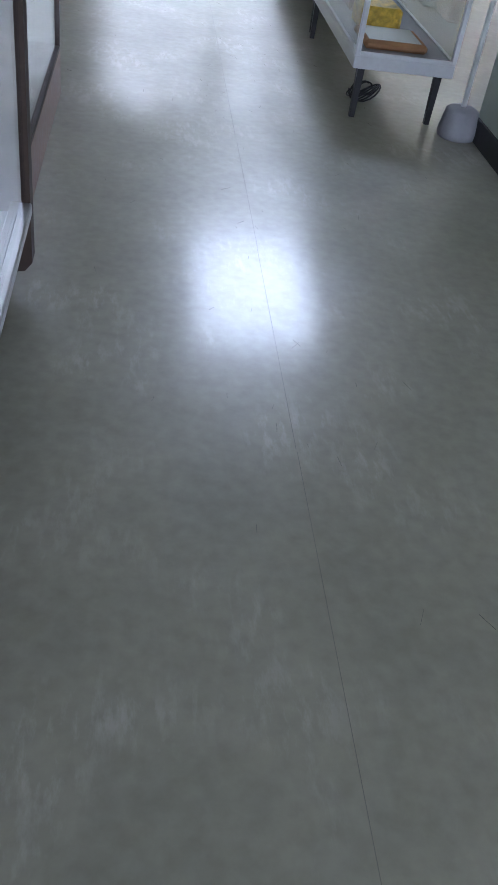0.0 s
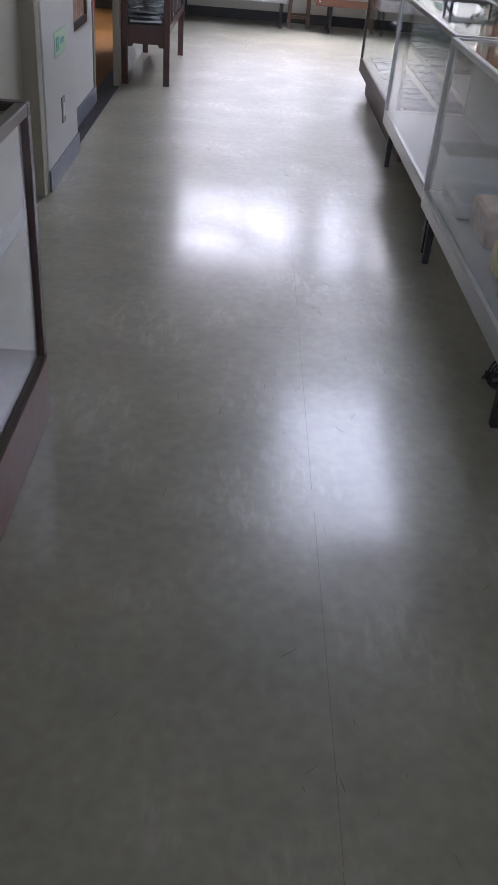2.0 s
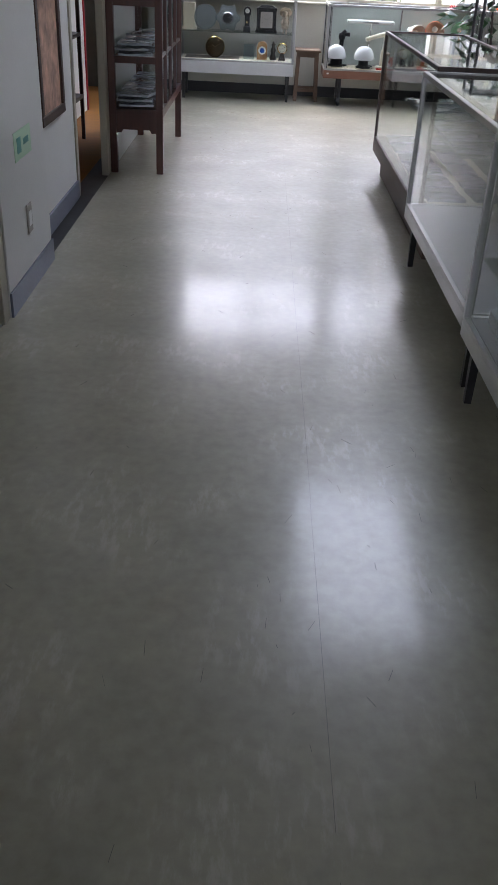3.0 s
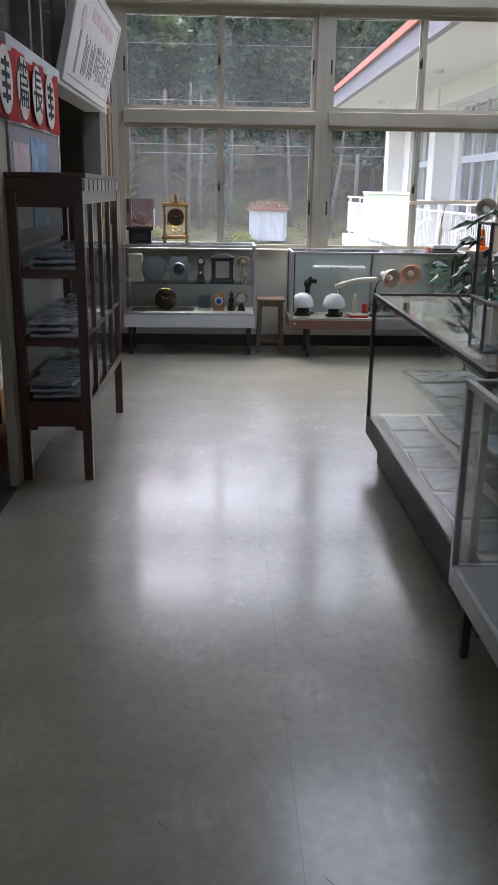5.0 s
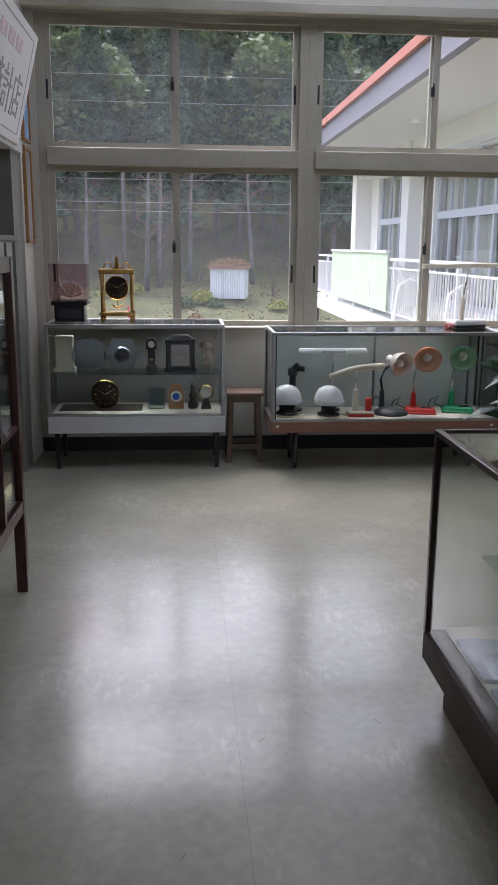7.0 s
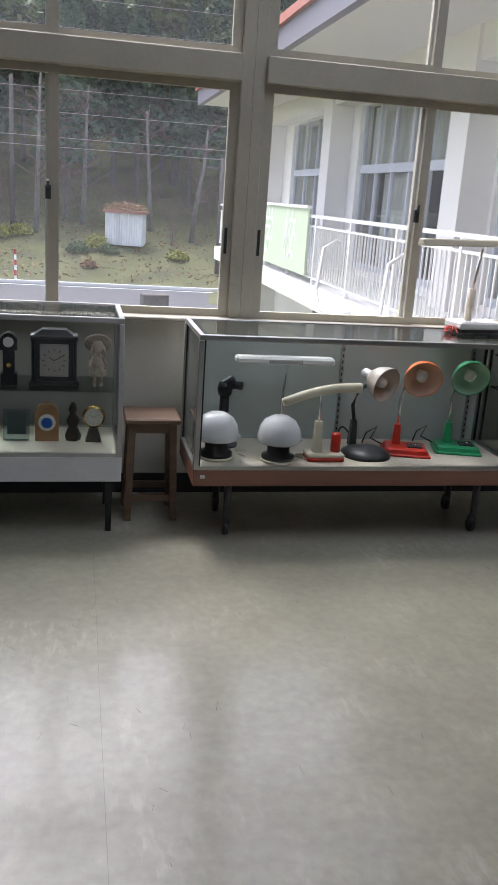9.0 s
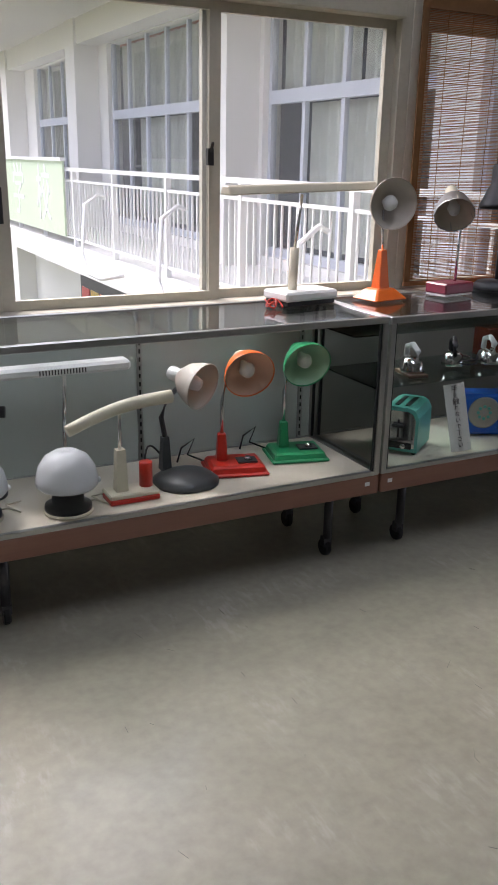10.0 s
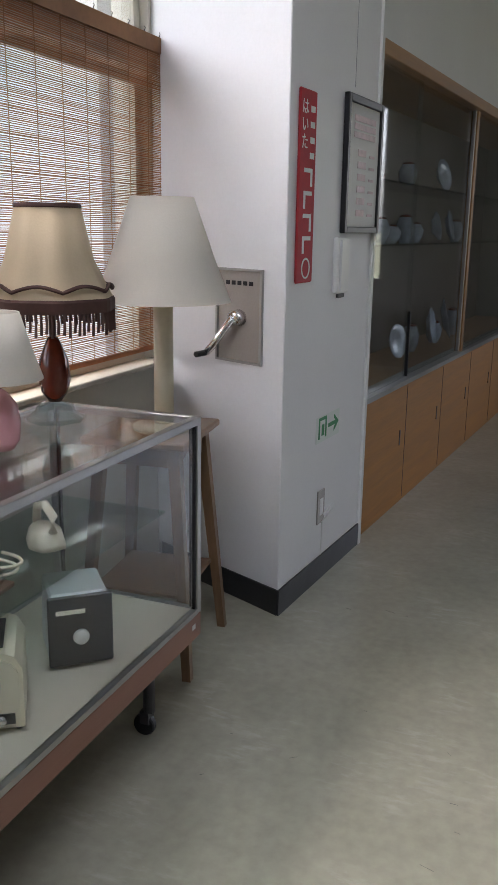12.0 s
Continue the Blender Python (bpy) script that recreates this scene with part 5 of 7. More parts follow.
protos = [tree("conifer_tree", 1), tree("conifer_tree", 2), tree("broadleaf_tree", 3), tree("broadleaf_tree", 4)]
rnd = random.Random(11)
spots = []
for row, (y, step, off) in enumerate(((69, 4.2, 0), (76, 4.0, 2), (84, 4.2, 1), (93, 4.6, 0), (104, 5.2, 2), (118, 5.0, 0), (72.5, 4.5, 1), (88, 4.0, 3), (98, 4.5, 2), (111, 5, 3), (126, 5, 1))):
    x = -30 + off
    while x < 34:
        spots.append((x + rnd.uniform(-1.2, 1.2), y + rnd.uniform(-2, 2), row))
        x += step
used = set()
for x, y, row in spots:
    k = rnd.choice((0, 1, 0, 2)) if row == 0 else rnd.choice((0, 1, 2, 3, 2, 3))
    s = rnd.uniform(0.8, 1.2) * (0.95 + 0.03 * min(row, 5))
    m = pose(x, y, ground_z(x, y), 0, 0, rnd.uniform(0, 360)) @ Matrix.Scale(s, 4)
    if k not in used:
        used.add(k)
        protos[k].matrix_basis = m
    else:
        c = copy_thing(protos[k], m)
        c.matrix_basis = m


def bare_shrub(seed, h):
    rnd = random.Random(seed)
    bm = bmesh.new()

    def grow(p, d, ln, r, depth):
        q = p + d * ln
        tube([p, p.lerp(q, 0.5) + Vector((rnd.uniform(-1, 1), rnd.uniform(-1, 1), 0)) * ln * 0.06, q], r, 4, bm, r * 0.6)
        if depth:
            for _ in range(rnd.choice((2, 3))):
                e = (d + Vector((rnd.uniform(-1, 1), rnd.uniform(-1, 1), rnd.uniform(-0.25, 0.6))) * 0.75).normalized()
                grow(q, e, ln * rnd.uniform(0.6, 0.85), r * 0.6, depth - 1)
    for _ in range(4):
        grow(Vector((rnd.uniform(-0.15, 0.15), rnd.uniform(-0.15, 0.15), -0.1)), Vector((rnd.uniform(-0.5, 0.5), rnd.uniform(-0.5, 0.5), 1)).normalized(), h * 0.33, 0.035, 4)
    return solid("bare_shrub", bm, M_TWIG, "leafless grey-brown shrub on the bank", "shrub", "", "bare shrubs")


shrubs = [bare_shrub(21, 3.2), bare_shrub(22, 4.2)]
rnd = random.Random(5)
for k in range(60):
    x, y = rnd.uniform(-16, 16), rnd.uniform(61.5, 70)
    if k == 1:
        x, y = 8.0, 61.5
    if k == 0:
        x, y = 6.2, 61
    m = pose(x, y, ground_z(x, y), 0, 0, rnd.uniform(0, 360)) @ Matrix.Scale(rnd.uniform(0.45, 0.95), 4)
    if k < 2:
        shrubs[k].matrix_basis = m
    else:
        copy_thing(shrubs[k % 2], m).matrix_basis = m


def pale_tree(x, y, h, lean, seed):
    rnd = random.Random(seed)
    o = root("leafless_tree", x, y, ground_z(x, y) - 0.2, rnd.uniform(0, 360), "leafless tree with a straight pale grey trunk at the wood's edge", "tree", "leafless trees")
    part("trunk", tube([(0, 0, 0), (lean * 0.3, 0.05, h * 0.35), (lean * 0.8, 0, h * 0.7), (lean, 0.1, h)], 0.19, 9, None, 0.05), M_PALEBARK, o, smooth=True)
    bm = bmesh.new()
    for k in range(26):
        f, a = rnd.uniform(0.22, 0.98), rnd.uniform(0, 6.283)
        ln, c = rnd.uniform(0.9, 2.6) * (1.15 - 0.5 * f), Vector((lean * f, 0, h * f))
        d = Vector((math.cos(a), math.sin(a), rnd.uniform(0.1, 0.7)))
        mid, tip = c + d * ln * 0.5 + Vector((0, 0, 0.1)), c + d * ln
        tube([c, mid, tip], 0.045, 5, bm, 0.012)
        for _ in range(4):
            e = Vector((rnd.uniform(-1, 1), rnd.uniform(-1, 1), rnd.uniform(-0.2, 0.9))) * ln * 0.35
            b = mid.lerp(tip, rnd.random())
            tube([b, b + e * 0.5 + Vector((0, 0, 0.04)), b + e], 0.014, 4, bm, 0.005)
    part("branches", bm, M_TWIG, o, "bare grey-brown branches")


M_PALEBARK = mat("pale_grey_bark", (0.17, 0.155, 0.14), 0.9, var=0.35, scale=1.5, fine=12, bump=0.4)
for k, (x, y, h, lean) in enumerate(((-1.9, 62.6, 9.5, 0.3), (-1.1, 63.4, 9.0, -0.5), (-5.9, 64, 8.0, 0.2), (-8.6, 63, 9.0, 0.4), (0.9, 65, 8.5, 0.3), (7.6, 62.5, 7.0, -0.8), (5.2, 64.5, 7.5, 0.5))):
    pale_tree(x, y, h, lean, 70 + k)


def low_bush(x, y, r, material, label, seed):
    def f(g):
        v = Vector((g.gauss(0, 1), g.gauss(0, 1), abs(g.gauss(0, 1)))).normalized() * r * g.uniform(0.4, 1.0)
        return v.x, v.y, v.z * 0.8
    me = leaf_cloud(700, f, 0.09, 0.8, seed)
    me.name = "low_bush"
    me.materials.append(material)
    o = tagged(new("low_bush", me), label, "bush", "bank bushes")
    o.matrix_basis = pose(x, y, ground_z(x, y))


M_YELLEAF = mat("yellow_green_leaf", (0.24, 0.24, 0.04), 0.6, var=0.5, random_tint=0.6, island=True, bump=0)
low_bush(1.6, 59.5, 0.9, M_YELLEAF, "yellow-green leafy bush beside the shed", 1)
low_bush(0.6, 58.8, 0.7, M_LEAF2, "dark green leafy bush on the bank", 2)
low_bush(2.4, 58.6, 0.6, M_LEAF2, "dark green leafy bush below the shed", 3)
low_bush(6.3, 58.3, 0.7, M_YELLEAF, "yellow-green tuft on the bank", 4)
low_bush(-4.2, 61, 1.0, M_YELLEAF, "yellow-leaved shrub at the wood's edge", 5)
low_bush(-2.8, 62, 0.9, M_YELLEAF, "pale yellow shrub under the trees", 6)
low_bush(1.2, 56.5, 0.5, M_DRYLEAF, "reddish dry bush on the grass bank", 7)
low_bush(3.4, 60.2, 1.2, M_DRYLEAF, "dry brown creeper heaped over the shed roof", 8)
bpy.data.objects["low_bush.007"].matrix_basis = pose(3.4, 60.5, 0.15, 0, 0, -12) @ Matrix.Diagonal((1.2, 0.9, 0.7, 1))
me = leaf_cloud(5000, lambda g: (lambda x, y: (x, y, ground_z(x, y) + 0.03))(g.uniform(-20, 20), g.uniform(54.5, 66)), 0.09, 0.15, 9)
me.name = "fallen_leaves"
me.materials.append(M_DRYLEAF)
tagged(new("fallen_leaves", me), "scattered fallen leaves on the grass bank", "leaves", "", "stuff")

# poles and wires
for x, y, h in ((8.4, 56.5, 6.5), (-3.3, 63.0, 9.0)):
    up = root("utility_pole", x, y, ground_z(x, y) - 0.2, 0, "grey concrete utility pole at the wood's edge", "utility pole", "poles")
    part("shaft", tube([(0, 0, 0), (0, 0, h)], 0.16, 12, None, 0.11), M_BARK, up, smooth=True)
    part("crossarm", box(-0.9, 0.9, -0.05, 0.05, h - 0.6, h - 0.5), M_BARK, up)
for k, z in enumerate((3.4, 3.9, 5.2, 6.4, 9.5, 11.0)):
    w = tube([(x, 57.5 + 0.2 * k, z + 0.00035 * (x - 5) ** 2) for x in np.linspace(-45, 45, 31)], 0.013, 5)
    solid("overhead_wire", w, M_STEELPLATE, "thin grey overhead wire across the trees", "wire", "", "wires")

# ---- the white wing with its balcony ----
GX, BX = 5.85, 4.30
wing = root("school_wing", 0, 0, 0, 0, "white two-storey wing with a balcony and broad eaves", "building")
OPEN = [(13.2, 14.7), (15.3, 18.6), (20.3, 24.6), (27.0, 30.0)]
edges = [12.1] + [v for o in OPEN for v in o] + [31.5]
for a, b in zip(edges[::2], edges[1::2]):
    part("wall", box(GX, GX + 0.25, a, b, -3.5, 3.75), M_STUCCO, wing)
for a, b in OPEN:
    part("wall", box(GX, GX + 0.25, a, b, -3.5, 0.25), M_STUCCO, wing)
    part("wall", box(GX, GX + 0.25, a, b, 3.30, 3.75), M_STUCCO, wing)
part("wall", box(GX + 0.25, 14.0, 31.25, 31.5, -3.5, 3.75), M_STUCCO, wing)
# plain wall behind the windows, coloured dark to read as unlit rooms
part("back_wall", box(GX + 2.2, GX + 2.4, 12.1, 31.25, -3.5, 3.75), M_ROOMSHADE, wing)
for y in (12.25, 18.7, 25.1, 30.9):
    part("column", box(GX - 0.45, GX - 0.002, y, y + 0.6, -3.5, 3.75), M_STUCCO, wing)
for a, b in ((12.85, 18.7), (19.3, 25.1), (25.7, 30.9)):
    part("beam", box(GX - 0.40, GX - 0.004, a, b, 3.32, 3.75), M_STUCCO, wing)
part("balcony_slab", box(BX - 0.12, GX, 12.1, 31.4, -0.22, 0.12), M_STUCCO, wing)
part("soffit", box(3.75, GX + 0.25, 12.1, 31.9, 3.75, 3.80), M_SOFFIT, wing)
part("fascia", box(3.62, 3.75, 12.1, 32.0, 3.74, 4.10), M_FASCIA, wing, "purple-grey fascia")
part("roof", rings([[(3.55, 12.1, 4.10), (3.55, 12.1, 4.24), (10.0, 12.1, 6.2), (14, 12.1, 4.2)], [(3.55, 32.1, 4.10), (3.55, 32.1, 4.24), (10.0, 32.1, 6.2), (14, 32.1, 4.2)]]), M_ROOFRED, wing, "red sheet roof")
for y in (13.5, 16.4, 22.2, 28.5):
    part("soffit_vent", lathe([(0.09, 0), (0.09, 0.06)], 14, Matrix.Translation((4.7, y, 3.69))), M_SOFFIT, wing)
for a, b in OPEN:
    wn_ = part("window_frame", box(GX + 0.08, GX + 0.16, a, a + 0.07, 0.25, 3.30), M_WFRAME, wing)
    part("stile", box(GX + 0.08, GX + 0.16, b - 0.07, b, 0.25, 3.30), M_WFRAME, wn_)
    part("transom", box(GX + 0.06, GX + 0.17, a + 0.07, b - 0.07, 2.05, 2.20), M_WFRAME, wn_)
    part("rail", box(GX + 0.08, GX + 0.16, a + 0.07, b - 0.07, 0.25, 0.36), M_WFRAME, wn_)
    k = max(2, round((b - a) / 0.9))
    for i in range(1, k):
        yy = a + (b - a) * i / k
        part("mullion", box(GX + 0.09, GX + 0.15, yy - 0.035, yy + 0.035, 0.36, 3.30), M_WFRAME, wn_)
    part("pane", box(GX + 0.118, GX + 0.122, a + 0.07, b - 0.07, 0.36, 3.30), M_GLASS, wn_)
    for lo, hi, spans in ((0.4, 2.05, ((0.28, 0.78),)), (2.2, 3.28, ((0.02, 0.46), (0.5, 0.98)))):
        for s0, s1 in spans:
            ya, yb = a + (b - a) * s0, a + (b - a) * s1
            m_ = 44
            bm = bmesh.new()
            top = [[bm.verts.new((GX + 0.30 + 0.035 * math.sin(i * 1.25), ya + (yb - ya) * i / m_, z)) for i in range(m_ + 1)] for z in (lo, hi)]
            for i in range(m_):
                bm.faces.new((top[0][i], top[0][i + 1], top[1][i + 1], top[1][i]))
            part("curtain", bm, M_CURTAIN, wn_, "pale pleated curtain", smooth=True)
# balcony rail
br = root("balcony_rail", BX, 0, 0.12, 0, "white painted steel balcony railing with upright bars", "railing")
part("top_rail", box(-0.03, 0.03, 12.2, 31.3, 1.08, 1.13), M_RAIL, br)
part("mid_rail", box(-0.02, 0.02, 12.2, 31.3, 0.93, 0.96), M_RAIL, br)
part("bottom_rail", box(-0.02, 0.02, 12.2, 31.3, 0.10, 0.13), M_RAIL, br)
for k in range(11):
    part("post", box(-0.03, 0.03, 12.3 + 1.85 * k, 12.36 + 1.85 * k, 0, 1.08), M_RAIL, br)
bar = box(-0.009, 0.009, -0.009, 0.009, 0.13, 0.93)
proto = part("bar", bar, M_RAIL, br)
proto.location.y = 12.45
for k in range(1, 148):
    c = proto.copy()
    scene.collection.objects.link(c)
    c.location.y = 12.45 + 0.128 * k
for k, y in enumerate((14.4, 17.2, 19.9)):
    hl = root("escape_ladder_hoop", BX - 0.06, y, 0.12, 0, "white bent pipe hoop on the outside of the railing", "pipe hoop", "rail hoops")
    part("pipe", tube([(-0.02, 0.0, 0.78), (-0.10, 0.0, 0.82), (-0.30, -0.05, 0.70), (-0.42, -0.25, 0.1), (-0.42, -0.45, -0.12), (-0.40, -0.95, -0.14), (-0.12, -1.0, -0.10)], 0.024, 8), M_RAIL, hl, smooth=True)
gp = root("school_banner_panel", BX - 0.05, 21.9, 0.12, 0, "pale green board with white lettering on the railing", "sign board")
M_SIGNGREEN = mat("faded_green_board", (0.58, 0.69, 0.50), 0.6, var=0.1)
part("board", box(-0.03, 0.0, 0.0, 6.0, 0.12, 1.22), M_SIGNGREEN, gp)
part("cap", box(-0.06, 0.02, 0.0, 6.0, 1.22, 1.27), M_RAIL, gp)
tw = Matrix(((0, 0, -1), (-1, 0, 0), (0, 1, 0))).to_4x4()
text_part("lettering", "校", 0.95, Matrix.Translation((-0.032, 1.2, 0.65)) @ tw, M_RAIL, gp, 0.004)
text_part("lettering", "学", 0.95, Matrix.Translation((-0.032, 3.0, 0.65)) @ tw, M_RAIL, gp, 0.004)
# brown tiled roof and wall seen through the blind
lb = root("tiled_annex", 0, 0, 0, 0, "low annex with a brown tiled roof below the balcony", "building")
part("roof", frustum(2.6, 4.1, 14.0, 18.0, -0.9, 3.2, 3.6, 14.3, 17.7, -0.2), M_TERRA, lb)
part("wall", box(2.8, 4.0, 14.2, 17.8, -3.5, -0.9), M_STUCCO, lb)
mu = root("mural_board", 5.2, 21.2, -2.6, 0, "dark board with coloured panels under the balcony", "board")
part("panel", box(0, 0.05, 0, 3.4, 0, 2.0), M_BLACKPL, mu)
for k in range(6):
    part("coloured_panel", box(-0.01, 0.0, 0.1 + 0.55 * k, 0.55 + 0.55 * k, 0.3 + 0.2 * (k % 3), 1.7), (M_ORANGE, M_BOXYEL, M_RED)[k % 3], mu)

# ---- reed blinds ----
def reed_blind(x0, x1, z0, z1):
    r = root("reed_blind", (x0 + x1) / 2, WY - 0.035, 0, 0, "brown bamboo reed blind hanging over the window", "blind", "reed blinds")
    h = (x1 - x0) / 2
    bm = bmesh.new()
    rnd = random.Random(int(x0 * 10))
    z = z0 + 0.03
    while z < z1 - 0.03:
        q = rnd.uniform(-0.0006, 0.0006)
        thick = 0.0027 + rnd.random() ** 4 * 0.0028
        box(-h + 0.03, h - 0.03, q - 0.0012, q + 0.0012, z, z + thick, bm)
        z += thick + 0.0030 + rnd.uniform(-0.0012, 0.0010)
    reeds = tagged(part("reeds", bm, M_REED, r), "", "", "", "stuff")
    part("valance", box(-h + 0.03, h - 0.03, -0.006, 0.004, z1 - 0.055, z1), M_BLINDEDGE, r, "brown doubled heading")
    part("bottom_bar", box(-h, h, -0.007, 0.005, z0 + 0.014, z0 + 0.03), M_REED, r, "reed bottom bar")
    for s in (-1, 1):
        part("edge_tape", box(s * h - (0.03 if s > 0 else 0), s * h + (0.03 if s < 0 else 0), -0.005, 0.004, z0 + 0.03, z1), M_BLINDEDGE, r)
    for k in range(1, 8):
        xx = -h + 2 * h * k / 8
        part("string", box(xx - 0.0013, xx + 0.0013, -0.005, -0.003, z0 + 0.03, z1 - 0.055), M_BLINDEDGE, r)
    for k in range(10):
        xx = -h + 0.04 + (2 * h - 0.08) * k / 9
        part("hook", tube([(xx, 0, z1 - 0.004), (xx, -0.006, z1 + 0.012), (xx + 0.005, 0.0, z1 + 0.018)], 0.0018, 5), M_DARKMETAL, r)


reed_blind(2.94, 3.945, 0.89, 2.04)
reed_blind(3.955, 5.04, 0.92, 2.07)


# ---- lamps, clocks and appliances ----
def aim(p, d):
    """A pose at p whose z axis points along d."""
    return Matrix.Translation(p) @ Vector(d).to_track_quat("Z", "Y").to_matrix().to_4x4()


def cone_head(parent, p, d, r, ln, m_out, m_in, m_cap, flutes=0):
    """A bell reflector that opens along d, with a socket cap behind and a bulb inside."""
    m = aim(p, d)
    fl_ = 0.03 if flutes else 0.0
    h = part("reflector", lathe([(0.3 * r, -ln), (0.42 * r, -ln * 0.92), (0.75 * r, -ln * 0.62), (0.94 * r, -ln * 0.25), (r, 0), (r * 1.03, 0.003), (r * 1.02, 0.006)], 32, m, cap=False, flute=fl_, lobes=flutes), m_out, parent, smooth=True)
    part("inner_face", lathe([(0.985 * r, 0.002), (0.92 * r, -ln * 0.25), (0.72 * r, -ln * 0.60), (0.38 * r, -ln * 0.9), (0.001, -ln * 0.92)], 32, m, cap=False), m_in, h, smooth=True)
    part("socket_cap", lathe([(0.30 * r, -ln * 0.94), (0.31 * r, -ln * 1.35), (0.26 * r, -ln * 1.42), (0.001, -ln * 1.43)], 20, m, cap=False), m_cap, h, smooth=True)
    part("bulb", lathe([(0.12 * r, -ln * 0.9), (0.2 * r, -ln * 0.6), (0.32 * r, -ln * 0.35), (0.25 * r, -ln * 0.12), (0.001, -ln * 0.05)], 18, m, cap=False), M_WHITEPL, h, "frosted bulb", smooth=True)
    return h


ZB = 0.347
FRONT = Vector((-0.25, -1, -0.30))
# two mushroom lamps
for x, y in ((1.03, 11.26), (1.30, 11.215)):
    o = root("dome_lamp", x, y, ZB, 0, "white half-globe table lamp on a black drum base", "lamp", "dome lamps")
    part("foot", lathe([(0.076, 0), (0.078, 0.006), (0.074, 0.012)], 30), M_CREAMPL, o, smooth=True)
    part("drum", lathe([(0.074, 0.012), (0.073, 0.026), (0.05, 0.034), (0.048, 0.10)], 30), M_BLACKPL, o, smooth=True)
    part("dome", lathe([(0.088, 0.085), (0.096, 0.095), (0.096, 0.115), (0.088, 0.15), (0.068, 0.182), (0.038, 0.20), (0.02, 0.204), (0.016, 0.20)], 34), M_MILK, o, smooth=True)
    part("switch_knob", lathe([(0.008, 0), (0.01, 0.006), (0.005, 0.012)], 10, aim((0.09, -0.02, 0.10), (1, -0.3, 0))), M_WHITEPL, o, smooth=True)
    part("cord", tube([(0.06, 0.03, 0.01), (0.10, 0.05, 0.004), (0.13, 0.0, 0.004), (0.10, 0.08, 0.004), (0.15, 0.09, 0.004)], 0.003, 6), M_CREAMPL, o, smooth=True)
o = root("viewer_lamp", 1.09, 11.45, ZB, 0, "black twin-barrel viewer on a short post", "lamp")
part("post", tube([(0, 0, 0), (0, 0, 0.24)], 0.022, 12), M_BLACKPL, o, smooth=True)
part("base_plate", lathe([(0.07, 0), (0.07, 0.01)], 20), M_BLACKPL, o)
part("head", lathe([(0.03, -0.03), (0.036, 0.0), (0.03, 0.03)], 16, aim((0, 0, 0.265), (0, 0, 1))), M_BLACKPL, o, smooth=True)
part("barrel", tube([(0.0, 0, 0.285), (0.075, -0.03, 0.285)], 0.016, 12, None, 0.020), M_BLACKPL, o, smooth=True)
part("barrel", tube([(-0.02, 0, 0.265), (0.03, -0.03, 0.32)], 0.017, 12), M_BLACKPL, o, smooth=True)
# fluorescent lamp at the back
o = root("fluorescent_desk_lamp", 1.36, 11.45, ZB, 0, "white fluorescent desk lamp on a chrome stem", "lamp")
part("lamp_bar", box(-0.23, 0.23, -0.035, 0.035, 0.385, 0.42), M_WHITEPL, o, bevel=0.010)
for k in range(16):
    part("vent_slot", box(-0.08 + 0.010 * k, -0.076 + 0.010 * k, -0.0358, -0.035, 0.392, 0.408), M_GREYPL, o)
part("stem", tube([(0, 0, 0.0), (0, 0, 0.2), (0.01, 0, 0.385)], 0.007, 8), M_CHROME, o, smooth=True)
part("foot", lathe([(0.06, 0), (0.055, 0.012), (0.012, 0.016)], 20), M_GREYPL, o, smooth=True)
# cream arm lamp with red tray
o = root("arm_lamp", 1.515, 11.235, ZB, 0, "cream arm lamp on a red and cream tray base", "lamp")
part("tray", box(-0.085, 0.085, -0.045, 0.045, 0, 0.018), M_RED, o, "red lower tray", bevel=0.004)
part("deck", box(-0.085, 0.085, -0.045, 0.045, 0.018, 0.034), M_CREAMPL, o, bevel=0.004)
part("column", frustum(-0.055, -0.015, -0.018, 0.018, 0.034, -0.050, -0.020, -0.014, 0.014, 0.175), M_CREAMPL, o)
part("stem", tube([(-0.035, 0, 0.175), (-0.032, 0, 0.29)], 0.006, 8), M_CHROME, o, smooth=True)
part("arm", tube(arc((-0.21, -0.03, 0.265), (0.15, 0.02, 0.325), (0, 0, 0.02), 10), 0.019, 10, None, 0.022), M_CREAMPL, o, smooth=True)
part("canister", lathe([(0.022, 0.034), (0.022, 0.115), (0.020, 0.118)], 18, Matrix.Translation((0.055, 0.01, 0))), M_RED, o, "red canister", smooth=True)
# grey bell lamp
o = root("bell_desk_lamp", 1.72, 11.36, ZB, 0, "charcoal desk lamp with a beige bell head", "lamp")
part("base", rings([[(0.10 * s * math.cos(a) + (0.03 if math.cos(a) > 0 else 0), -0.06 + 0.11 * s * math.sin(a), z) for a in np.linspace(0, 6.283, 25)[:-1]] for s, z in ((1, 0), (1, 0.012), (0.75, 0.03), (0.3, 0.045))]), M_GREYPL, o, smooth=True)
part("column", frustum(-0.05, -0.015, -0.01, 0.03, 0.03, -0.045, -0.02, 0.0, 0.02, 0.15), M_GREYPL, o)
part("neck", tube([(-0.032, 0.01, 0.15), (-0.045, 0.01, 0.22), (-0.02, 0.01, 0.29), (0.03, 0.02, 0.32)], 0.009, 10), M_BLACKPL, o, smooth=True)
cone_head(o, (0.09, -0.03, 0.325), (0.55, -1, -0.25), 0.082, 0.10, M_BEIGELAMP, M_INNERW, M_WHITEPL)
part("cord", tube(arc((-0.09, 0.07, 0.004), (-0.02, 0.09, 0.06), (0.0, 0.04, 0.05), 8), 0.004, 6), M_BLACKPL, o, smooth=True)
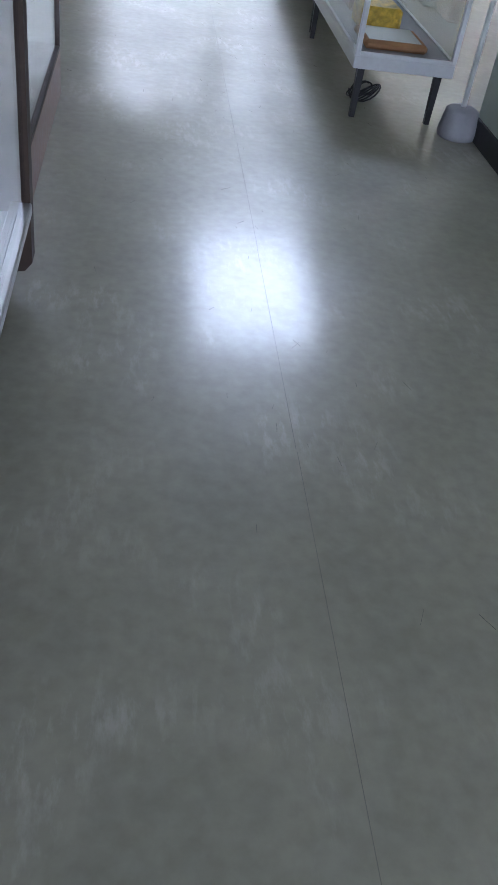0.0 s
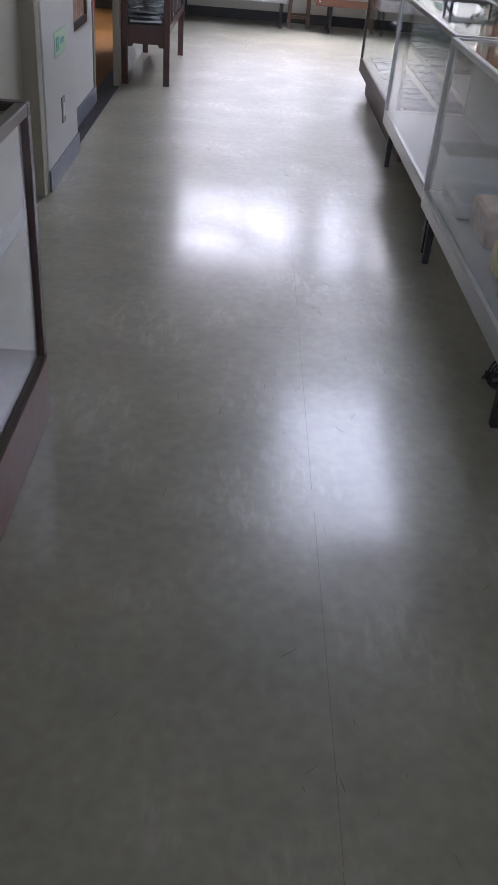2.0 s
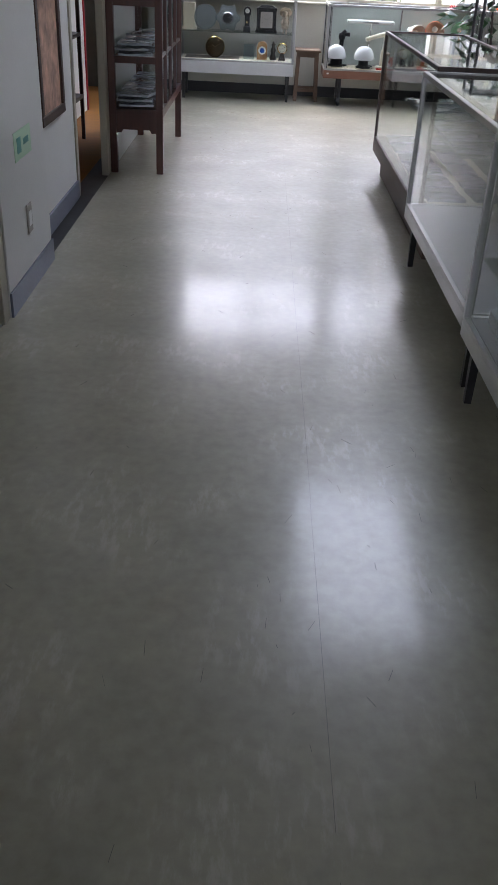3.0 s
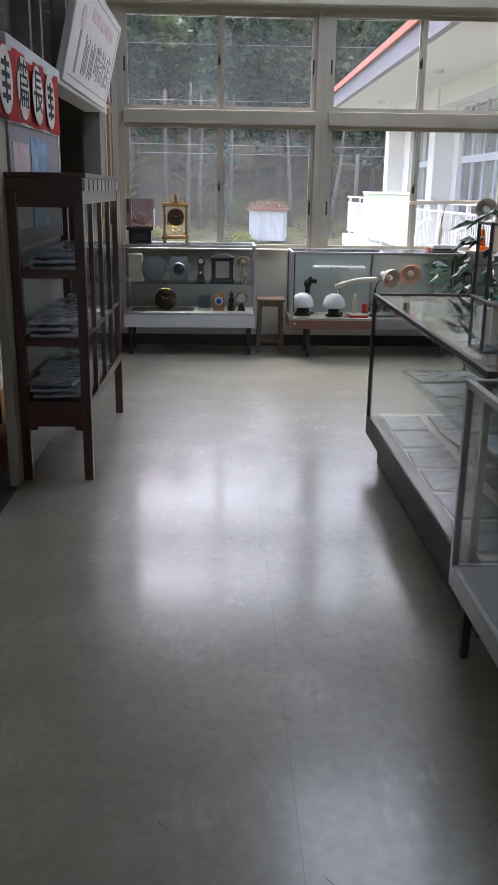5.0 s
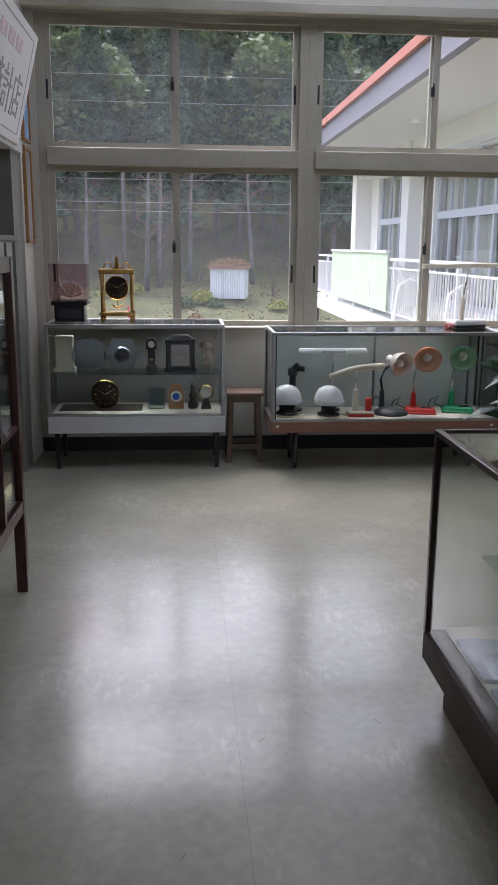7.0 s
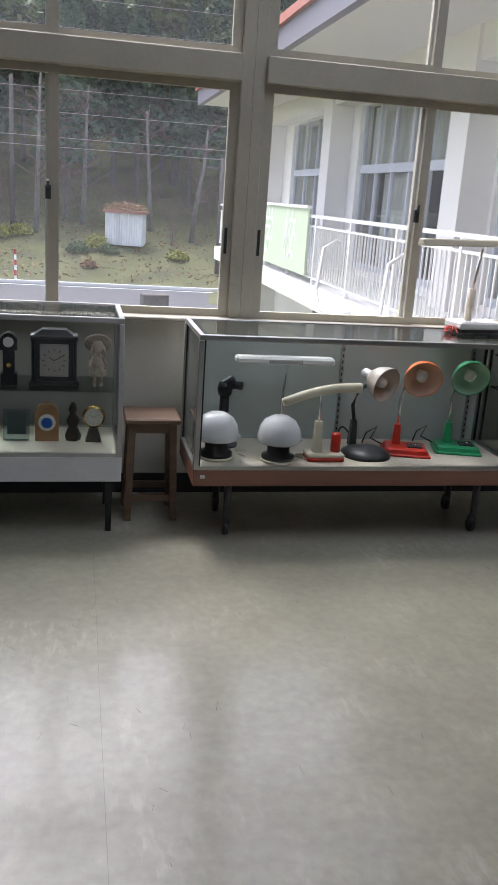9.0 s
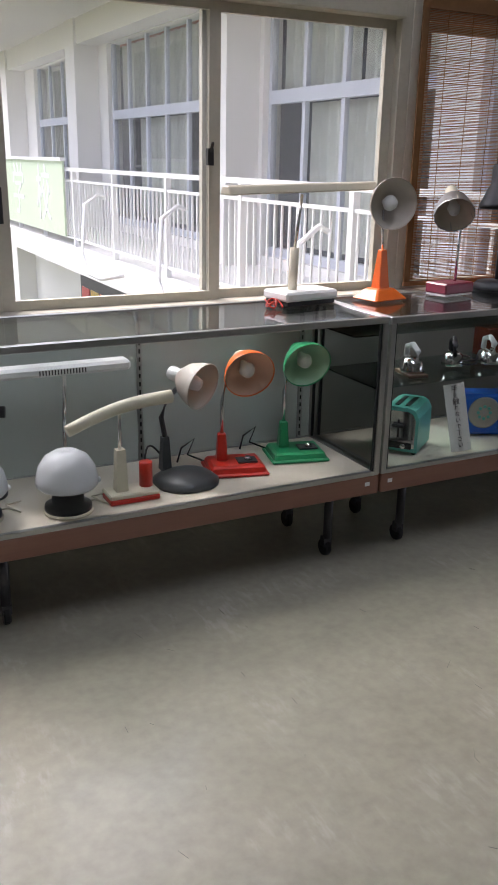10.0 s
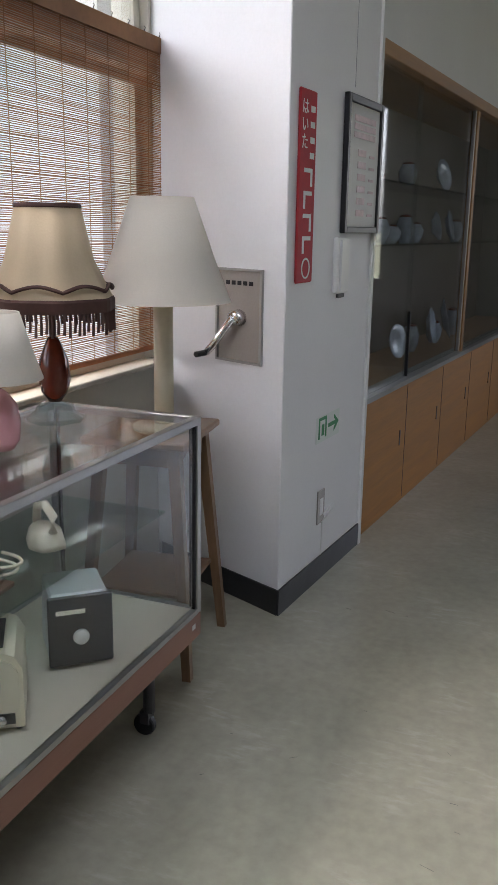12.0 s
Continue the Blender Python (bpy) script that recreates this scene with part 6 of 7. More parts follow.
# red and green lamps
for nm, x, y, m1, m2, m3, hx, lb in (("red_desk_lamp", 1.95, 11.345, M_RED, M_ORANGE, M_INNERO, 0.03, "red desk lamp with an orange bell shade"), ("green_desk_lamp", 2.225, 11.385, M_GREEN, M_GREEN, M_INNERG, 0.01, "green desk lamp with a green bell shade")):
    o = root(nm, x, y, ZB, -14, lb, "lamp")
    part("base", frustum(-0.11, 0.10, -0.085, 0.075, 0.0, -0.10, 0.09, -0.07, 0.065, 0.036), m1, o, bevel=0.008)
    part("base_rim", box(-0.115, 0.105, -0.09, 0.08, -0.0, 0.012), m1, o, bevel=0.004)
    part("switch_plate", box(0.0, 0.07, -0.045, 0.01, 0.036, 0.042), M_GREYPL, o, "dark switch plate")
    part("dial", lathe([(0.014, 0.042), (0.012, 0.052)], 14, Matrix.Translation((0.04, -0.02, 0))), M_CHROME, o, smooth=True)
    part("column", frustum(-0.070, -0.030, -0.005, 0.035, 0.034, -0.064, -0.036, 0.001, 0.029, 0.135), m1, o, bevel=0.004)
    part("neck", tube([(-0.05, 0.015, 0.135), (-0.05, 0.02, 0.25), (-0.03, 0.03, 0.33), (hx - 0.01, 0.03, 0.40)], 0.007, 10), M_CHROME, o, smooth=True)
    cone_head(o, (hx, -0.06, 0.365), (0.10, -1, -0.35), 0.088, 0.085, m2, m3, M_WHITEPL if m2 is M_ORANGE else M_GREEN)
    part("cord", tube([(-0.1, 0.07, 0.01), (-0.16, 0.10, 0.03), (-0.13, 0.13, 0.08), (-0.18, 0.12, 0.05), (-0.20, 0.09, 0.006)], 0.004, 6), M_BLACKPL, o, smooth=True)

# lamps on the showcase tops
ZT = 0.909
o = root("long_bar_lamp", 2.28, 11.49, ZT, 8, "cream long-bar fluorescent lamp on a white base", "lamp")
part("base", box(-0.12, 0.12, -0.075, 0.075, 0.016, 0.05), M_WHITEPL, o, bevel=0.008)
part("foot_plate", box(-0.11, 0.11, -0.065, 0.065, 0.0, 0.016), M_BLACKPL, o)
part("column", tube([(-0.04, 0, 0.05), (-0.035, 0, 0.20)], 0.017, 12), M_CREAMPL, o, smooth=True)
part("stem", tube([(-0.035, 0, 0.20), (-0.01, 0, 0.385)], 0.006, 8), M_CHROME, o, smooth=True)
part("lamp_bar", rings([[(-0.34, -0.035, 0.385), (-0.34, 0.035, 0.385), (-0.34, 0.02, 0.415), (-0.34, -0.02, 0.415)], [(0.33, -0.035, 0.40), (0.33, 0.035, 0.40), (0.33, 0.02, 0.43), (0.33, -0.02, 0.43)]]), M_CREAMPL, o, bevel=0.005)
part("cord", tube([(-0.12, -0.02, 0.01)] + [(-0.15 - 0.03 * math.sin(a), -0.03 + 0.035 * math.cos(a * 1.3), 0.012 + 0.012 * math.sin(a * 2)) for a in np.linspace(0, 12, 26)], 0.003, 6), M_RED, o, "tangled red and white cord", smooth=True)
o = root("orange_desk_lamp", 2.615, 11.46, ZT, 10, "orange desk lamp with a cream bell head", "lamp")
part("base", frustum(-0.088, 0.088, -0.07, 0.07, 0.0, -0.045, 0.045, -0.035, 0.035, 0.042), M_ORANGE, o, bevel=0.006)
part("column", frustum(-0.028, 0.028, -0.024, 0.024, 0.038, -0.014, 0.014, -0.012, 0.012, 0.185), M_ORANGE, o, bevel=0.003)
part("stem", tube([(0, 0, 0.185), (0, 0.01, 0.33)], 0.005, 8), M_CHROME, o, smooth=True)
cone_head(o, (-0.01, -0.05, 0.355), (-0.35, -1, -0.05), 0.092, 0.085, M_BEIGELAMP, M_INNERW, M_WHITEPL)
o = root("fluted_desk_lamp", 2.955, 11.46, ZT, 10, "desk lamp with a fluted silver head on a wine-red base", "lamp")
part("base", box(-0.085, 0.085, -0.055, 0.055, 0.008, 0.05), M_MAGENTA, o, bevel=0.006)
part("foot_plate", box(-0.08, 0.08, -0.05, 0.05, 0.0, 0.008), M_WHITEPL, o)
part("stem", tube([(0.03, 0, 0.05), (0.035, 0, 0.30)], 0.006, 8), M_CHROME, o, smooth=True)
cone_head(o, (-0.075, -0.055, 0.315), (-0.55, -0.65, -0.60), 0.076, 0.11, M_ALU, M_INNERW, M_CREAMPL, 14)
o = root("black_desk_lamp", 3.245, 11.50, ZT, 0, "black desk lamp with a conical head on a round base", "lamp")
part("base", lathe([(0.098, 0), (0.098, 0.02), (0.085, 0.034), (0.02, 0.042)], 34), M_GREYPL, o, smooth=True)
part("stem", tube([(0.005, 0, 0.04), (0.005, 0, 0.40)], 0.017, 14), M_BLACKPL, o, smooth=True)
hd = aim((-0.025, -0.01, 0.33), (-0.06, -0.10, -1))
part("head", lathe([(0.048, -0.17), (0.052, -0.16), (0.054, -0.09), (0.066, -0.075), (0.095, -0.01), (0.096, 0.0), (0.090, -0.005), (0.05, -0.08)], 34, hd), M_GREYPL, o, smooth=True)
part("cord", tube([(0.09, 0.03, 0.008), (0.14, 0.05, 0.02), (0.17, 0.07, 0.01), (0.20, 0.10, 0.004)], 0.004, 6), M_BLACKPL, o, smooth=True)
o = root("small_box_lamp", 3.44, 11.47, ZT, -18, "cream box-based lamp with a thin stem and square head", "lamp")
part("base", frustum(-0.042, 0.042, -0.028, 0.028, 0.0, -0.034, 0.034, -0.022, 0.022, 0.115), M_CREAMPL, o, bevel=0.005)
for k in range(3):
    for j in range(3):
        part("speaker_hole", lathe([(0.004, 0), (0.004, 0.001)], 8, aim((-0.014 + 0.014 * k, -0.0275 + 0.001 * j, 0.045 + 0.014 * j), (0, -1, 0.06))), M_GREYPL, o)
part("stem", tube([(0, 0, 0.115), (-0.005, 0, 0.27)], 0.004, 8), M_CHROME, o, smooth=True)
part("head", box(-0.035, 0.028, -0.02, 0.02, 0.255, 0.315), M_WHITEPL, o, bevel=0.006)


def shade_lathe(r0, r1, z0, z1, seg=36, lobes=0):
    return lathe([(r0, z0), (r0 * 0.96 + r1 * 0.04 + 0.001, z0 + 0.004), (r0 + (r1 - r0) * 0.45 - (0.012 if lobes else 0), z0 + (z1 - z0) * 0.42), (r1, z1), (r1 - 0.002, z1 - 0.002), (r0 + (r1 - r0) * 0.45 - (0.015 if lobes else 0.003), z0 + (z1 - z0) * 0.42), (r0 - 0.003, z0 + 0.001)], seg, cap=False, flute=0.035 if lobes else 0.0, lobes=lobes)


o = root("pink_table_lamp", 3.50, 11.37, ZT, 0, "small pink ceramic table lamp with a pale fabric shade", "lamp")
part("body", lathe([(0.038, 0), (0.05, 0.02), (0.054, 0.06), (0.048, 0.10), (0.03, 0.125), (0.018, 0.135)], 28), M_PINK, o, smooth=True)
part("socket", lathe([(0.014, 0.135), (0.014, 0.175)], 14), M_GOLD, o, smooth=True)
part("shade", shade_lathe(0.108, 0.062, 0.158, 0.305), M_WSHADE, o, "pale pink-white fabric shade", smooth=True)
o = root("fringed_table_lamp", 3.80, 11.42, ZT, 0, "cream scalloped lampshade with brown fringe on an amber base", "lamp")
part("foot", lathe([(0.07, 0), (0.072, 0.012), (0.05, 0.022), (0.045, 0.04), (0.02, 0.05)], 24, None, None, True, 0.08, 8), M_CRYSTAL, o, "clear glass foot", smooth=True)
part("body", lathe([(0.016, 0.05), (0.034, 0.075), (0.042, 0.11), (0.036, 0.16), (0.018, 0.205), (0.012, 0.215)], 26), M_AMBER, o, smooth=True)
part("neck", tube([(0, 0, 0.21), (0, 0, 0.36)], 0.009, 10), M_FRINGE, o, smooth=True)
sd = part("shade", shade_lathe(0.152, 0.078, 0.315, 0.535, 48, 8), M_SHADE, o, "cream fabric shade", smooth=True)
part("top_braid", lathe([(0.079, 0.530), (0.081, 0.533), (0.079, 0.541), (0.076, 0.541), (0.076, 0.530)], 48, None, None, False, 0.035, 8), M_FRINGE, sd)
part("scallop_braid", tube([((0.150 + 0.006 * math.cos(8 * a)) * math.cos(a), (0.150 + 0.006 * math.cos(8 * a)) * math.sin(a), 0.335 + 0.014 * abs(math.sin(4 * a))) for a in np.linspace(0, 6.283, 97)], 0.005, 6), M_FRINGE, sd)
part("skirt_band", lathe([(0.156, 0.285), (0.157, 0.312), (0.153, 0.318), (0.152, 0.285)], 48, None, None, False, 0.03, 8), M_FRINGE, sd)
fr = bmesh.new()
for k in range(72):
    a = 6.283 * k / 72
    r = 0.153 + 0.005 * math.cos(8 * a)
    tube([(r * math.cos(a), r * math.sin(a), 0.288), (r * math.cos(a + 0.01), r * math.sin(a + 0.01), 0.262), (r * math.cos(a), r * math.sin(a), 0.236 + 0.006 * math.sin(k * 2.3))], 0.003, 5, fr, 0.004)
tagged(part("fringe", fr, M_FRINGE, sd, "brown bead fringe"), "", "", "", "stuff")
o = root("tall_table_lamp", 4.36, 11.40, 0.771, 0, "large white cone-shaded lamp with a cream column on the stool", "lamp")
part("foot", lathe([(0.10, 0), (0.10, 0.012), (0.05, 0.02)], 28), M_CREAMPL, o, smooth=True)
part("column", tube([(0, 0, 0.02), (0, 0, 0.46)], 0.031, 18), M_CREAMPL, o, smooth=True)
part("shade", shade_lathe(0.212, 0.096, 0.405, 0.715, 48), M_WSHADE, o, "white fabric shade", smooth=True)


# ---- toasters and irons ----
def toaster(x, y, rz, w, d, h, m_body, m_front, label):
    o = root("toaster", x, y, ZB, rz, label, "toaster")
    ou = [(-w / 2, 0.012), (-w / 2, h * 0.8), (-w / 2 + 0.015, h * 0.95), (-w / 2 + 0.035, h), (w / 2 - 0.035, h), (w / 2 - 0.015, h * 0.95), (w / 2, h * 0.8), (w / 2, 0.012)]
    part("shell", prism(ou, d), m_body, o)
    part("front_plate", prism([(a * 0.86, 0.02 + b * 0.82) for a, b in ou], 0.006, Matrix.Translation((0, -0.006, 0))), m_front, o)
    part("lever_slot", box(-0.004, 0.004, -0.008, -0.006, h * 0.38, h * 0.75), M_BLACKPL, o)
    part("lever", box(-0.022, 0.022, -0.026, -0.006, h * 0.60, h * 0.67), M_BLACKPL, o, "black lever", bevel=0.003)
    part("control_strip", box(-w * 0.36, w * 0.36, -0.009, -0.006, h * 0.14, h * 0.27), M_BLACKPL, o)
    part("dial", lathe([(0.012, 0), (0.010, 0.008)], 14, aim((w * 0.15, -0.009, h * 0.2), (0, -1, 0))), M_CHROME, o, smooth=True)
    for s in (-0.02, 0.02):
        part("bread_slot", box(s - 0.009, s + 0.009, d * 0.15, d * 0.85, h, h + 0.002), M_BLACKPL, o)
    for sx in (-w * 0.4, w * 0.4):
        for sy in (0.02, d - 0.02):
            part("foot", lathe([(0.008, 0), (0.01, 0.013)], 10, Matrix.Translation((sx, sy, 0))), M_BLACKPL, o)
    return o


toaster(2.59, 11.245, -52, 0.15, 0.20, 0.185, M_TEAL, M_CHROME, "turquoise toaster with a chrome front")
toaster(3.275, 11.245, -55, 0.135, 0.20, 0.185, M_CREAMPL, M_CREAMPL, "cream toaster with a black lever and strip")
o = root("record_player", 3.045, 11.27, ZB, -24, "bright blue box appliance with a round grille", "appliance")
part("shell", box(-0.10, 0.10, 0.0, 0.11, 0.008, 0.18), M_BLUE, o, bevel=0.012)
part("grille_ring", lathe([(0.062, 0), (0.066, 0.004), (0.058, 0.007), (0.03, 0.005), (0.001, 0.005)], 28, aim((-0.01, 0.0, 0.105), (0, -1, 0)), cap=False), M_STEELPLATE, o, smooth=True)
for k in range(8):
    part("grille_dot", lathe([(0.007, 0), (0.006, 0.004)], 10, aim((-0.01 + 0.025 * math.cos(k * 0.785), -0.0055, 0.105 + 0.025 * math.sin(k * 0.785)), (0, -1, 0))), M_TEAL, o)
part("knob", lathe([(0.012, 0), (0.010, 0.014)], 12, aim((0.065, 0, 0.04), (0, -1, 0))), M_BLACKPL, o)
for sx in (-0.08, 0.08):
    part("foot", lathe([(0.01, 0), (0.01, 0.01)], 10, Matrix.Translation((sx, 0.03, 0))), M_BLACKPL, o)
    part("foot", lathe([(0.01, 0), (0.01, 0.01)], 10, Matrix.Translation((sx, 0.09, 0))), M_BLACKPL, o)
o = root("toaster", 3.60, 11.235, ZB, -48, "black-fronted toaster with a white dial and steel side", "toaster")
part("shell", frustum(-0.075, 0.075, 0.0, 0.17, 0.012, -0.07, 0.07, 0.01, 0.16, 0.19), M_WHITEMETAL, o, bevel=0.006)
part("front_plate", box(-0.078, 0.078, -0.012, -0.001, 0.01, 0.192), M_BLACKPL, o, "black front", bevel=0.004)
part("dial", lathe([(0.020, 0), (0.018, 0.008)], 20, aim((0.0, -0.012, 0.085), (0, -1, 0))), M_WHITEPL, o, "white round dial", smooth=True)
part("handle", box(-0.06, 0.01, -0.022, -0.012, 0.15, 0.162), M_CHROME, o)
for sx in (-0.06, 0.06):
    part("foot", lathe([(0.01, 0), (0.01, 0.012)], 10, Matrix.Translation((sx, 0.02, 0))), M_BLACKPL, o)
    part("foot", lathe([(0.01, 0), (0.01, 0.012)], 10, Matrix.Translation((sx, 0.14, 0))), M_BLACKPL, o)
o = root("do_not_touch_card", 2.82, 11.165, ZB, -14, "white upright card with black brush lettering in the showcase", "sign")
o.matrix_basis = pose(2.84, 11.165, ZB, -10, -8, -14)
part("card", box(-0.042, 0.042, 0, 0.003, 0.0, 0.265), M_PAPER, o)
for j, cch in enumerate("手を触れないで下さい"):
    text_part("lettering", cch, 0.030 if j in (0, 2) else 0.022, Matrix.Translation((0.0, -0.001, 0.245 - 0.0245 * j)) @ fl, M_INK, o)
part("backrest_stub", box(-0.02, 0.02, 0.003, 0.04, 0.0, 0.002), M_PAPER, o)


def iron(x, y, rz, kind):
    o = root("electric_iron", x, y, 0.6305, rz, ("chrome upright iron on a small wooden board", "black-handled iron lying on the glass shelf", "chrome iron with a pale handle", "round-bodied iron with a coiled cord", "cream steam iron with a pale tank")[kind], "iron", "irons on the glass shelf")
    if kind in (0, 3):
        part("board", box(-0.065, 0.065, -0.04, 0.04, 0, 0.012), M_STOOL, o, "small wooden board", bevel=0.002)
    z = 0.013
    sole = [(-0.05, 0), (-0.045, 0.03), (0, 0.045), (0.05, 0.03), (0.085, 0.0), (0.05, -0.03), (0, -0.045), (-0.045, -0.03)]
    part("soleplate", rings([[(a * s, b * s, zz) for a, b in sole] for s, zz in ((1, z), (1, z + 0.012), (0.85, z + 0.04), (0.5, z + 0.055))]), M_CHROME if kind != 4 else M_CREAMPL, o, smooth=True)
    part("handle", tube([(-0.04, 0, z + 0.045), (-0.045, 0, z + 0.085), (0.0, 0, z + 0.105), (0.045, 0, z + 0.09), (0.05, 0, z + 0.05)], 0.011, 10), (M_WHITEPL, M_BLACKPL, M_WHITEPL, M_CREAMPL, M_CREAMPL)[kind], o, smooth=True)
    if kind in (1, 3):
        part("cord", tube([(0.05 * math.cos(a) * (1 + 0.04 * a), -0.06 + 0.035 * math.sin(a), z + 0.004 + 0.003 * a) for a in np.linspace(0, 11, 30)], 0.004, 6), M_CREAMPL if kind == 3 else M_BLACKPL, o, smooth=True)
    if kind == 2:
        part("name_plate", box(0.01, 0.04, -0.032, -0.028, z + 0.055, z + 0.085), M_WHITEPL, o)
    return o


for k, (x, y, rz) in enumerate(((2.695, 11.33, 80), (2.92, 11.36, 60), (3.08, 11.33, 75), (3.36, 11.33, 95), (3.61, 11.33, 60))):
    iron(x, y, rz, k)
for x, m, lb in ((3.24, M_AMBER, "dark red box standing behind the irons"), (3.50, M_DWOODX, "dark brown box standing behind the irons")):
    solid("appliance_box", box(x - 0.07, x + 0.07, 11.44, 11.53, 0.631, 0.755), m, lb, "box", bevel=0.004)
o = root("glass_dish", 3.45, 11.50, 0.7905, 0, "shallow glass dish on the upper glass shelf", "dish")
part("bowl", lathe([(0.03, 0), (0.07, 0.012), (0.085, 0.02), (0.083, 0.022), (0.06, 0.012), (0.001, 0.006)], 26, cap=False), M_CRYSTAL, o, smooth=True)

# ---- clocks in and on the first showcase ----
def clock_hands_and_marks(parent, p, r, m_ink, marks=12):
    for k in range(marks):
        a = 6.283 * k / marks
        c = Vector((p[0] + 0.82 * r * math.sin(a), p[1], p[2] + 0.82 * r * math.cos(a)))
        bm = bmesh.new()
        bmesh.ops.create_cube(bm, size=1, matrix=Matrix.Translation(c) @ pose(0, 0, 0, 0, math.degrees(a), 0) @ Matrix.Diagonal((0.06 * r, 0.001, 0.18 * r, 1)))
        part("hour_mark", bm, m_ink, parent)
    for a, ln in ((radians(-55), 0.5), (radians(60), 0.72)):
        bm = bmesh.new()
        bmesh.ops.create_cube(bm, size=1, matrix=Matrix.Translation((p[0], p[1] - 0.001, p[2])) @ pose(0, 0, 0, 0, math.degrees(a), 0) @ Matrix.Translation((0, 0, ln * r / 2)) @ Matrix.Diagonal((0.05 * r, 0.001, ln * r, 1)))
        part("pointer", bm, m_ink, parent)


def disc(p, r, ln, seg=30):
    return lathe([(r * 0.97, 0), (r, ln * 0.3), (r, ln * 0.8), (r * 0.96, ln)], seg, aim((p[0], p[1], p[2]), (0, -1, 0)))


ZS, ZL, CY = 0.611, 0.368, 11.46
o = root("cream_box_clock", -0.43, CY + 0.05, ZS, 0, "pale cream box clock behind the glass plate", "clock")
part("case", box(-0.06, 0.06, -0.03, 0.04, 0, 0.235), M_CREAMPL, o, bevel=0.006)
part("moulding", box(-0.07, 0.07, -0.035, 0.045, 0, 0.025), M_CREAMPL, o)
for x, r, lb in ((-0.265, 0.112, "round cut-glass wall clock with a beaded rim"), (-0.045, 0.112, "wavy clear glass clock with a dark dial")):
    o = root("glass_clock", x, CY - 0.02, ZS, 0, lb, "clock")
    fl_ = 0.02 if x < -0.1 else 0.12
    part("glass_plate", lathe([(0.001, 0), (r * 0.7, 0), (r, 0.012), (r, 0.016), (r * 0.7, 0.007), (0.001, 0.006)], 60, aim((0, 0.01, r + 0.004), (0, -1, 0.12)), None, False, fl_, 30 if x < -0.1 else 6), M_CRYSTAL, o, smooth=True)
    if x > -0.1:
        part("dial", disc((0, -0.012, r + 0.004), 0.048, 0.012), M_GREYPL, o, smooth=True)
        part("bezel", lathe([(0.047, 0), (0.055, 0.006), (0.047, 0.012)], 28, aim((0, -0.014, r + 0.004), (0, -1, 0)), cap=False), M_CHROME, o, smooth=True)
        clock_hands_and_marks(o, (0, -0.027, r + 0.004), 0.046, M_WHITEPL)
    else:
        for k in range(40):
            a = 6.283 * k / 40
            part("bead", lathe([(0.001, -0.006), (0.006, 0), (0.001, 0.006)], 6, Matrix.Translation((0.104 * math.cos(a), -0.006, r + 0.004 + 0.104 * math.sin(a))), cap=False), M_CRYSTAL, o)
o = root("miniature_longcase_clock", 0.145, CY, ZS, 0, "small black longcase clock", "clock")
part("trunk", box(-0.024, 0.024, -0.02, 0.02, 0.05, 0.15), M_BLACKPL, o)
part("plinth", box(-0.034, 0.034, -0.026, 0.026, 0, 0.05), M_BLACKPL, o, bevel=0.003)
part("hood", prism([(-0.035, 0.15), (0.035, 0.15), (0.035, 0.20), (0.018, 0.218), (0, 0.225), (-0.018, 0.218), (-0.035, 0.20)], 0.046, Matrix.Translation((0, -0.023, 0))), M_BLACKPL, o)
part("dial", disc((0, -0.0235, 0.185), 0.022, 0.003), M_DIALW, o)
part("pendulum", disc((0, -0.0205, 0.085), 0.010, 0.003), M_GOLD, o)
o = root("mantel_clock", 0.335, CY, ZS, 0, "black mantel clock with a square dark-rimmed pale dial", "clock")
part("case", box(-0.082, 0.082, -0.04, 0.04, 0.025, 0.205), M_BLACKPL, o, bevel=0.003)
part("plinth", box(-0.105, 0.105, -0.05, 0.05, 0, 0.025), M_BLACKPL, o, bevel=0.003)
part("cornice", box(-0.10, 0.10, -0.05, 0.05, 0.205, 0.222), M_BLACKPL, o, bevel=0.004)
part("pediment", frustum(-0.082, 0.082, -0.045, 0.045, 0.222, -0.05, 0.05, -0.03, 0.03, 0.245), M_BLACKPL, o)
part("dial", box(-0.060, 0.060, -0.0435, -0.0405, 0.045, 0.185), M_STEELPLATE, o, "silvery square dial")
for sx in (-1, 1):
    part("side_column", lathe([(0.012, 0.025), (0.007, 0.04), (0.007, 0.19), (0.012, 0.205)], 12, Matrix.Translation((sx * 0.088, -0.04, 0))), M_BLACKPL, o, smooth=True)
clock_hands_and_marks(o, (0, -0.0445, 0.115), 0.055, M_INK)
# the doll: striped dress, arms, round head under a wide straw hat
bm = lathe([(0.034, 0.045), (0.038, 0.05), (0.027, 0.10), (0.018, 0.135), (0.010, 0.145)], 18, None, None, True, 0.06, 7)
lathe([(0.008, 0.142), (0.020, 0.152), (0.026, 0.172), (0.020, 0.192), (0.006, 0.200)], 18, None, bm)
lathe([(0.058, 0.0), (0.060, 0.003), (0.034, 0.006), (0.030, 0.022), (0.012, 0.028)], 26, aim((0, 0.012, 0.182), (0, 0.75, 0.6)), bm)
for sx in (-1, 1):
    tube([(sx * 0.016, 0, 0.13), (sx * 0.036, -0.005, 0.10), (sx * 0.034, -0.015, 0.075)], 0.008, 7, bm, 0.006)
    tube([(sx * 0.013, 0, 0.05), (sx * 0.014, -0.002, 0.008), (sx * 0.014, -0.016, 0.005)], 0.009, 7, bm)
    tube([(sx * 0.024, 0.0, 0.175), (sx * 0.032, -0.002, 0.14), (sx * 0.030, -0.002, 0.105)], 0.006, 6, bm, 0.004)
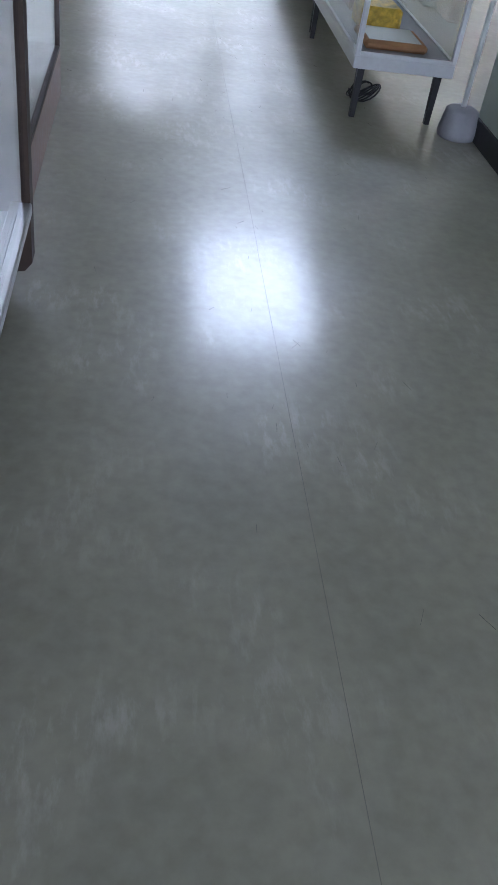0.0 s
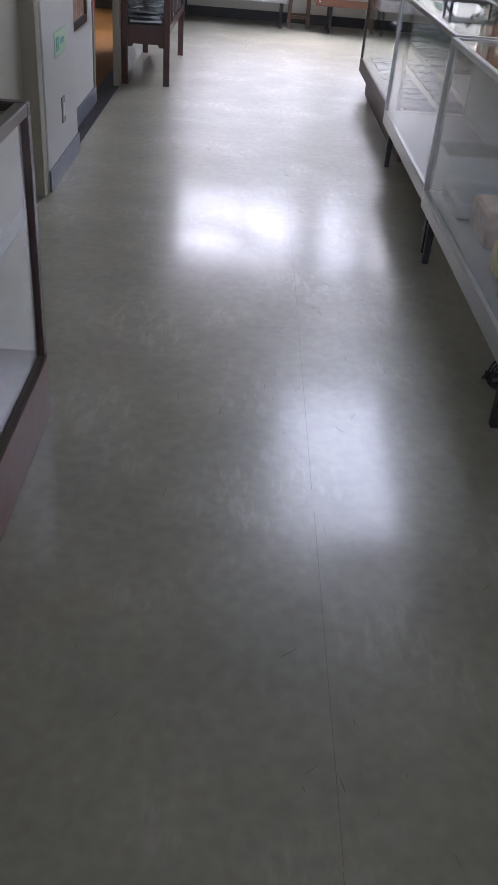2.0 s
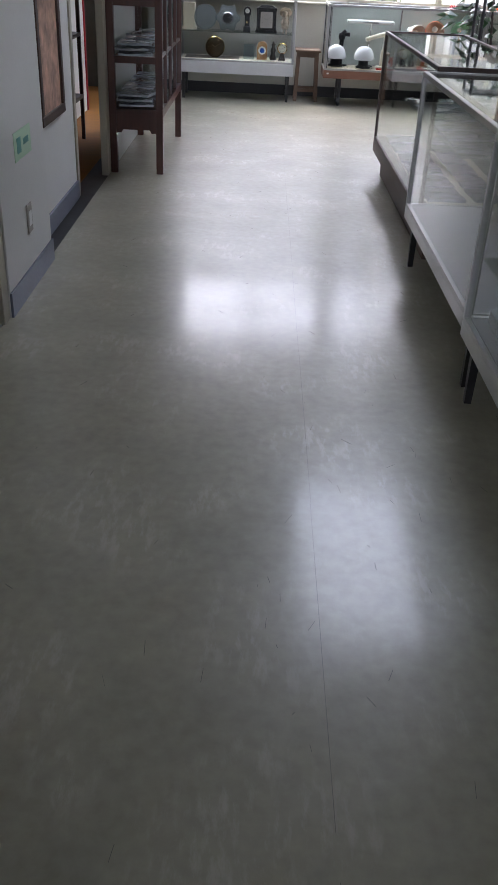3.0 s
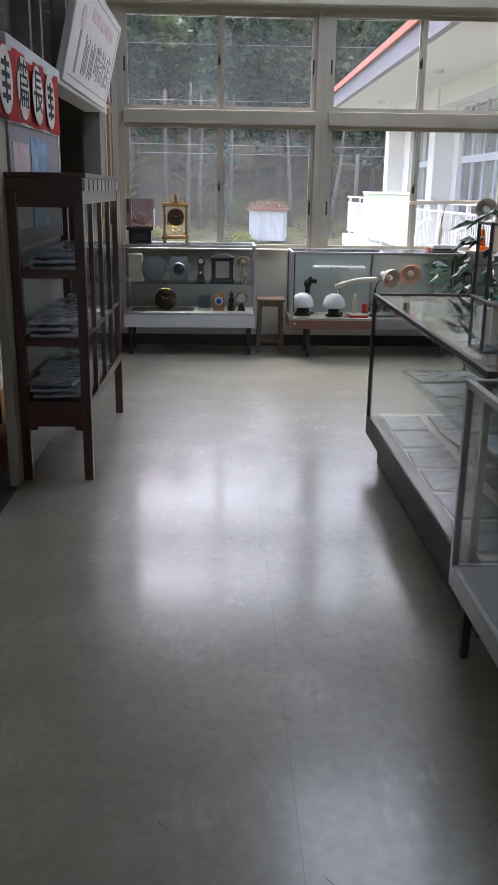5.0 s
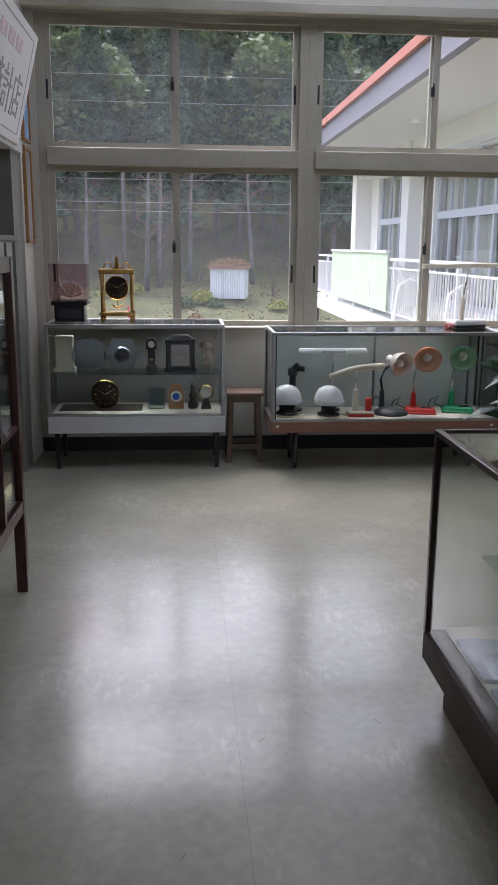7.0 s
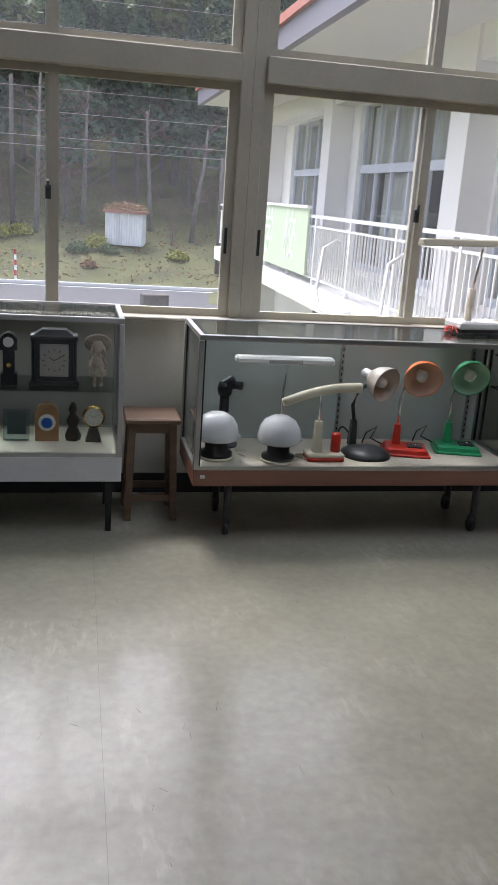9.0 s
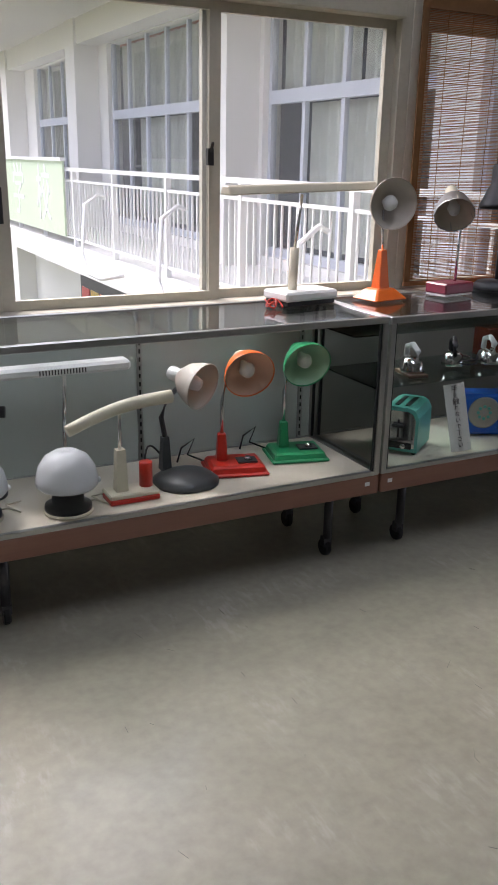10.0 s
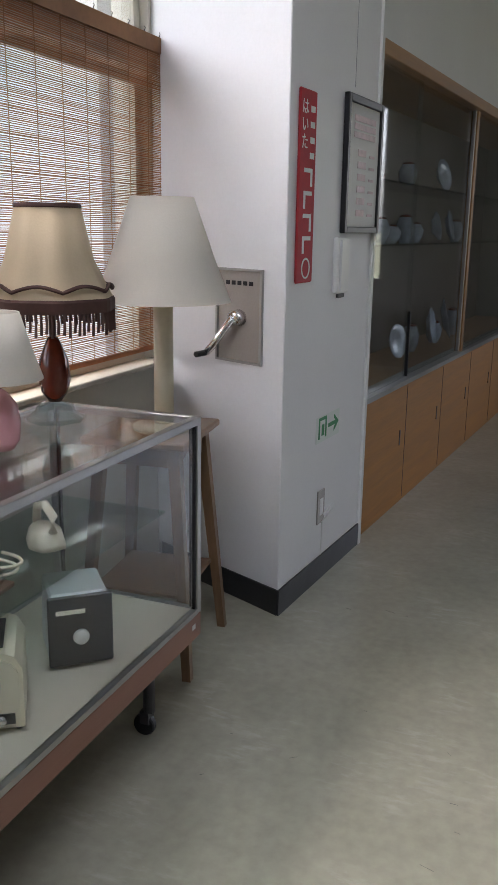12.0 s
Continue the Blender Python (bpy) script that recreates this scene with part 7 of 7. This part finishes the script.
o = solid("straw_hat_doll", bm, M_DOLL, "small cloth doll with a round straw hat", "doll", smooth=True)
o.matrix_basis = pose(0.52, CY, ZS)
o = root("round_bronze_clock", -0.165, CY, ZL, 0, "round dark bronze clock with a thin brass rim", "clock")
part("body", disc((0, 0.03, 0.096), 0.094, 0.05, 36), M_DIALD, o, smooth=True)
part("rim", lathe([(0.09, 0), (0.096, 0.004), (0.09, 0.008)], 36, aim((0, -0.017, 0.096), (0, -1, 0)), cap=False), M_GOLD, o, smooth=True)
clock_hands_and_marks(o, (0, -0.024, 0.096), 0.08, M_GOLD)
o = root("dark_tray", -0.19, CY - 0.02, ZL, 0, "low dark tray under the bronze clock", "tray")
part("tray_board", box(-0.27, 0.27, -0.09, 0.15, -0.0, 0.002), M_DWOODX, o)
o = root("glass_block_clock", 0.175, CY - 0.03, ZL, 0, "clear engraved glass block clock", "clock")
part("block", box(-0.055, 0.055, -0.02, 0.02, 0, 0.135), M_CRYSTAL, o, bevel=0.006)
part("engraved_plate", box(-0.04, 0.04, 0.021, 0.024, 0.02, 0.12), M_STEELPLATE, o)
o = root("arched_wooden_clock", 0.305, CY - 0.03, ZL, 0, "orange wooden arched clock with a blue dial", "clock")
part("case", prism([(-0.05, 0), (0.05, 0), (0.05, 0.12), (0.04, 0.15), (0.02, 0.165), (-0.02, 0.165), (-0.04, 0.15), (-0.05, 0.12)], 0.05, Matrix.Translation((0, -0.02, 0))), M_FRAMEWOOD, o)
part("bezel", disc((0, -0.021, 0.085), 0.037, 0.006), M_DIALW, o, smooth=True)
part("dial", disc((0, -0.0275, 0.085), 0.024, 0.004), M_BLUE, o, smooth=True)
o = solid("bronze_figurine", lathe([(0.03, 0), (0.035, 0.02), (0.018, 0.06), (0.028, 0.09), (0.012, 0.12), (0.02, 0.14), (0.006, 0.17)], 14, None, None, True, 0.12, 5), M_DIALD, "dark bronze figurine beside the small clock", "figurine", smooth=True)
o.matrix_basis = pose(0.415, CY - 0.02, ZL)
o = root("brass_round_clock", 0.505, CY - 0.03, ZL, 0, "small round brass clock on a footed stand", "clock")
part("stand", frustum(-0.035, 0.035, -0.03, 0.03, 0, -0.018, 0.018, -0.018, 0.018, 0.06), M_DIALD, o)
part("body", disc((0, 0.02, 0.11), 0.05, 0.035), M_GOLD, o, smooth=True)
part("dial", disc((0, -0.0155, 0.11), 0.04, 0.003), M_DIALW, o)
clock_hands_and_marks(o, (0, -0.0195, 0.11), 0.036, M_INK)
ZA = 0.946
o = root("acrylic_display_box", -0.375, 11.47, ZA, 0, "smoky pink acrylic box over a crystal flower, black base", "ornament")
part("base_cabinet", box(-0.095, 0.095, -0.07, 0.07, 0.0, 0.105), M_BLACKPL, o, bevel=0.003)
part("base_top", box(-0.115, 0.115, -0.085, 0.085, 0.105, 0.135), M_BLACKPL, o, bevel=0.005)
part("drawer", box(-0.07, 0.07, -0.073, -0.0705, 0.025, 0.08), M_GREYPL, o)
bx_ = part("acrylic_box", box(-0.12, 0.12, -0.085, 0.085, 0.136, 0.365), M_SMOKE, o, "tinted acrylic cover")
for k in range(12):
    a = 0.35 + 2.45 * k / 11
    part("crystal_petal", tube([(0, 0.012 * (k % 3 - 1), 0.15), (0.085 * math.cos(a), 0.02 * (k % 3 - 1), 0.15 + 0.10 * math.sin(a))], 0.004, 5, None, 0.010), M_WSHADE, bx_, "pale crystal petal")
o = root("brass_carriage_clock", -0.07, 11.48, ZA, 0, "brass anniversary clock with four columns and a dark dial", "clock")
part("base", box(-0.115, 0.115, -0.07, 0.07, 0.035, 0.06), M_GOLD, o, bevel=0.005)
part("cornice", box(-0.115, 0.115, -0.07, 0.07, 0.305, 0.335), M_GOLD, o, bevel=0.006)
for sx in (-1, 1):
    for sy in (-1, 1):
        part("column", lathe([(0.014, 0.06), (0.010, 0.075), (0.010, 0.29), (0.014, 0.305)], 12, Matrix.Translation((sx * 0.095, sy * 0.052, 0))), M_GOLD, o, smooth=True)
        part("foot", lathe([(0.012, 0), (0.016, 0.02), (0.012, 0.035)], 12, Matrix.Translation((sx * 0.095, sy * 0.052, 0))), M_GOLD, o, smooth=True)
part("dial", disc((0, -0.02, 0.215), 0.072, 0.012), M_DIALD, o, smooth=True)
part("bezel", lathe([(0.07, 0), (0.077, 0.006), (0.07, 0.012)], 30, aim((0, -0.024, 0.215), (0, -1, 0)), cap=False), M_GOLD, o, smooth=True)
clock_hands_and_marks(o, (0, -0.034, 0.215), 0.066, M_GOLD)
part("pendulum", tube([(-0.035, -0.01, 0.105), (0.0, -0.01, 0.085), (0.035, -0.01, 0.105)], 0.006, 8), M_GOLD, o, smooth=True)
part("pendulum_rod", tube([(0, -0.01, 0.15), (0, -0.01, 0.085)], 0.003, 6), M_GOLD, o)
part("finial", lathe([(0.03, 0.335), (0.012, 0.35), (0.02, 0.365), (0.008, 0.38), (0.012, 0.395), (0.003, 0.425)], 16), M_GOLD, o, smooth=True)
for s in (-1, 1):
    part("scroll", tube(arc((s * 0.03, 0, 0.34), (s * 0.09, 0, 0.34), (0, 0, 0.035), 8), 0.005, 6), M_GOLD, o, smooth=True)
